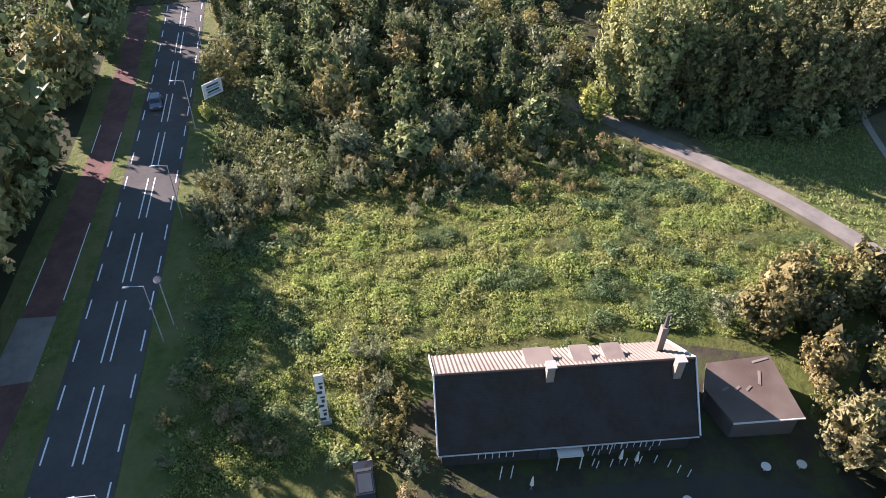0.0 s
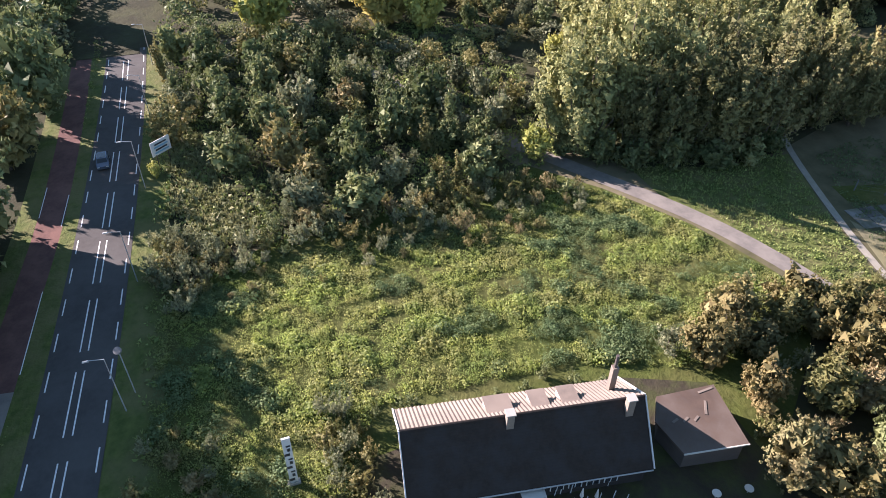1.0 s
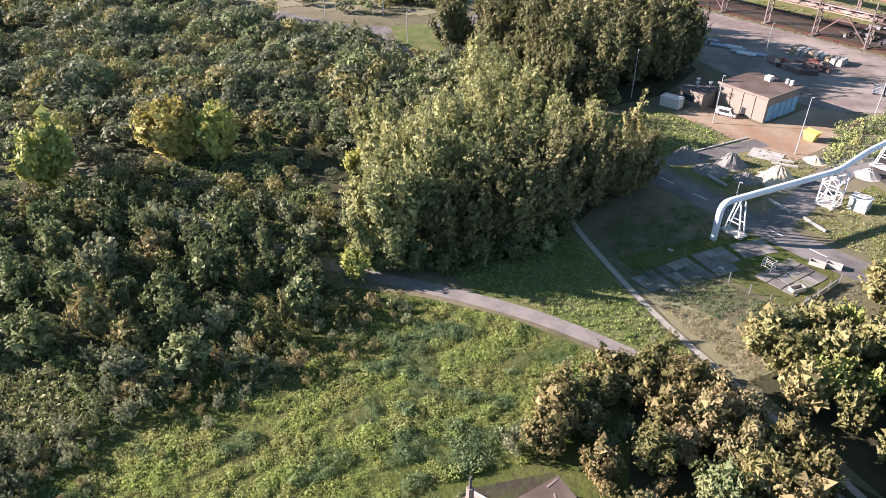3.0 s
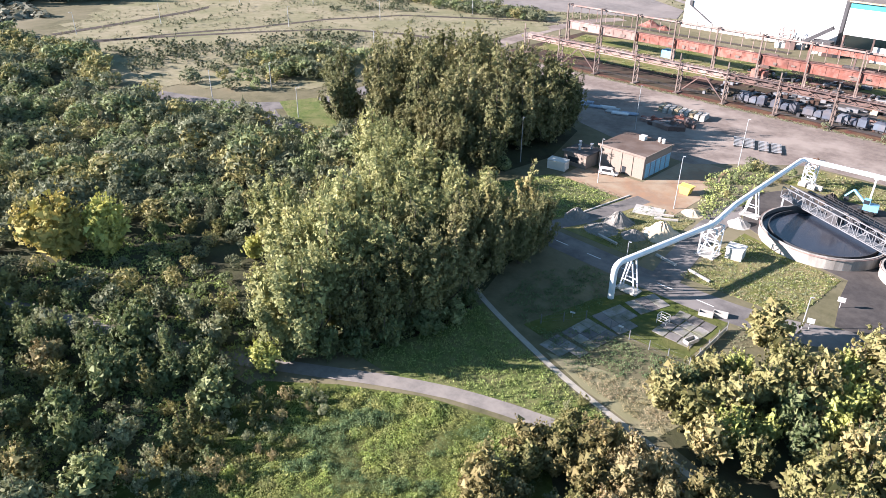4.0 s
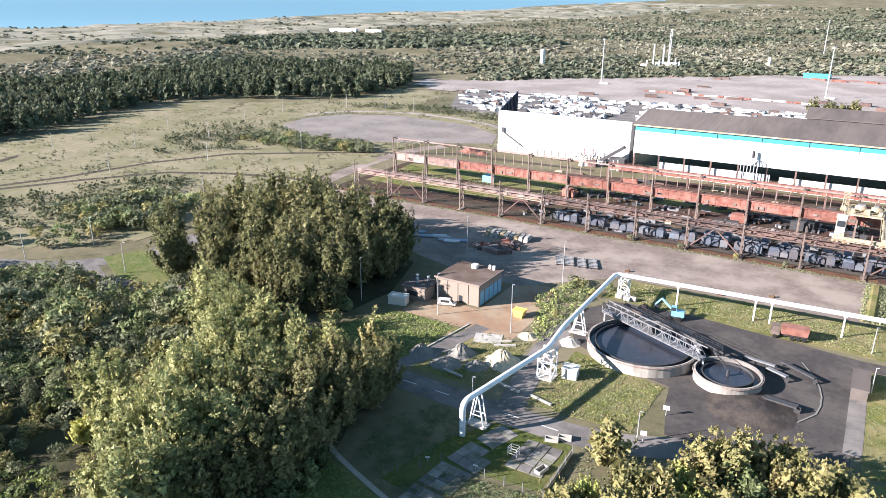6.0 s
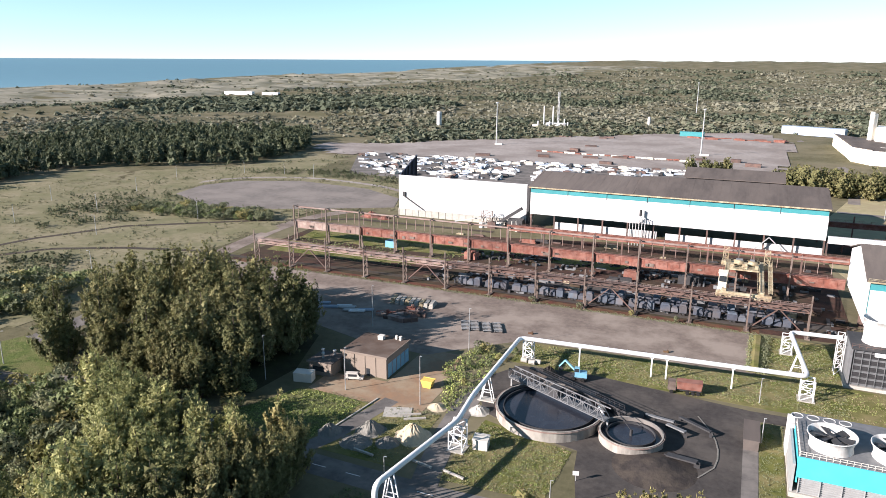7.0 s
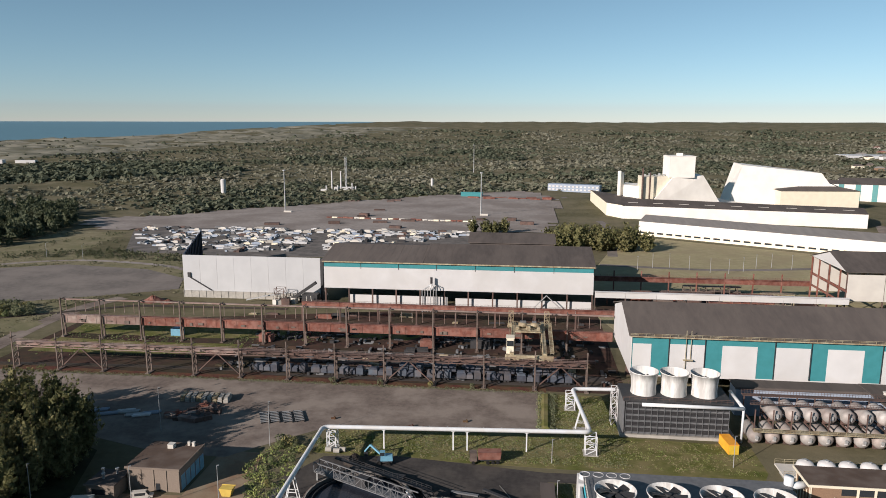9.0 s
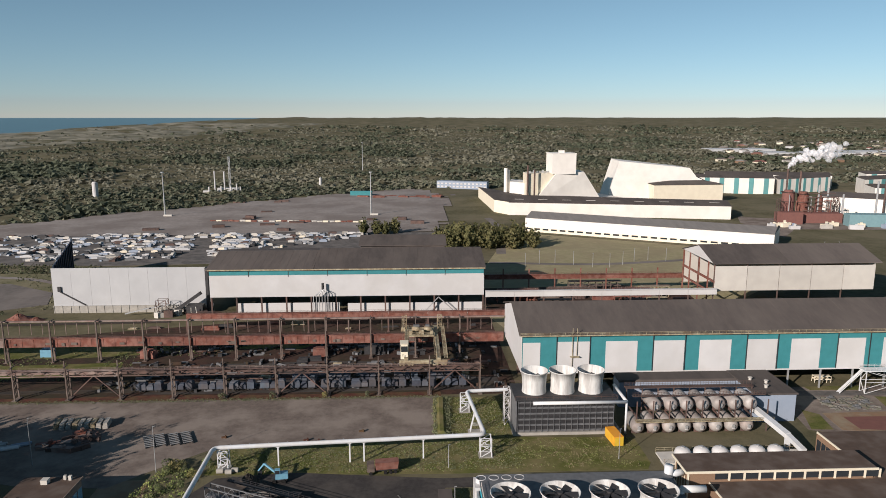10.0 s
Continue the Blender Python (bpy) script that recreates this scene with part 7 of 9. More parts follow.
shed("end_hall", [(80, 720), (93, 700), (117, 772), (76, 850)], 0, 13.0, 14.0, CREAM, ROOFDARK, "cream hall end with a dark flat roof")
tw = thing("white_tower", 160, 772, 0, "white tower block above the sloping white hall", "tower", "far white halls")
part("shaft", M().prism([(146, 755), (172, 757), (170, 782), (144, 780)], 36, 57.5), FARWHITE, tw)
part("roof", M().prism([(145.6, 754.6), (172.4, 756.6), (170.4, 782.4), (143.6, 780.4)], 57.5, 58.2), FARWHITE, tw)
part("sloping_hall", M().put([(120, 745, 0), (208, 768, 0), (208, 800, 0), (120, 800, 0), (150, 755, 36), (182, 762, 38), (182, 790, 38), (130, 788, 36)], [(0, 3, 2, 1), (4, 5, 6, 7), (0, 1, 5, 4), (1, 2, 6, 5), (2, 3, 7, 6), (3, 0, 4, 7)]), FARWHITE, tw)
part("cream_block", M().prism([(118, 752), (150, 758), (150, 778), (118, 776)], 0, 37), CREAM, tw)
for x, y, h in ((119, 750, 46), (126, 748, 42), (101, 790, 40), (104, 794, 38)):
    part("smokestack", M().cyl((x, y, 0), (x, y, h), 0.9 if x > 110 else 2.2, 10), RUSTDARK if x > 110 else FARWHITE, tw)
part("low_roof", M().put([(168, 742, 10), (236, 752, 6), (236, 796, 6), (168, 796, 18), (168, 742, 0), (236, 752, 0), (236, 796, 0), (168, 796, 0)], [(0, 1, 2, 3), (7, 6, 5, 4), (0, 4, 5, 1), (1, 5, 6, 2), (2, 6, 7, 3), (3, 7, 4, 0)]), FARWHITE, tw)
part("roof_hood", M().rbox(158, 768, 58.2, 6, 4, 2.5), FARWHITE, tw)
for i in range(5):
    part("roof_vent", M().rbox(123 + 5 * i, 763 + i, 37, 2.2, 2.2, 1.8 + i % 2), STEEL, tw)
part("low_hall", M().prism([(104, 780), (122, 760), (122, 800), (110, 812)], 0, 26), FARWHITE, tw)
tb = thing("white_chute_hall", 290, 825, 0, "tall white hall with one steep sloping side", "hall", "far white halls")
part("wall", M().put([(218, 800, 0), (345, 800, 0), (345, 850, 0), (225, 860, 0), (236, 815, 46), (318, 812, 38), (318, 848, 38), (236, 850, 47)], [(0, 3, 2, 1), (4, 5, 6, 7), (0, 1, 5, 4), (1, 2, 6, 5), (2, 3, 7, 6), (3, 0, 4, 7)]), FARWHITE, tb)
part("cream_hall", M().prism([(268, 785), (350, 792), (350, 812), (268, 808)], 0, 21), CREAM, tb)
part("cream_roof", M().put([(267, 784, 21), (351, 791, 21), (351, 813, 21), (267, 809, 21), (290, 797, 25), (330, 801, 25)], [(0, 1, 5, 4), (1, 2, 5), (2, 3, 4, 5), (3, 0, 4)]), ROOF, tb)
for i in range(4):
    part("window_band", M().beam((322 + 0, 812 - 0.5, 30 - 3 * i), (344, 811.5, 20 - 3 * i), 0.3, 0.8), GLASS, tb)
for i, (x0, y0, x1, y1, h) in enumerate(((330, 900, 450, 870, 20), (400, 960, 560, 930, 18), (455, 870, 540, 900, 19), (560, 860, 700, 900, 19), (520, 780, 640, 720, 17), (640, 980, 800, 960, 16))):
    t = shed("teal_hall", [(x0, y0), (x1, y1), (x1 + 14, y1 + 40), (x0 + 14, y0 + 40)], 0, h, h + 3, FARWHITE, ROOFDARK, "distant white hall with teal panels", "hall", "far teal halls")
    n = 7
    for k in range(n):
        a, b = Vector((x0, y0, 0)).lerp(Vector((x1, y1, 0)), (k + 0.3) / n), Vector((x0, y0, 0)).lerp(Vector((x1, y1, 0)), (k + 0.62) / n)
        part("teal_panel", M().beam((a.x, a.y - 0.3, h / 2), (b.x, b.y - 0.3, h / 2), 0.3, h), TEALPALE, t)
shed("long_hall", [(410, 700), (560, 600), (590, 640), (440, 745)], 0, 17, 20, FARWHITE, ROOF, "white hall near the red plant", "hall", "far white halls")
rp = thing("process_plant", 355, 645, 0, "red-brown process plant with towers and pipes", "process plant")
part("base_building", M().prism([(335, 636), (392, 632), (394, 646), (337, 650)], 0, 9), BRICKRED, rp, "brick-red base building")
part("front_wall", M().prism([(333, 628), (352, 627), (352, 636), (333, 637)], 0, 11), BRICKRED, rp)
for x, y, r, h, c in ((350, 652, 5.6, 27, BRICKRED), (366, 655, 5.2, 25, RUST), (379, 650, 3.2, 22, RUST), (388, 648, 2.2, 17, GREYCLAD)):
    part("vessel", M().cyl((x, y, 0), (x, y, h), r, 18).cyl((x, y, h), (x, y, h + 2), r * 0.7, 18), c, rp, smooth=False)
for x, y, h in ((352, 660, 48), (366, 662, 46), (377, 648, 34), (390, 655, 30), (396, 640, 26), (425, 625, 42), (432, 628, 40), (428, 640, 38)):
    part("chimney", M().cyl((x, y, 0), (x, y, h), 0.9, 8), RUSTDARK if h > 40 else STEEL, rp)
for i in range(5):
    part("gallery", M().box(362 + i, 392, 646, 647, 10 + 4 * i, 10.6 + 4 * i), RUSTDARK, rp)
for x, y, r, h in ((350, 652, 5.6, 27), (366, 655, 5.2, 25), (379, 650, 3.2, 22)):
    for k in (0.35, 0.68, 1.0):
        part("ring_platform", M().lathe(x, y, [(r + 0.1, h * k), (r + 1.3, h * k), (r + 1.3, h * k + 0.3), (r + 0.1, h * k + 0.3)], 16), RUSTDARK, rp)
for i in range(14):
    x, y, h = rnd.uniform(340, 396), rnd.uniform(640, 650), rnd.uniform(8, 24)
    part("riser_pipe", M().cyl((x, y, 0), (x, y, h), 0.45, 6).cyl((x, y, h), (x + rnd.uniform(-9, 9), y + 3, h + rnd.uniform(-2, 2)), 0.4, 6), rnd.choice((RUST, STEEL, BRICKRED, RUSTDARK)), rp)
for x, y in ((336, 640), (392, 644), (398, 656)):
    part("lattice_frame", lattice(M(), x, y, 0, 22, 4, 4, 0.35, 0.25, 5), RUSTDARK, rp)
for i in range(16):
    x, y = rnd.uniform(300, 420), rnd.uniform(596, 632)
    single("site_container", M().rbox(x, y, 0.06, rnd.uniform(5, 12), 3, rnd.uniform(2.5, 4), rnd.uniform(-12, 12)).rbox(x, y, 2.6, 1.5, 1.5, 2.2, 0), rnd.choice((GREYCLAD, SLATEBLUE, WHITE, RUSTDARK, CREAM)), "weathered steel container by the process plant", "container", "plant containers")
for i in range(22):
    x, y = 70 + 11 * i, 455 + 10 * math.sin(i) + 1.2 * i
    lp = thing("meadow_lamp", x, y, 0, "slim grey lamp post in the straw meadow", "lamp post", "meadow lamps")
    part("pole", M().cyl((x, y, 0), (x, y, 9), 0.16, 6, 0.1), STEEL, lp)
    part("lamp_head", M().rbox(x, y, 9, 0.9, 0.3, 0.16, 20), STEEL, lp)
part("blue_building", M().prism([(386, 612), (425, 606), (427, 618), (388, 624)], 0, 11), FADEBLUE, rp, "faded blue-green low building")
sm = M()
rr = random.Random(4)
for i in range(70):
    t = (i + rr.random()) / 70
    wide = 1.0 + 8.5 * t ** 0.9
    cx, cy, cz = 352 + 46 * t ** 1.25 + rr.gauss(0, 0.35) * wide, 660 + rr.gauss(0, 0.4) * wide, 48.5 + 19 * t ** 0.6 + rr.gauss(0, 0.42) * wide
    r = (0.9 + 3.6 * t ** 0.7 * (1.1 - 0.5 * t)) * rr.uniform(0.6, 1.15)
    vs, fs = [], []
    for a in range(7):
        for e in range(12):
            th, ph = math.pi * a / 6, 2 * math.pi * e / 12
            d = Vector((math.sin(th) * math.cos(ph), math.sin(th) * math.sin(ph), math.cos(th)))
            k = r * (1 + 0.45 * noise.noise(d * 1.7 + Vector((i, 0, 0))) + 0.2 * noise.noise(d * 4 + Vector((0, i, 0))))
            vs.append((cx + d.x * k, cy + d.y * k, cz + d.z * k))
    for a in range(6):
        for e in range(12):
            fs.append((a * 12 + e, a * 12 + 12 + e, a * 12 + 12 + (e + 1) % 12, a * 12 + (e + 1) % 12))
    sm.put(vs, fs)
single("steam_plume", sm, SMOKE, "white steam plume drifting from a chimney", "steam", kind="stuff", smooth=True)
gp = thing("gas_plant", -240, 905, 0, "small white plant with thin columns in the scrub", "process plant")
for i in range(7):
    x, y = -258 + 6.5 * i, 900 + 4 * (i % 3)
    part("column", M().cyl((x, y, 0), (x, y, (26 if i in (1, 3) else 10) + i % 2 * 3), 0.9, 8), WHITE, gp)
part("building", M().rbox(-238, 915, 0.05, 26, 8, 7, 5).rbox(-262, 905, 0.05, 9, 6, 5, 5), WHITE, gp)
part("lattice_mast", lattice(M(), -238, 925, 0, 46, 2, 2, 0.3, 0.2, 10), STEEL, gp)
single("white_silo", M().cyl((-376, 850, 0), (-376, 850, 20), 3.2, 14).lathe(-376, 850, [(3.2, 20), (2.2, 21.2), (0.01, 21.6)], 14), WHITE, "white silo standing in the scrub", "silo")
single("white_silo", M().cyl((-130, 985, 0), (-130, 985, 13), 1.8, 12).lathe(-130, 985, [(1.8, 13), (1.0, 13.8), (0.01, 14)], 12), WHITE, "small white silo standing in the scrub", "silo")
of = thing("office_block", 55, 955, 0, "long low grey office block with window bands", "building")
part("wall", M().prism([(30, 968), (96, 944), (100, 956), (34, 980)], 0, 10), SLATEBLUE, of)
for k in range(2):
    for i in range(13):
        p, q = Vector((30, 967.7, 0)).lerp(Vector((96, 943.7, 0)), (i + 0.2) / 13), Vector((30, 967.7, 0)).lerp(Vector((96, 943.7, 0)), (i + 0.75) / 13)
        part("window", M().beam((p.x, p.y - 0.1, 3 + 4 * k), (q.x, q.y - 0.1, 3 + 4 * k), 0.2, 2.0), WHITE, of)
db = thing("dune_building", -1115, 1365, ground_z(-1115, 1365), "low white building far off in the dunes", "building")
part("wall", M().rbox(-1115, 1365, ground_z(-1115, 1365) - 2, 70, 14, 10, 12).rbox(-1040, 1385, ground_z(-1040, 1385) - 2, 40, 12, 8, 12), WHITE, db)
single("green_shed", M().rbox(-66, 872, 0.2, 26, 9, 5.5, -4).rbox(-66, 872, 5.7, 27, 6, 1.0, -4), TEAL, "pale green shed at the edge of the yard", "shed")

# goods stored on the far ground
kinds = [(SCREEN, 9, 2, 1.3), (MIDGREY, 7, 2.2, 1.2), (DARKSTEEL, 6, 2.2, 1.4), (GREYCLAD, 5, 2.2, 1.4), (GREYCLAD, 7, 2.2, 1.8), (SLATEBLUE, 6, 2, 1.5), (CREAM, 5, 2, 1.2), (STEEL, 11, 2.2, 1.0), (MIDGREY, 5, 2, 1.5), (SCREEN, 11, 2.2, 1.2), (WHITE, 8, 2.0, 1.3), (DARKSTEEL, 8, 2.4, 1.8), (RUSTDARK, 7, 2.4, 1.6), (CONCRETE, 8, 2, 1.6)]
meshes = [M().rbox(0, 0, 0, w, d, h).rbox(0.4, 0, h, w * 0.6, d * 0.8, h * 0.3).rbox(-w * 0.3, d * 1.1, 0, w * 0.35, d * 0.6, h * 0.6, 15).mesh("wrapped_pallet", c) for c, w, d, h in kinds]
STORE = [(-338, 586), (-290, 490), (-215, 482), (-140, 498), (-75, 548), (-40, 585), (-50, 596), (-160, 600), (-240, 596)]
rest = {c: M() for c in (SCREEN, MIDGREY, SLATEBLUE)}
got = 0
while got < 620:
    x, y = rnd.uniform(-338, -40), rnd.uniform(482, 600)
    row = round(y / 7.5) * 7.5
    if not within(x, row, STORE) or noise.noise(Vector((x / 30, row / 30, 44))) < -0.28:
        continue
    got += 1
    if got > 300:
        w = rnd.uniform(2.5, 7)
        rnd.choice((rest[SCREEN], rest[MIDGREY], rest[SLATEBLUE])).rbox(x, row + rnd.uniform(-1.0, 1.0), 0.15, w, rnd.uniform(1.2, 2.2), rnd.uniform(0.6, 1.4), rnd.choice((0, 0, 90)) + rnd.uniform(-4, 4), 0.04)
        continue
    ob = tagged(new("wrapped_pallet", rnd.choice(meshes)), "wrapped pale pallet load in a row on the storage ground", "pallet load", "stored pallets")
    ob.matrix_world = pose(x, row + rnd.uniform(-1.0, 1.0), 0.15, 0, 0, rnd.choice((0, 0, 0, 0, 90)) + rnd.uniform(-3, 3))
for c, m in rest.items():
    tagged(new("stored_goods", m.mesh("stored_goods", c)), "pale packed goods between the pallet rows", "goods", kind="stuff")
for i in range(26):
    single("steel_slab", M().rbox(-190 + 9 * i * 0.62, 668 + i * -0.5 + rnd.uniform(-1.5, 1.5), 0.2, 5, 2, 1.2 + rnd.uniform(0, 0.8), -4).rbox(-190 + 9 * i * 0.62, 668 - i * 0.5, 0.2, 3, 3, 0.8, 30), rnd.choice((CREAM, GREYCLAD, RUST)), "pale steel slab lying on the far yard", "slab", "far slab stacks")
for i in range(30):
    x, y = (rnd.uniform(-75, 30), rnd.uniform(845, 872)) if i < 16 else (rnd.uniform(-250, 20), rnd.uniform(610, 820))
    single("steel_slab", M().rbox(x, y, 0.2, rnd.uniform(7, 14), 4, rnd.uniform(1.5, 3.5), rnd.uniform(-20, 20)).rbox(x + 2, y + 3, 0.2, 4, 3, 1.2, 20), RUST if i < 16 else RUSTDARK, "dark rusty slab pile on the far yard", "slab", "far slab stacks")
# town and greenhouses beyond the woods
for i in range(150):
    x, y = rnd.uniform(520, 1950), rnd.uniform(1350, 2500)
    if x < 0.42 * y:
        continue
    w, d, h = rnd.uniform(10, 26), rnd.uniform(9, 13), rnd.uniform(4, 7)
    z = ground_z(x, y)
    t = thing("far_house", x, y, z, "distant pale house among trees", "house", "far town houses")
    part("wall", M().rbox(x, y, z - 2, w, d, h + 2, rnd.uniform(-20, 20)), rnd.choice((WHITE, CREAM, PINKBRICK, GREYCLAD, BRICK)), t)
    part("roof", M().rbox(x, y, z + h, w * 1.02, d * 1.02, 3, 0, 0.5), rnd.choice((ROOF, ROOFGREY, ROOFDARK, BRICKRED)), t)
for x, y, w in ((980, 1720, 260), (1180, 1760, 220), (860, 1820, 160)):
    t = thing("greenhouse", x, y, ground_z(x, y), "very wide pale greenhouse far off", "greenhouse", "far greenhouses")
    for k in range(6):
        part("roof_span", M().rbox(x, y + 14 * k, ground_z(x, y) - 3, w, 12, 8, -4), SCREEN, t)


# ---- plants ----
def triangles(c, nrm, s, spiky=0.0):
    """Triangles at c; the spiky share is long and narrow and points up and outwards."""
    n = len(c)
    nrm = nrm / np.linalg.norm(nrm, axis=1, keepdims=True)
    shoot = (rng.random(n) < spiky)[:, None] & (s < np.median(s) * 1.6)[:, None]
    along = nrm * 0.7 + np.array([0, 0, 0.8]) + rng.normal(scale=0.45, size=(n, 3))
    a = np.where(shoot, np.cross(along, rng.normal(size=(n, 3))), np.cross(nrm, rng.normal(size=(n, 3))))
    a /= np.linalg.norm(a, axis=1, keepdims=True)
    b = np.where(shoot, along / np.linalg.norm(along, axis=1, keepdims=True), np.cross(nrm, a))
    s = s[:, None]
    a, b = np.where(shoot, a * 0.5, a), np.where(shoot, b * 1.7, b)
    return np.stack([c - a * s * 0.62 - b * s * 0.3, c + a * s * 0.62 - b * s * 0.3, c + b * s * 0.75], 1).reshape(-1, 3)


def faces_of(v):
    return np.arange(len(v)).reshape(-1, 3)


# limbs, spread of the crown by height, bare share of a limb, how far twigs go up and out, twig length and bough size by height
HABIT = {"poplar": (15, 0.31, 0.14, 0.5, 0.55, 0.05, 0.07), "broad": (15, 0.42, 0.22, 0.5, 0.6, 0.045, 0.15), "airy": (13, 0.44, 0.4, 0.4, 0.7, 0.06, 0.08),
         "slim": (5, 0.1, 0.06, 0.55, 0.6, 0.05, 0.06), "bush": (13, 0.62, 0.12, 0.7, 0.55, 0.13, 0.13), "shoots": (16, 0.52, 0.1, 1.2, 0.35, 0.2, 0.06)}
SPIKY = {"poplar": 0.3, "broad": 0.16, "airy": 0.3, "slim": 0.3, "bush": 0.22, "shoots": 0.6}
NAMES = {"poplar": "poplar_tree", "broad": "tree", "airy": "tree", "slim": "slim_tree", "bush": "bush", "shoots": "bush"}


def limbs_of(kind, H, rg):
    """Curved limbs: foot, middle and tip of each, in a lopsided crown."""
    count, wide = HABIT[kind][:2]
    a = rg.uniform(0, 6.28) + np.arange(count) * 2.4 + rg.normal(scale=0.3, size=count)
    lop = 1 + 0.25 * np.sin(a + rg.uniform(0, 6.28)) + 0.18 * np.sin(2 * a + rg.uniform(0, 6.28))
    q = np.sqrt((np.arange(count) + 0.3) / count) * rg.uniform(0.8, 1.08, count)
    r = q * wide * H * lop
    drop = 0.5 if kind == "poplar" else 0.58
    top = H * (1.0 - drop * np.minimum(q, 1) ** 1.9) * rg.uniform(0.8, 1.02, count)
    way = np.stack([np.cos(a), np.sin(a)], 1)
    foot = np.concatenate([way * (0.18 if "bush" in (kind, NAMES[kind]) else 0.02) * r[:, None], np.zeros((count, 1))], 1)
    bend = 0.75 if kind == "poplar" else 0.55
    mid = np.concatenate([way * (bend * r)[:, None], (0.45 * top)[:, None]], 1) + rg.normal(scale=0.02 * H, size=(count, 3))
    tip = np.concatenate([way * r[:, None], top[:, None]], 1)
    return foot, mid, tip


def sprays(kind, H, n, size, seed):
    """Leaves in feathery twigs along the limbs, one triangle each, and the limbs."""
    rg = np.random.default_rng(seed)
    bare, up, out, length, fat = HABIT[kind][2:]
    foot, mid, tip = limbs_of(kind, H, rg)
    per = 13
    tw = max(4, n // per)
    w = np.linalg.norm(tip - foot, axis=1) * (0.5 + np.linalg.norm(tip[:, :2], axis=1) / (HABIT[kind][1] * H))
    li = rg.choice(len(foot), tw, p=w / w.sum())
    t = (bare + (1 - bare) * rg.random(tw) ** 0.75)[:, None]
    p = foot[li] * (1 - t) ** 2 + 2 * mid[li] * t * (1 - t) + tip[li] * t * t
    bough = rg.normal(size=(tw, 3)) + np.array([0, 0, 0.25])
    bough /= np.linalg.norm(bough, axis=1, keepdims=True)
    p = p + bough * (fat * H * rg.uniform(0.45, 1.0, tw) * (1.3 - 0.55 * t[:, 0]) * rg.uniform(0.8, 1.25, len(foot))[li])[:, None]
    axis = p * np.array([1, 1, 0])
    axis /= np.linalg.norm(axis, axis=1, keepdims=True) + 0.15 * H
    d = out * (0.5 * axis + bough) + np.array([0, 0, up]) + rg.normal(scale=0.3, size=(tw, 3))
    d /= np.linalg.norm(d, axis=1, keepdims=True)
    ln = length * H * rg.uniform(0.55, 1.45, tw) * (1.25 - 0.5 * t[:, 0])
    k = np.repeat(np.arange(tw), per)
    u = rg.uniform(0.05, 1.0, len(k))
    loose = rg.normal(size=(len(k), 3)) * (0.24 * ln[k] * (1.15 - 0.75 * u))[:, None]
    c = p[k] + d[k] * (ln[k] * u)[:, None] + loose
    s = size * rg.uniform(0.6, 1.4, len(k))
    nrm = 1.05 * axis[k] + 0.6 * bough[k] + np.array([0, 0, 0.3]) + rg.normal(scale=0.26, size=(len(k), 3))
    heart = max(9, n // (6 if H > 4 else 9))
    li = rg.choice(len(foot), heart, p=w / w.sum())
    t = rg.uniform(0.15, 0.95, heart)[:, None]
    off = rg.normal(size=(heart, 3))
    off *= (fat * H * rg.uniform(0.0, 0.6, heart) / np.linalg.norm(off, axis=1))[:, None]
    hc = (foot[li] * (1 - t) ** 2 + 2 * mid[li] * t * (1 - t) + tip[li] * t * t) * np.array([0.9, 0.9, 0.94]) + off * np.array([1, 1, 0.6])
    c, s = np.concatenate([c, hc]), np.concatenate([s, rg.uniform(0.5, 0.95, heart) * fat * H])
    nrm = np.concatenate([nrm, rg.normal(size=(heart, 3))])
    v = triangles(c, nrm, s, SPIKY[kind])
    v[:, 2] = np.maximum(v[:, 2], 0.05)
    return v, list(zip(foot, mid, tip))


def trunk(H, limbs, r):
    m = M().cyl((0, 0, -0.2), (0.1 * r, 0, H * 0.42), r, 7, r * 0.6, False).cyl((0.1 * r, 0, H * 0.42), (0, 0.1, H * 0.86), r * 0.6, 5, r * 0.15, False)
    for f, q, e in limbs:
        m.cyl(f * 0.3 + q * 0.15, q, r * 0.38, 4, r * 0.24, False).cyl(q, e * 0.96 + q * 0.04, r * 0.24, 4, 0.02, False)
    return m


def proto(kind, H, n, size, material, label, category, seed):
    v, limbs = sprays(kind, H, n, size, seed)
    t = thing("willow_tree" if material is L_WILLOW and kind == "broad" else NAMES[kind], 0, 0, -50, label, category)
    t.location = (0, 0, 0)
    shrub = NAMES[kind] == "bush"
    part("foliage" if shrub else "crown", np_mesh("crown", v, faces_of(v), material), material, t)
    if shrub:
        st = M()
        for f, q, e in limbs[::2]:
            st.cyl(f * 0.5, q, 0.05, 4, 0.03, False).cyl(q, e * 0.9 + q * 0.1, 0.03, 3, 0.01, False)
        part("woody_base", st, BARK, t)
    else:
        part("trunk", trunk(H, limbs, H * 0.014 + 0.05), BARK, t)
    return t


P = {}
P["poplar"] = [proto("poplar", 17, 8400, 0.268, L_POPLAR, "tall poplar with yellowing olive leaves in the grove", "tree", s) for s in (1, 2, 3, 19)]
P["grove"] = [proto("poplar", 17, 8200, 0.28, L_GROVE, "tall dark green poplar, its dark leaf also standing for shade", "tree", s) for s in (21, 22, 23, 25)]
P["farpoplar"] = [proto("broad", 13, 2600, 0.5, L_GROVE, "tall olive tree in a far row", "tree", s) for s in (24, 26)]
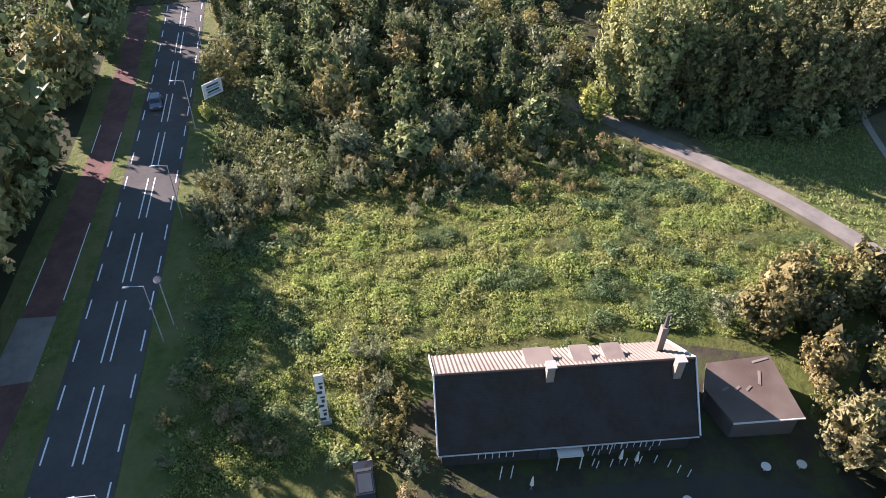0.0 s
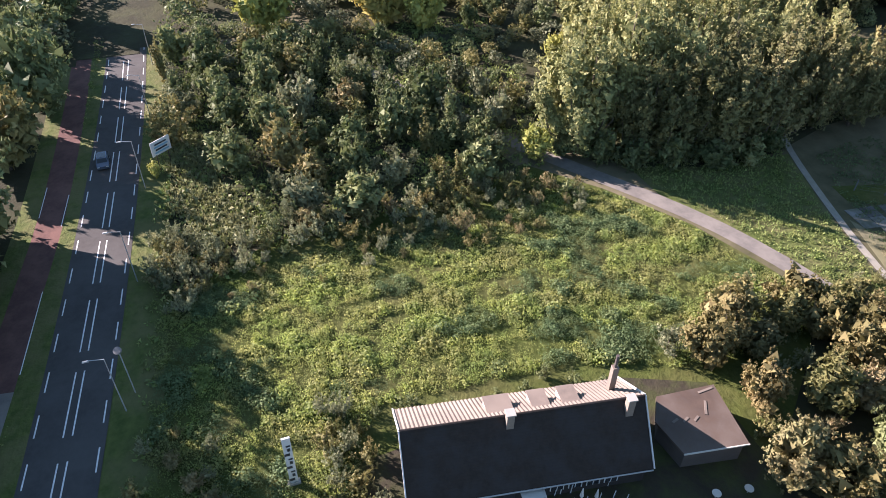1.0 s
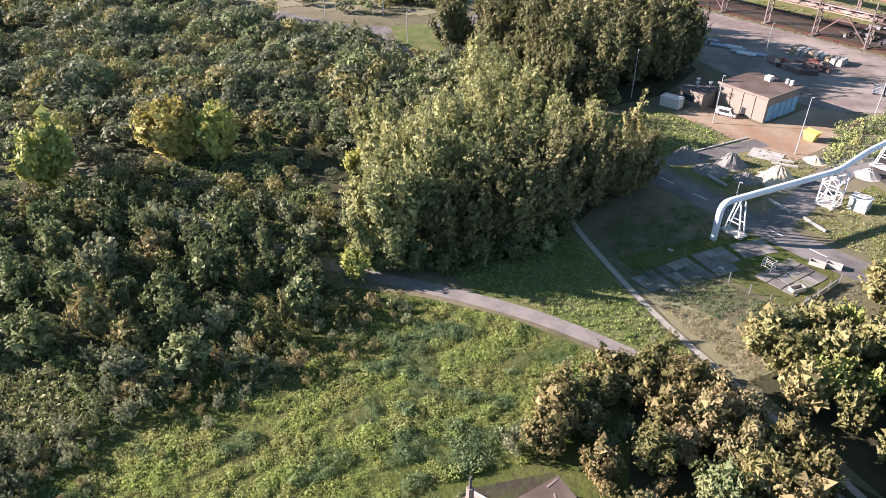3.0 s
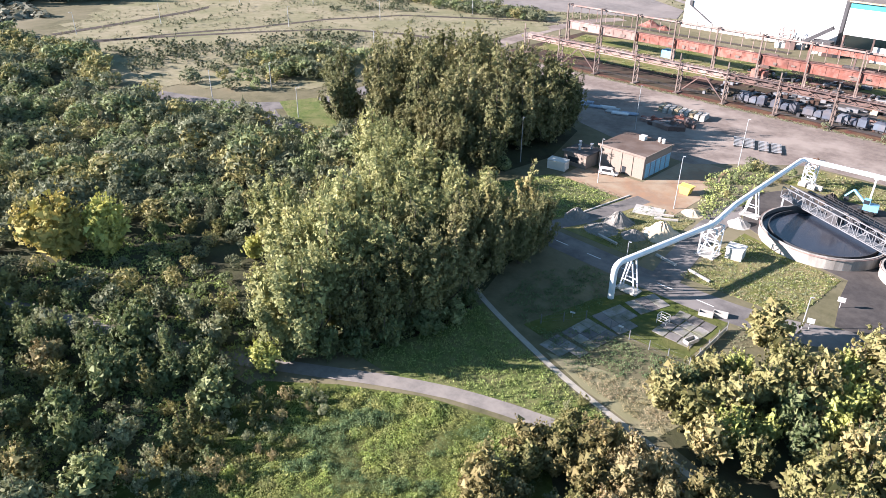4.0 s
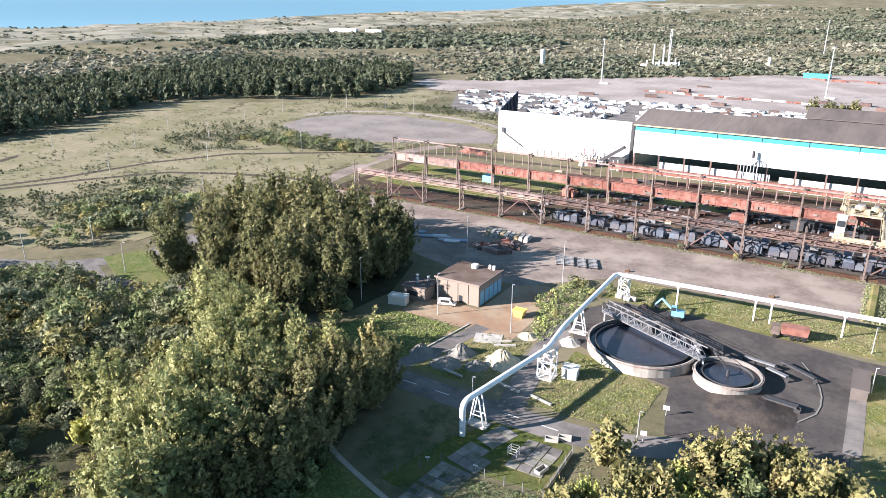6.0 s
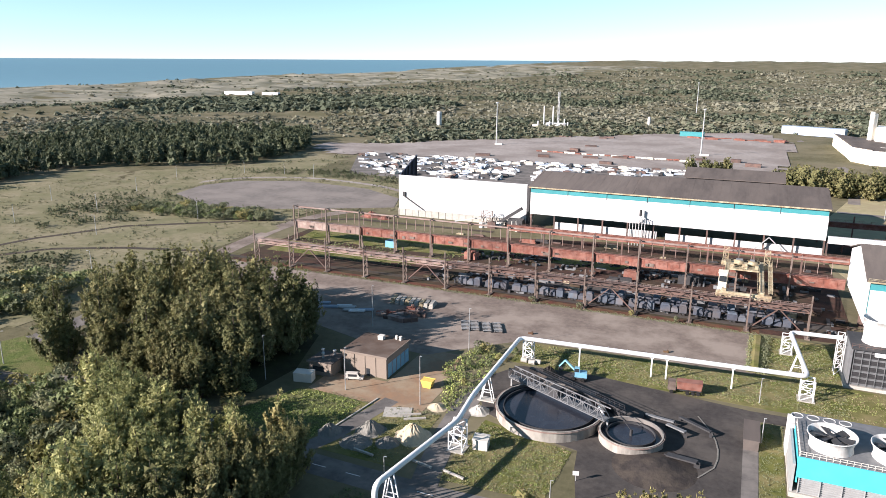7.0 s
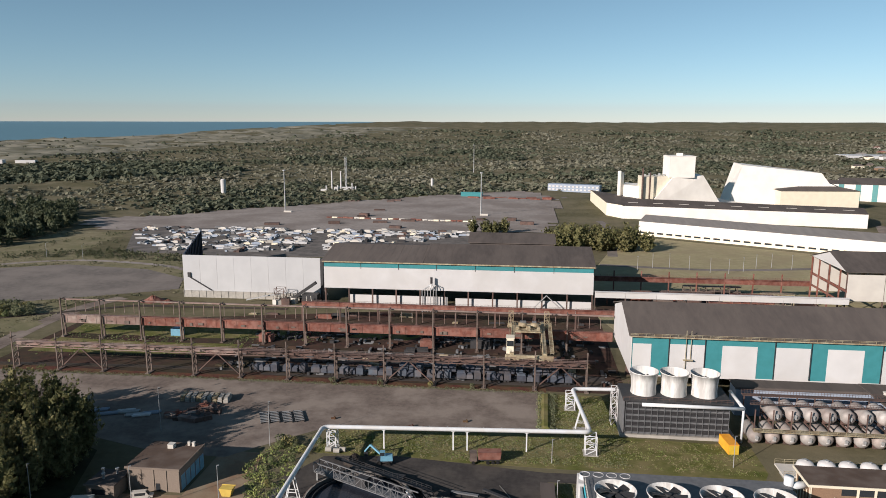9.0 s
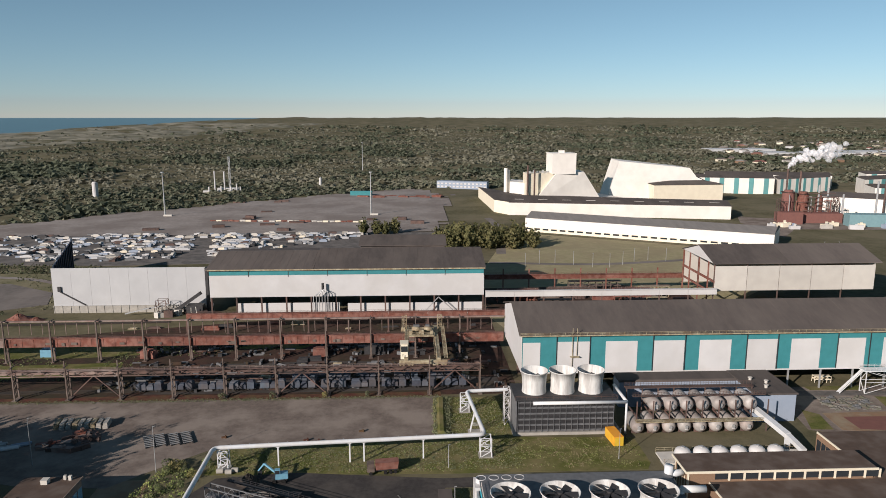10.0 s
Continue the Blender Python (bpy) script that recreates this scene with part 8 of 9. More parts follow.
P["broad"] = [proto("broad", 8, 2600, 0.24, mt, lb, "tree", s) for s, mt, lb in ((4, L_GREEN, "dark green round-headed tree in the scrub"), (5, L_OLIVE, "olive-green bushy tree in the scrub"), (6, L_WILLOW, "grey-green willow in the scrub"), (7, L_GREEN, "green broad-leaved tree in the scrub"), (61, L_WILLOW, "grey-green willow in the scrub"), (62, L_OLIVE, "olive-green bushy tree in the scrub"), (63, L_GREEN, "dark green round-headed tree in the scrub"))]
P["gold"] = [proto("broad", 9, 4000, 0.28, L_YELLOW, "round tree with yellow-green autumn leaves", "tree", 8), proto("broad", 8, 3600, 0.27, L_YELLOW, "bushy tree turning yellow", "tree", 9)]
P["roadside"] = [proto("airy", 12, 3600, 0.27, L_OLIVE, "open-crowned olive-green tree leaning over the road", "tree", 71)]
P["biggold"] = [proto("broad", 15, 6000, 0.31, mt, lb, "tree", s) for s, mt, lb in ((41, L_YELLOW, "large round tree with lime-yellow autumn leaves"), (42, L_YELLOW, "large round tree with lime-yellow autumn leaves"), (43, L_GOLD, "large round tree with golden autumn leaves"))]
P["near"] = [proto("broad", 8, 6600, 0.165, mt, lb, "tree", s) for s, mt, lb in ((51, L_OLIVE, "olive-green bushy tree beside the farmhouse"), (52, L_TANNED, "bushy tree with tan-olive leaves beside the farmhouse"), (53, L_RUST, "tree with rusty olive autumn leaves by the farmhouse"), (54, L_TANNED, "round tan-yellow tree beside the farmhouse"), (55, L_GREEN, "green bushy tree beside the farmhouse"))]
P["tall"] = [proto("broad", 16, 3200, 0.48, mt, "tall broad-leaved tree in the roadside wood", "tree", s) for s, mt in ((31, L_GREEN), (32, L_OLIVE), (33, L_GREEN))]
P["rust"] = [proto("broad", 7, 3200, 0.24, L_RUST, "bushy tree with rusty brown autumn leaves", "tree", 10)]
P["bush"] = [proto(kd, 3.4, 820, 0.185, mt, lb, "bush", s) for s, kd, mt, lb in ((11, "bush", L_OLIVE, "olive-green bush in rough grass"), (12, "bush", L_GREEN, "dark green bush in rough grass"), (13, "shoots", L_WILLOW, "pale grey-green bush in rough grass"), (14, "shoots", L_RUST, "brownish autumn bush in rough grass"), (16, "bush", L_WEED, "bright green bush on the works verge"), (64, "shoots", L_WILLOW, "pale grey-green willow bush with upright shoots"), (65, "shoots", L_OLIVE, "olive bush with upright shoots"))]
P["slim"] = [proto("slim", 9, 2200, 0.23, mt, lb, "tree", s) for s, mt, lb in ((15, L_OLIVE, "slender ivy-clad tree at the field's edge"), (17, L_GREEN, "slender dark green tree in the scrub"), (18, L_WILLOW, "slender grey-green tree in the scrub"))]
PLAN = []


def plant(kind, x, y, k=1.0, which=None):
    PLAN.append((kind, rnd.randrange(len(P[kind])) if which is None else which, x, y, k))


def near_line(x, y, pts, d):
    q = Vector((x, y))
    for a, b in zip(pts, pts[1:]):
        a, b = Vector(a[:2]), Vector(b[:2])
        t = max(0, min(1, (q - a).dot(b - a) / (b - a).length_squared))
        if (a + (b - a) * t - q).length < d:
            return True
    return False


WAYS = [([(-84, 52), (-74, 58.7), (-64, 64.4), (-55, 68), (-48, 70.2)], 3.0),  ([(-150, 18), (-128, 28), (-112, 35.5), (-100, 41.8), (-84, 52)], 2.0),
        ([(-92, 95), (-79, 88.6), (-62, 82.8), (-50, 79.6), (-39, 77.6), (-30, 76), (-14, 72.5), (6, 66)], 2.2),
        ([(x, road_y(x)) for x in ROADX], 6.5), ([q[:2] for q in BIKE], 3.6),
        ([(-150, 128), (-120, 122), (-95, 119), (-70, 118), (-43, 118.5), (-26, 124), (-8, 136), (0, 146)], 6.0),
        ([(-262, 100), (-232, 112), (-216, 122), (-205, 140), (-205, 165), (-214, 200), (-216, 226)], 7.0),
        ([(-214, 124), (-195, 118), (-172, 124), (-150, 128)], 6.0)]
KEEP = [[(-222, 241), (5, 241), (5, 208), (-62, 205), (-72, 196), (-86, 182), (-110, 184), (-130, 190), (-165, 206), (-222, 219)],
        [(-113, 146), (-60, 122), (4, 130), (4, 190), (-88, 190), (-113, 166)], [(-47, 8), (-28, 8), (-16, 46), (-39, 46)],
        [(-68, 86), (-58, 115), (-41, 115), (-41, 98), (-58, 95)]]


def free(x, y):
    return not any(near_line(x, y, w, d) for w, d in WAYS) and not any(within(x, y, p) for p in KEEP)


def scatter(poly, gap, choose, tries=4000):
    """Plants in a polygon, no two nearer than the gap."""
    xs, ys = [p[0] for p in poly], [p[1] for p in poly]
    got = []
    for _ in range(tries):
        x, y = rnd.uniform(min(xs), max(xs)), rnd.uniform(min(ys), max(ys))
        if not within(x, y, poly) or not free(x, y) or any((x - a) ** 2 + (y - b) ** 2 < gap * gap for a, b in got):
            continue
        kind, k, w = choose(x, y)
        if kind:
            plant(kind, x, y, k, w)
        got.append((x, y))


HOLLOW = [(-140, 38), (-143, 55), (-132, 68), (-114, 62), (-110, 50), (-122, 42)]


def edge_scrub(x, y):
    """Low bushes and shoots that thin out towards the field."""
    n = noise.noise(Vector((x / 7, y / 7, 12)))
    near = max(0.0, min(1.0, (-68 - x) / 11)) * (1.0 if y < 32 else 0.65)
    if n + 0.9 * near < 0.12:
        return None, 0, None
    return "bush", (0.35 + 0.65 * near) * rnd.uniform(0.8, 1.25) * (1 + 0.4 * n), rnd.choice((2, 5, 5, 6, 0, 1, 3))


def west_wood(x, y):
    u = rnd.random()
    n = noise.noise(Vector((x / 17, y / 17, 6)))
    if within(x, y, HOLLOW):
        return "bush", rnd.uniform(0.6, 1.0), 1
    if u < 0.3 - 0.4 * n:
        return "bush", rnd.uniform(0.9, 1.6), rnd.choice((0, 1, 2, 6))
    if u < 0.95:
        return "broad", rnd.uniform(0.5, 0.95) + 0.5 * max(0, n), rnd.choice((0, 3, 6, 2, 1, 5))
    return "gold", rnd.uniform(0.6, 0.9), None


def scrub(x, y):
    u = rnd.random()
    n = noise.noise(Vector((x / 14, y / 14, 2)))
    if u < 0.2:
        return "slim", rnd.uniform(0.7, 1.1), None
    if u < 0.9:
        return "broad", rnd.uniform(0.75, 1.2) + 0.35 * max(0, n), None
    return "rust", rnd.uniform(0.8, 1.1), None


# poplar groves
# east-edge trees take the darker leaf to stand for the shade there
for x, y, k in ((-92.5, 52.5, 1.12), (-88, 54.5, 1.0), (-84, 97, 0.9), (-83, 104, 0.95), (-84, 111, 0.9), (-99, 60, 1.1), (-91.5, 62.5, 1.16), (-97, 67, 1.1), (-89, 71, 1.1), (-94, 74, 0.95), (-104, 63, 1.0), (-106, 72, 1.02), (-100, 82, 1.0), (-91, 82, 0.9), (-110, 80, 1.05),
                (-96, 91, 0.98), (-105, 91, 1.02), (-114, 90, 1.05), (-89, 92, 0.85), (-92, 101, 0.9), (-100, 101, 0.98), (-110, 101, 1.0), (-88, 105.5, 0.88), (-97, 109, 0.95), (-106, 110, 0.95), (-118, 70, 1.0), (-120, 100, 1.0), (-118, 110, 0.9)):
    plant("grove" if x > -94 and y > 72 else "poplar", x, y, (0.92 if x > -112 and y > 94 else 1.2) * k)
plant("slim", -92, 104, 2.1, 0)
plant("slim", -88, 112.5, 2.15, 0)
# darker leaf again, for trees shaded by those to the west
for x, y, k in ((-84, 63.5, 0.9), (-82.5, 70, 1.0), (-81.5, 77, 1.02), (-83, 85, 1.0)):
    plant("grove", x, y, k)
for x, y, k in ((-88.5, 50.8, 0.7), (-84.5, 56.5, 0.9), (-81.5, 60.5, 0.9), (-79.5, 66, 0.9), (-78, 72.5, 0.85), (-77.5, 79, 0.8), (-79.5, 84.5, 0.7)):
    plant("broad", x, y, k, 0)
for x, y, k in ((-136, 136, 1.0), (-127, 146, 1.0), (-126, 156, 1.0), (-123.5, 165.5, 1.05), (-127, 174, 1.05), (-132, 154, 1.15), (-138, 146, 1.1), (-146, 150, 1.15), (-140, 162, 1.2), (-130, 166, 1.15), (-128, 177, 1.1), (-138, 174, 1.2), (-150, 163, 1.2), (-148, 175, 1.22), (-140, 186, 1.15),
                (-152, 188, 1.15), (-160, 172, 1.2), (-162, 184, 1.2), (-172, 180, 1.2), (-172, 192, 1.15), (-158, 148, 1.1), (-168, 160, 1.15), (-178, 168, 1.15), (-184, 182, 1.1), (-170, 140, 1.05), (-180, 148, 1.1), (-190, 160, 1.1), (-176, 131, 0.95), (-186, 138, 1.0), (-192, 172, 1.1), (-150, 138, 0.95), (-162, 134, 0.95)):
    plant("grove", x, y, k * 1.22)

# single trees that stand out
plant("gold", -89, 46.3, 0.85, 0)
plant("slim", -81.5, 28.5, 1.0, 0)
plant("slim", -84, 31.5, 0.85, 0)
plant("roadside", -110, -9.5, 0.9, 0)
plant("biggold", -153, 13, 1.15, 0)
plant("biggold", -151, 37, 1.12, 2)
plant("biggold", -146, 45, 1.0, 1)
plant("rust", -31.0, 6.2, 0.38)
plant("broad", -35.0, 113.0, 1.3, 1)
plant("near", -19, 62, 1.15, 3)
plant("near", -14, 58, 1.1, 3)
plant("near", -33.5, 66, 1.1, 2)
plant("rust", -20, 96, 0.95)

SINGLES = len(PLAN)
# scrub between the road and the path, and the verges
scatter([(-82, -12.5), (-84, 0), (-82, 12), (-82, 28), (-84, 42), (-104, 38), (-128, 24), (-150, 14), (-150, -11), (-110, -10)], 6.6, scrub)
scatter([(-69, -12.5), (-68, 0), (-69, 10), (-71, 20), (-69.5, 28), (-70, 38), (-72, 47), (-78, 51), (-84, 42), (-82, 28), (-82, 12), (-84, 0), (-82, -12.5)], 2.3, edge_scrub)
scatter([(-82, -10), (-84, 0), (-82, 12), (-82, 28), (-84, 42), (-104, 38), (-128, 24), (-140, 14), (-140, -10)], 3.6, lambda x, y: ("bush", rnd.uniform(0.55, 1.05), rnd.choice((1, 1, 2, 5, 6))))
scatter([(-90, 48), (-112, 37), (-150, 20), (-200, 20), (-215, 110), (-176, 118), (-130, 120), (-122, 66), (-100, 52)], 4.2, west_wood)
scatter([(-76, -13), (-84, -12), (-84, -6), (-76, -4), (-68, -9)], 2.4, lambda x, y: ("bush", rnd.uniform(0.8, 1.1), 2))
scatter([(-52, -14), (-40, -15), (-34, -8), (-38, -3), (-50, -8)], 3.6, lambda x, y: ("bush", rnd.uniform(0.4, 0.7), rnd.choice((2, 2, 0))))
scatter([(-36, -16), (-24, -18), (-24, 0), (-34, -2)], 4.0, lambda x, y: ("bush", rnd.uniform(0.45, 0.75), rnd.choice((2, 0, 3))))
scatter([(-50, 4), (-46, 8.3), (-34, 7.6), (-36, 4)], 2.0, lambda x, y: ("bush", rnd.uniform(0.6, 1.0), rnd.choice((0, 2))))
scatter([(-48, 8), (-45, 9), (-43, 36), (-46, 36)], 3.0, lambda x, y: ("bush", rnd.uniform(0.35, 0.6), 1))
scatter([(-91, 43), (-104, 36.5), (-128, 24), (-146, 16), (-146, 11), (-126, 17), (-104, 29.5), (-89, 38)], 3.4, lambda x, y: ("broad", rnd.uniform(0.6, 0.95), rnd.choice((0, 3, 6, 4))))
# wood beyond the cycle path
scatter([(-20, -39), (-20, -64), (-175, -62), (-175, -31), (-100, -32.5), (-60, -36)], 10.0, lambda x, y: (None, 0, None) if x < -96 and rnd.random() < 0.55 else ("tall", rnd.uniform(0.75, 1.05), None) if rnd.random() < 0.6 else ("broad", rnd.uniform(0.9, 1.4), rnd.choice((1, 2))))
for i in range(16):
    x = -34 - 6.4 * i + rnd.uniform(-1.2, 1.2)
    y = -41.2 + 0.11 * (-34 - x) + rnd.uniform(-2.5, 0.5)
    if x > -96 or i % 3 == 0:
        plant("tall", x, y, rnd.uniform(1.18, 1.34) if -96 < x < -62 else rnd.uniform(0.95, 1.15))
# undergrowth at the grove's foot
scatter([(-93, 55), (-80, 65), (-79, 82), (-86, 96), (-84, 108), (-100, 112), (-100, 60)], 3.0, lambda x, y: ("bush", rnd.uniform(0.8, 1.3), 1))
# bushes and trees east of the house
scatter([(-46, 44), (-39, 47), (-27, 46.5), (-14, 47), (4, 52), (4, 60), (-18, 66), (-36, 68), (-46, 66), (-49, 56)], 4.0, lambda x, y: ("near", rnd.uniform(0.75, 1.1), None) if rnd.random() < 0.75 else ("bush", rnd.uniform(0.9, 1.4), rnd.choice((0, 2, 3))))
for x, y, k in ((-43.5, 66.5, 0.9), (-39.5, 69, 1.0), (-35, 70.5, 0.9), (-30.5, 69.5, 1.05), (-25, 70, 1.0), (-20, 68.5, 1.0), (-45.5, 70.8, 0.6)):
    plant("near", x, y, k)
# tree belt south of the works
scatter([(-40, 83), (-30, 80), (6, 74), (24, 80), (26, 118), (2, 122), (-12, 116), (-26, 108), (-36, 98)], 4.6, lambda x, y: ("broad", rnd.uniform(0.95, 1.35), rnd.choice((1, 5, 1, 3))) if rnd.random() < 0.85 else (("gold", rnd.uniform(0.7, 1.0), None) if rnd.random() < 0.75 else ("rust", 0.8, None)))
for x, y, k in ((-17, 116.5, 1.55), (-12, 120.5, 1.6), (-7, 124, 1.3), (-20, 113, 1.3), (-28, 103, 1.3), (2, 124, 1.2)):
    plant("broad", x, y, k, 1)
scatter([(-49, 74), (-35, 72.5), (-20, 71.5), (-20, 73), (-38, 76), (-49, 77.5)], 2.2, lambda x, y: ("bush", rnd.uniform(0.4, 0.8), None))

# bushes on the works
for x, y, k in ((-68, 168, 0.6), (-71, 179, 0.7), (-66, 182, 0.6), (-64, 187, 0.6), (-62, 193, 0.7)):
    plant("bush", x, y, k, 4)
scatter([(-77, 176), (-70, 158), (-65.5, 152), (-63, 168), (-66, 190), (-73, 194)], 2.0, lambda x, y: ("bush", rnd.uniform(0.4, 0.8), rnd.choice((4, 4, 1))))
for x, y in ((-118, 140), (-117, 132), (-96, 126)):
    plant("broad", x, y, rnd.uniform(0.5, 0.7))
for x, y in ((-71, 242), (-53, 241.5), (-35, 242), (-20, 241)):
    plant("bush", x, y, 0.65, 0)
scatter([(-260, 118), (-232, 122), (-225, 160), (-232, 200), (-262, 190), (-282, 150)], 9.0, lambda x, y: ("bush", rnd.uniform(0.9, 1.6), rnd.choice((0, 1, 2))))
scatter([(-262, 150), (-242, 142), (-226, 160), (-238, 188), (-264, 180)], 4.5, lambda x, y: ("bush", rnd.uniform(1.3, 2.0), rnd.choice((2, 5, 5, 0))))
scatter([(-335, 298), (-318, 320), (-250, 326), (-238, 312), (-270, 300)], 4.0, lambda x, y: ("bush", rnd.uniform(0.9, 1.4), rnd.choice((0, 1))))


for x, y, k in ((16, 528, 1.5), (22, 518, 1.6), (30, 525, 1.65), (38, 520, 1.6), (46, 526, 1.65), (54, 520, 1.55), (62, 525, 1.6), (70, 520, 1.5), (78, 526, 1.4), (86, 522, 1.3), (26, 535, 1.6), (42, 536, 1.6), (58, 536, 1.6), (74, 535, 1.5), (33, 545, 1.5), (52, 545, 1.5), (66, 545, 1.45), (-44, 588, 1.1), (-34, 590, 1.2), (-26, 588, 1.15), (-18, 592, 1.1)):
    plant("farpoplar", x, y, k)


def beside_gold(x, y):
    """Close to one of the large golden trees, or on its sunny side."""
    for kind, i, gx, gy, k in PLAN[:SINGLES]:
        if kind == "biggold":
            along, across = (x - gx) * SUN_DIR[0] + (y - gy) * SUN_DIR[1], (x - gx) * SUN_DIR[1] - (y - gy) * SUN_DIR[0]
            if math.hypot(x - gx, y - gy) < 8.5 or (0 < along < 24 and abs(across) < 6):
                return True
    return False


# clearing of tall straw-coloured grass beside the road
STRAW = [(-96, -10.5), (-112, -9.5), (-113, -3.5), (-97, -3.0), (-86, 2.0), (-80, 1.0), (-81, -6)]
PLAN[:] = [p for j, p in enumerate(PLAN) if j < SINGLES or not (within(p[2], p[3], STRAW) or (p[0] != "bush" and beside_gold(p[2], p[3])))]
for x, y, k in ((-41, -7.5, 0.4), (-38.6, -4.4, 0.42), (-43.5, -9.2, 0.36), (-46.5, -11, 0.38)):
    PLAN.append(("rust", 0, x, y, k))
for n, (x, y, k) in enumerate(((-140, 116, 1.0), (-130, 114, 1.0), (-124, 115, 0.95), (-148, 119, 0.95), (-134, 107, 1.0), (-126, 105, 1.0), (-112, 114, 0.85), (-102, 114, 0.72), (-93, 111, 0.62), (-89, 114, 0.6))):
    PLAN.append(("poplar" if n < 8 else "grove", n % 3, x, y, k))
for n, (x, y, k) in enumerate(((-128, 133, 0.9), (-142, 134, 1.0), (-135, 130.5, 0.8), (-121, 137, 0.8), (-150, 131.5, 0.8))):
    PLAN.append(("grove", n % 3, x, y, k))
PLAN.append(("gold", 1, -101.5, -12.0, 0.4))


def grow():
    """The plants nearest the walk as things; the rest goes into the thicket."""
    used, count, rest = set(), {}, []
    first = ("poplar", "grove", "farpoplar", "tall", "biggold", "near", "roadside")
    for j, (kind, i, x, y, k) in sorted(enumerate(PLAN), key=lambda p: (p[1][0] not in first and p[0] > SINGLES, math.hypot(p[1][2] + 30, p[1][3] - 25))):
        sort = kind if kind in first + ("slim",) else ("bush" if kind == "bush" else "willow" if kind == "broad" and i in (2, 4) else "tree")
        count[sort] = count.get(sort, 0) + 1
        if count[sort] > LIMIT.get(sort, 300):
            rest.append((kind, x, y, k))
            continue
        m = pose(x, y, ground_z(x, y), 0, 0, rnd.uniform(0, 360)) @ Matrix.Diagonal((k * rnd.uniform(0.85, 1.2), k * rnd.uniform(0.85, 1.2), k * rnd.uniform(0.88, 1.12), 1))
        if kind == "grove":
            m = m @ Matrix.Diagonal((1.06, 1.06, 1.1, 1))
        ob = P[kind][i]
        if (kind, i) in used:
            ob = copy_thing(ob, m)
        used.add((kind, i))
        ob.matrix_basis = m
    return rest


LIMIT = {"tree": 175, "willow": 60, "bush": 300}
REST = grow()
# ---- growth past counting: weeds, grass tufts, thicket, far woods ----
def stuff(name, v, material, label, category):
    return tagged(new(name, np_mesh(name, v, faces_of(v), material)), label, category, kind="stuff")


def clumps(pts, n, size, spreadr, height, spiky=0.0, up=0.0):
    """n leaf clumps about every point (x, y, z, k)."""
    pts = np.array(pts, dtype=float)
    q = np.repeat(pts, n, 0)
    N = len(q)
    k = q[:, 3]
    d = rng.normal(size=(N, 3))
    d[:, 2] = np.abs(d[:, 2])
    d /= np.linalg.norm(d, axis=1, keepdims=True)
    c = q[:, :3] + d * (k * rng.uniform(0.55, 1.0, N))[:, None] * np.array([spreadr, spreadr, height])
    return triangles(c, d + np.array([0, 0, up]) + rng.normal(scale=0.4, size=(N, 3)), size * k * rng.uniform(0.6, 1.3, N), spiky)


def sown(pts, protos):
    """Copies of leaf sprays, turned and scaled, at every point (x, y, z, height)."""
    out = []
    for i, pr in enumerate(protos):
        p = np.array(pts[i::len(protos)], dtype=float)
        a = rng.uniform(0, 6.28, len(p))
        c, s = np.cos(a)[:, None], np.sin(a)[:, None]
        k = p[:, 3:4] * rng.uniform(1.0, 1.6, (len(p), 1))
        v = np.stack([(pr[None, :, 0] * c - pr[None, :, 1] * s) * k, (pr[None, :, 0] * s + pr[None, :, 1] * c) * k, pr[None, :, 2] * p[:, 3:4]], -1) + p[:, None, :3]
        out.append(v.reshape(-1, 3))
    return np.concatenate(out)


def dome(n, size, seed, lobes=6):
    """A low tree of height 1: leaves over several rounded lobes."""
    rg = np.random.default_rng(seed)
    a = rg.uniform(0, 6.28, lobes)
    r = rg.uniform(0.1, 0.34, lobes)
    at = np.stack([np.cos(a) * r, np.sin(a) * r, rg.uniform(0.3, 0.66, lobes)], 1)
    rad = rg.uniform(0.2, 0.32, lobes)
    d = rg.normal(size=(n * 2, 3)) + np.array([0, 0, 0.3])
    d /= np.linalg.norm(d, axis=1, keepdims=True)
    li = rg.integers(0, lobes, n * 2)
    c = at[li] + d * (rad[li] * rg.uniform(0.86, 1.1, n * 2))[:, None] * np.array([1, 1, 1.15])
    deep = (np.linalg.norm((c[:, None, :] - at[None]) / rad[None, :, None], axis=2) < 0.82).any(1)
    keep = np.flatnonzero(~deep)[:n]
    return np.maximum(triangles(c[keep], d[keep] + rg.normal(scale=0.25, size=(len(keep), 3)), size * rg.uniform(0.6, 1.4, len(keep)), 0.35), [-9, -9, 0.02])


LOWTREE = [dome(350, 0.084, 300 + i) for i in range(6)]
FARTREE = [dome(190, 0.12, 310 + i, 5) for i in range(5)]

FIELDP = [(-70, -12), (-75, 2), (-76, 12), (-78, 28), (-80, 44), (-78, 52), (-66, 60), (-56, 64), (-48, 66.5), (-42, 60), (-43, 44), (-47, 34), (-48, 10), (-36, 4), (-36, -14)]


def strewn(poly, n, hold=None):
    xs, ys = [p[0] for p in poly], [p[1] for p in poly]
    out = []
    for _ in range(n):
        x, y = rnd.uniform(min(xs), max(xs)), rnd.uniform(min(ys), max(ys))
        if within(x, y, poly) and (hold is None or hold(x, y)):
            out.append((x, y))
    return out


weeds, brambles = [], []
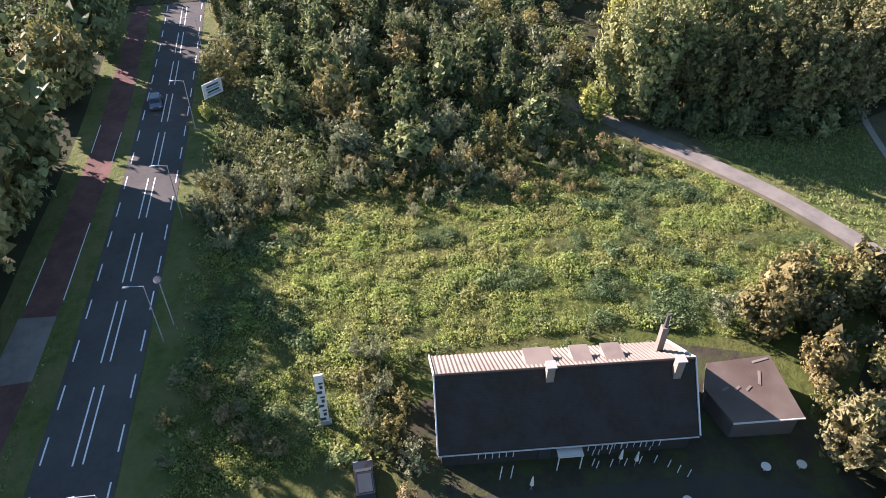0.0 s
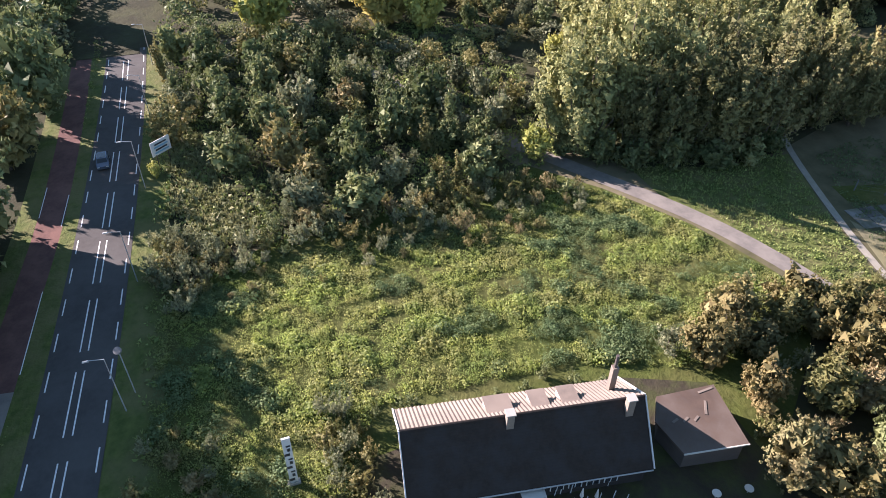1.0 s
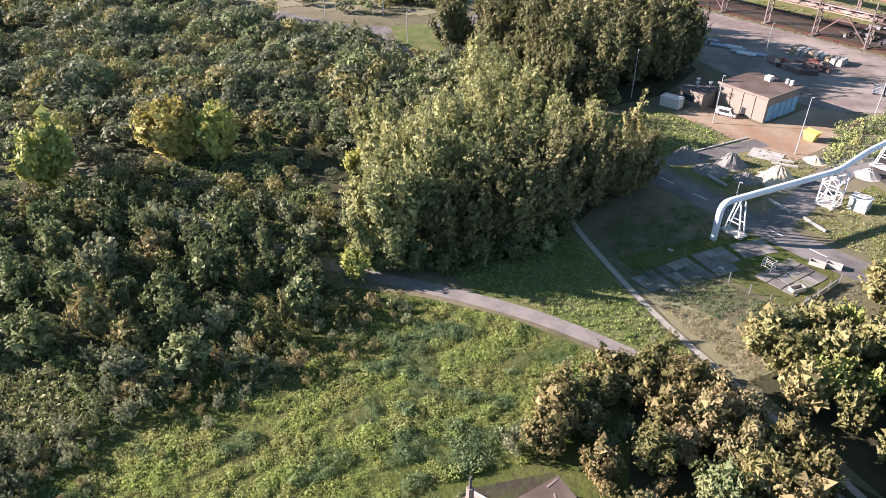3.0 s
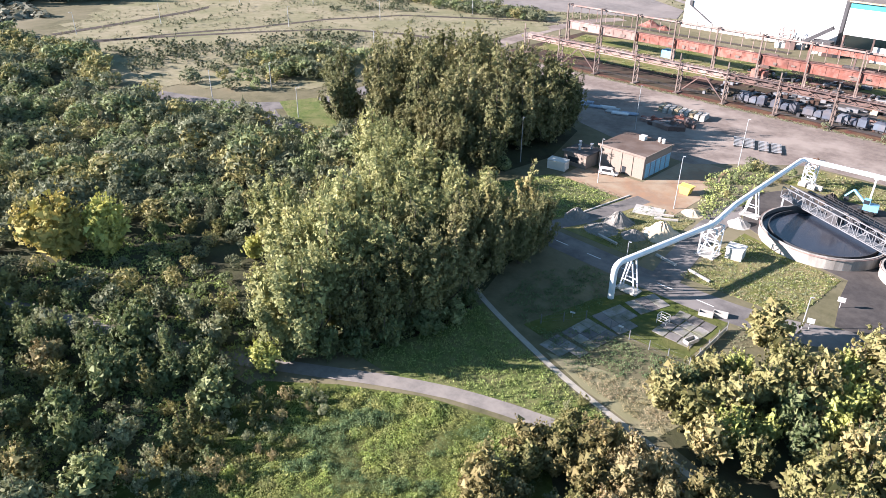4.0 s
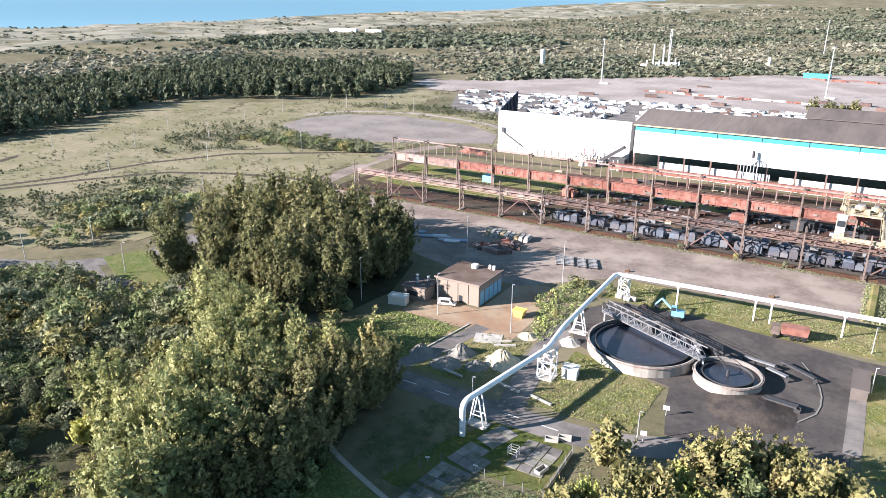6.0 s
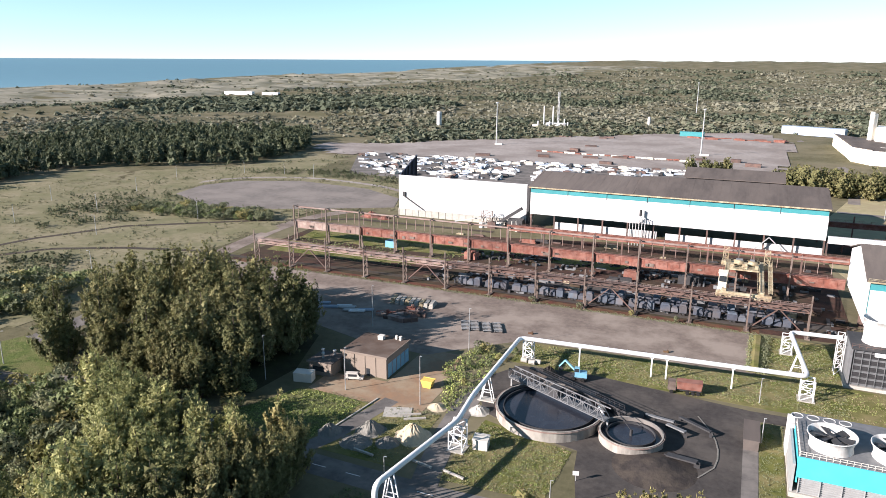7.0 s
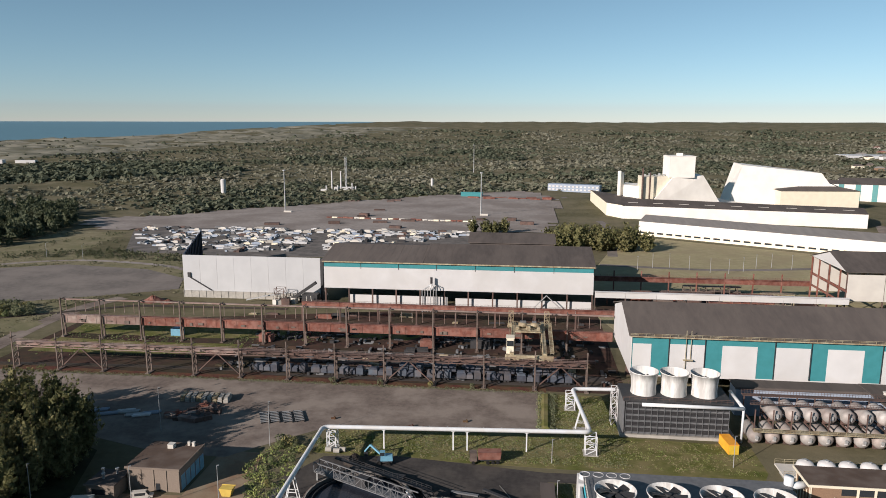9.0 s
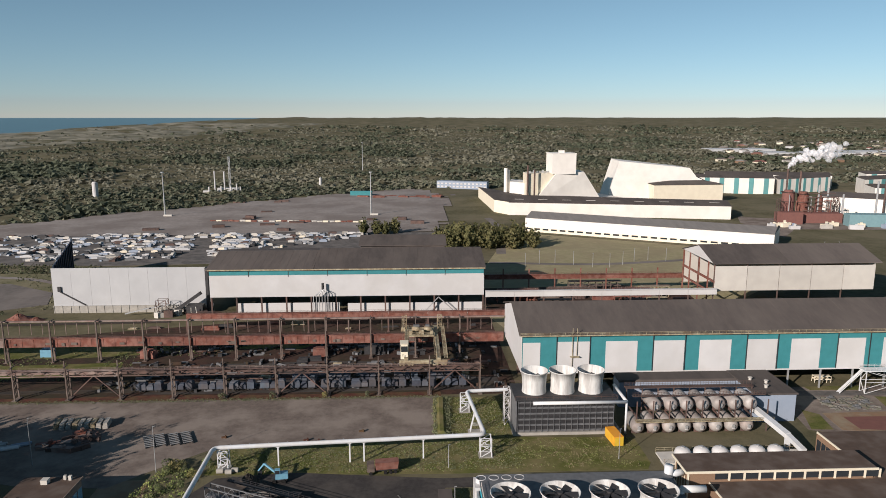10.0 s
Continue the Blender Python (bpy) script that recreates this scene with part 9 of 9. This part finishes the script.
for x, y in strewn(FIELDP, 27000):
    n = 0.8 * noise.noise(Vector((x / 6, y / 6, 0))) + 0.85 * noise.noise(Vector((x / 1.9, y / 1.9, 4)))
    patch = noise.noise(Vector((x / 4.5, y / 4.5, 17))) + 0.6 * noise.noise(Vector((x / 15, y / 15, 23)))
    k = max(0.2, 0.5 + 0.6 * n + rnd.uniform(-0.1, 0.12))
    (brambles if patch + rnd.uniform(-0.1, 0.1) > 0.2 else weeds).append((x, y, 0.02 + (0.25 if patch > 0.2 else 0), k))
stuff("weeds", clumps(weeds, 15, 0.28, 1.0, 1.0, 0.5), L_WEEDY, "waist-high weeds and grasses covering the field", "weeds")
stuff("brambles", clumps(brambles, 19, 0.24, 1.0, 1.0, 0.2), L_BRAMBLE, "dark green bramble mounds in the field", "brambles")
tufts = [(x, y, 0.02, rnd.uniform(0.5, 1.25)) for x, y in strewn([(-20, -16), (-150, -9), (-150, 60), (-90, 52), (-84, 44), (-80, 12), (-70, -12), (-36, -14), (-30, 4), (-20, 4)], 9000, lambda x, y: not near_line(x, y, *WAYS[0]) and not near_line(x, y, *WAYS[3]))]
tufts += [(x, y, 0.02, rnd.uniform(0.2, 0.45)) for x, y in strewn([(10, -30.5), (-160, -22), (-160, -25), (-60, -27), (10, -34)], 7000, lambda x, y: not near_line(x, y, WAYS[3][0], 4.2) and not near_line(x, y, WAYS[4][0], 2.1))]
tufts += [(x, y, 0.02, rnd.uniform(0.25, 0.7)) for x, y in strewn([(-90, 56), (-48, 72.5), (-38, 74), (-42, 77), (-64, 82), (-82, 88), (-86, 70)], 5000, lambda x, y: not near_line(x, y, WAYS[0][0], 1.8) and not near_line(x, y, WAYS[2][0], 0.9))]
tan = [(x, y, 0.02, rnd.uniform(0.25, 0.75)) for x, y in strewn([(-55, 82.6), (-36, 79.3), (-33, 92), (-40, 93), (-46, 88)], 1100)]
dark = [(x, y, 0.02, rnd.uniform(0.35, 0.85)) for x, y in strewn([(-77, 92), (-62, 86), (-54, 83), (-46, 88), (-40, 93), (-39, 104), (-43, 101), (-58, 96.5), (-62, 104), (-60, 113), (-72, 114), (-78, 104)], 2600, lambda x, y: noise.noise(Vector((x / 4, y / 4, 51))) > -0.25 and not within(x, y, KEEP[3]))]
stuff("rough_growth", clumps(dark, 12, 0.26, 1.0, 0.7, 0.35), L_BRAMBLE, "dark green rough growth round the old apron", "weeds")
stuff("dry_brush", clumps(tan, 26, 0.2, 0.9, 0.8, 0.9), L_TAN, "dry tan brush beside the footpath", "brush")
stuff("grass_tufts", clumps(tufts, 8, 0.38, 0.9, 0.8, 0.7), L_WEED, "rough grass tufts along the verges and paths", "grass")
dry = [(x, y, 0.03, rnd.uniform(0.25, 0.6)) for x, y in strewn([(-62, 190), (8, 188), (8, 206), (-60, 203)], 2600) + strewn([(-57, 124), (-34, 125), (-33, 146), (-56, 150)], 1600, lambda x, y: (x + 42.3) ** 2 + (y - 160.5) ** 2 > 200) + strewn([(-200, 239.5), (5, 239.5), (5, 242), (-200, 242)], 2600) + strewn([(9, 188), (27, 188), (27, 239), (9, 239)], 1600) + strewn([(-107, 128), (-66, 124), (-67, 150), (-107, 149)], 2600, lambda x, y: not near_line(x, y, [(-90, 122), (-86.5, 130), (-84, 142), (-82, 152)], 3))]
green = [(x, y, 0.1, rnd.uniform(0.7, 1.5)) for x, y in strewn([(-78, 177), (-70, 158), (-65.5, 151), (-62.5, 168), (-65, 190), (-73, 195)], 380)]
stuff("verge_shrubs", clumps(green[::2], 16, 0.3, 0.9, 0.8, 0.4), L_GREEN, "dark green shrubs along the works verge", "shrubs")
stuff("verge_shrubs", clumps(green[1::2], 16, 0.3, 0.9, 0.8, 0.4), L_WEED, "bright green shrubs along the works verge", "shrubs")
shrubs = []
for x, y in strewn([(-420, 130), (-405, 250), (-400, 560), (-330, 590), (-310, 500), (-205, 448), (-190, 365), (-225, 345), (-228, 232), (-200, 150), (-260, 105)], 5600, lambda x, y: not near_line(x, y, [(-350, 197), (-329, 243), (-289, 286), (-248, 315), (-200, 335)], 5) and not near_line(x, y, [(-324, 180), (-293, 216), (-262, 236), (-239, 245)], 5) and not within(x, y, [(-345, 345), (-352, 384), (-340, 412), (-300, 430), (-240, 422), (-203, 398), (-195, 372), (-262, 334)])):
    if noise.noise(Vector((x / 22, y / 22, 7))) + rnd.uniform(-0.2, 0.2) > 0.2:
        shrubs.append((x, y, ground_z(x, y), rnd.uniform(0.8, 2.0)))
for poly, n, hold in (([(-337, 240), (-366, 266), (-383, 329), (-359, 350), (-281, 324), (-282, 298), (-322, 264)], 700, -0.12), ([(-298, 104), (-328, 116), (-329, 143), (-303, 173), (-297, 203), (-278, 218), (-231, 164), (-243, 144), (-262, 145), (-271, 127)], 900, -0.2)):
    for x, y in strewn(poly, n * 2, lambda x, y: noise.noise(Vector((x / 15, y / 15, 3))) > hold):
        shrubs.append((x, y, ground_z(x, y) + 0.2, rnd.uniform(1.0, 2.5)))
tussock = [(x, y, ground_z(x, y) + 0.1, rnd.uniform(0.4, 1.1)) for x, y in strewn([(-295, 92), (-360, 98), (-440, 165), (-440, 255), (-468, 310), (-440, 400), (-380, 480), (-320, 465), (-205, 445), (-190, 362), (-228, 345), (-228, 232), (-216, 195), (-222, 150), (-238, 124), (-270, 104)], 9500, lambda x, y: noise.noise(Vector((x / 12, y / 12, 27))) + 0.6 * noise.noise(Vector((x / 45, y / 45, 28))) > -0.05 and not within(x, y, [(-345, 352), (-352, 384), (-340, 410), (-300, 428), (-240, 420), (-205, 398), (-195, 372), (-230, 352), (-262, 336), (-300, 330)]))]
for p, q, n in (((-354, 350), (-352, 386), 40), ((-352, 386), (-340, 413), 36), ((-340, 413), (-300, 431), 44)):
    for i in range(n):
        t = (i + rnd.random()) / n
        x, y = p[0] + (q[0] - p[0]) * t + rnd.uniform(-1, 1), p[1] + (q[1] - p[1]) * t + rnd.uniform(-1, 1)
        shrubs.append((x, y, ground_z(x, y), rnd.uniform(0.7, 1.3)))
for x, y in strewn([(-372, 455), (-330, 470), (-300, 480), (-268, 470), (-205, 462), (-200, 448), (-250, 446), (-310, 452), (-352, 440)], 900, lambda x, y: noise.noise(Vector((x / 14, y / 14, 3))) > -0.25):
    shrubs.append((x, y, ground_z(x, y), rnd.uniform(1.2, 2.6)))
stuff("tussocks", clumps(tussock, 7, 0.55, 1.2, 0.7, 0.5), L_TUSSOCK, "grey-green grass tussocks on the dry meadow", "grass")
stuff("meadow_shrubs", sown([(x, y, z, 1.45 * k) for x, y, z, k in shrubs], [sprays("bush", 1.0, 62, 0.17, 321)[0], sprays("broad", 1.0, 62, 0.17, 322)[0]]), L_WOOD, "dark shrubs dotted over the dry meadow", "shrubs")
dry += [(x, y, 0.4, rnd.uniform(0.7, 1.3)) for x, y in strewn([(2.5, 208), (8, 208), (8.8, 239), (3, 239)], 420)]
dry += [(x, y, 0.03, rnd.uniform(0.3, 0.7)) for x, y in strewn([(-64, 87), (-57, 97), (-42, 97), (-40, 116), (-30, 119), (-30, 98), (-44, 82)], 1500, lambda x, y: noise.noise(Vector((x / 5, y / 5, 9))) > -0.1)]
dry += [(x, y, 0.05, rnd.uniform(0.25, 0.6)) for x, y in strewn([(5.9, 133), (11, 135), (11.2, 178), (5.9, 178)], 500)]
weeds = [(x, y, 0.05, rnd.uniform(0.35, 0.9)) for x, y in strewn([(-205, 258), (-120, 262), (-95, 285), (-80, 292), (-60, 312), (-205, 302)], 2200, lambda x, y: noise.noise(Vector((x / 14, y / 9, 3))) > -0.05)]
stuff("runway_weeds", clumps(weeds, 6, 0.5, 1.0, 0.7, 0.5), L_GREEN, "green weeds growing under the crane runways", "weeds")
for tint, m, lab in ((REDEARTH, M(), "rust-red steel scrap strewn under the crane runways"), (DARKSTEEL, M(), "dark steel scrap strewn under the crane runways"), (MIDGREY, M(), "grey steel scrap strewn under the crane runways")):
    for x, y in strewn([(-120, 249), (32, 249), (32, 280), (32, 314), (-40, 314), (-120, 300)], 620, lambda x, y: abs(y - 283) > 2.5 and noise.noise(Vector((x / 9, y / 6, 8))) > 0.0):
        w = rnd.uniform(0.5, 4.5)
        m.rbox(x, y, 0.05, w, rnd.uniform(0.3, 1.3), rnd.uniform(0.2, 1.3), rnd.choice((0, 0, 90, rnd.uniform(0, 180))))
    tagged(new("scrap", m.mesh("scrap", tint)), lab, "scrap", kind="stuff")
lawn = [(x, y, 0.03, rnd.uniform(0.35, 0.8)) for x, y in strewn([(-118, 128.5), (-112, 138), (-108.5, 147.5), (-98, 148.5), (-88.5, 147), (-89, 134), (-91, 127), (-104, 125.8)], 900)]
stuff("garage_grass", clumps(lawn, 7, 0.42, 1.0, 0.5, 0.4), L_WEED, "bright green tall grass near the garage", "grass")
straw = [(x, y, 0.06, rnd.uniform(0.6, 1.3)) for x, y in strewn(STRAW, 1500)]
stuff("straw_grass", clumps(straw, 9, 0.4, 0.9, 0.8, 0.7), L_STRAW, "tall straw-coloured grass in a roadside clearing", "grass")
sward = [(x, y, 0.03, rnd.uniform(0.2, 0.55)) for x, y in strewn([(9, 188), (62, 188), (63, 206), (28, 207), (27, 239), (9, 239)], 5200, lambda x, y: noise.noise(Vector((x / 5, y / 5, 31))) > -0.25) + strewn([(-61, 189), (7, 187), (7, 206), (-29, 204.5), (-59, 203)], 4200, lambda x, y: noise.noise(Vector((x / 4, y / 4, 33))) > -0.2) + strewn([(-57, 124), (-34, 125), (-33, 146), (-46, 149), (-56, 150)], 2200, lambda x, y: (x + 42.3) ** 2 + (y - 160.5) ** 2 > 190)]
stuff("lawn_grass", clumps(sward[::2], 6, 0.36, 1.0, 0.55, 0.5), L_WEED, "rough green grass on the works' lawns", "grass")
stuff("lawn_grass", clumps(sward[1::2], 6, 0.36, 1.0, 0.55, 0.6), L_TAN, "dry straw-coloured grass on the works' lawns", "grass")
stuff("yard_grass", clumps(dry, 7, 0.36, 0.9, 0.6, 0.6), L_WILLOW, "dry grass tufts on the works' verges", "grass")

# low wood west of the groves and beyond
wood, away = [], []
for x, y in strewn([(-150, -30), (-150, 14), (-200, 22), (-215, 110), (-262, 98), (-330, 110), (-420, 90), (-420, -60), (-150, -62)], 5200, lambda x, y: free(x, y) and not beside_gold(x, y)):
    n = noise.noise(Vector((x / 19, y / 19, 15)))
    if any((x - p[0]) ** 2 + (y - p[1]) ** 2 < 14 for p in wood[-400:] + away[-700:]):
        continue
    (wood if x > -265 else away).append((x, y, ground_z(x, y), max(2.0, rnd.uniform(3.2, 7.5) + 5.0 * n)))
for kind, x, y, k in REST:
    (wood if x > -225 else away).append((x, y, ground_z(x, y), (3.8 if kind == "bush" else 8.2) * k))
rnd.shuffle(wood)
rnd.shuffle(away)
for share, leaves, lab in ((0, L_WOOD, "olive-green thicket of low trees"), (1, L_GREEN, "dense green thicket of low trees"), (2, L_OLIVE, "olive and grey thicket of low trees"), (3, L_WOOD, "grey-green thicket of low trees")):
    stuff("thicket", np.concatenate([sown(wood[share::4], LOWTREE), sown(away[share::4], FARTREE)]), leaves, lab, "thicket")
pines = []
for x, y in strewn([(-452, 165), (-450, 250), (-480, 306), (-494, 395), (-462, 415), (-380, 486), (-402, 594), (-480, 705), (-640, 600), (-660, 300), (-560, 110), (-470, 110)], 2600):
    h = rnd.uniform(0.7, 1.25)
    for z, k in ((4.5, 3.2), (9, 3.0), (13, 2.0)):
        pines.append((x + rnd.uniform(-0.8, 0.8), y + rnd.uniform(-0.8, 0.8), ground_z(x, y) + (z - 2) * h, k * h))
stuff("pine_wood", clumps(pines[::2], 21, 0.88, 1.0, 1.3, 0.4), L_PINEDARK, "belt of olive-green wood beside the tracks", "wood")
stuff("pine_wood", clumps(pines[1::2], 21, 0.88, 1.0, 1.3, 0.4), L_WOOD, "dark belt of pine wood beside the tracks", "wood")
far = []
for _ in range(52000):
    a, d = rnd.uniform(-1.45, 1.15), 420 + 3300 * rnd.random() ** 1.8
    x, y = d * math.sin(a), d * math.cos(a)
    if x < coast(y) + 20 or (x < coast(y) + 800 and rnd.random() < 0.6) or (-425 < x < 330 and y < 600) or within(x, y, FARYARD) or (0 < x < 60 and y < 960) or (x > 60 and y < 960 and x < 640) or within(x, y, [(-640, 150), (-360, 120), (-380, 700), (-640, 700)]):
        continue
    n = noise.fractal(Vector((x / 190, y / 190, 5)), 1.0, 2.0, 3) + (0.48 if x > -300 else 0.3 if x > -1000 else -0.05)
    if n + rnd.uniform(-0.35, 0.35) > 0.0:
        far.append((x, y, ground_z(x, y), rnd.uniform(1.5, 3.2) * (1.0 + d / 2600) * (1.5 if n > 0.45 else 1.0)))
lo, mid, hi = [], [], []
for p in far:
    w = noise.fractal(Vector((p[0] / 330, p[1] / 330, 21)), 1.0, 2.0, 3) + rnd.uniform(-0.25, 0.25)
    (hi if w > 0.12 else mid if w > -0.12 else lo).append(p)
# conifer belt before the dunes, and the scrub wood at the far yard's edge
for x, y in strewn([(-1130, 1040), (-1010, 1250), (-860, 1370), (-640, 1410), (-500, 1240), (-560, 1070), (-700, 1000), (-860, 900), (-980, 850)], 1900, lambda x, y: noise.noise(Vector((x / 90, y / 90, 4))) > -0.35):
    hi.append((x, y, ground_z(x, y) + 1.5, rnd.uniform(5.5, 8.5)))
for x, y in strewn([(-700, 740), (-480, 720), (-300, 760), (-120, 880), (60, 985), (60, 1080), (-160, 1040), (-420, 960), (-700, 900)], 1500, lambda x, y: not within(x, y, FARYARD) and noise.noise(Vector((x / 60, y / 60, 14))) > -0.25):
    mid.append((x, y, ground_z(x, y) + 0.3, rnd.uniform(2.6, 5.2)))
# these far leaf colours carry the haze of distance
stuff("dune_scrub", clumps(lo, 10, 0.95, 1.2, 0.8, 0.0, 0.8), L_HAZEDUNE, "brown-green scrub over the dunes", "scrub")
stuff("dune_scrub", clumps(mid, 12, 0.9, 1.2, 0.9, 0.0, 0.8), L_HAZETHORN, "green low wood and thorn scrub towards the dunes", "scrub")
stuff("far_wood", clumps(hi, 14, 0.98, 1.2, 1.1, 0.0, 0.6), L_HAZEPINE, "dark far woods over the dunes", "wood")
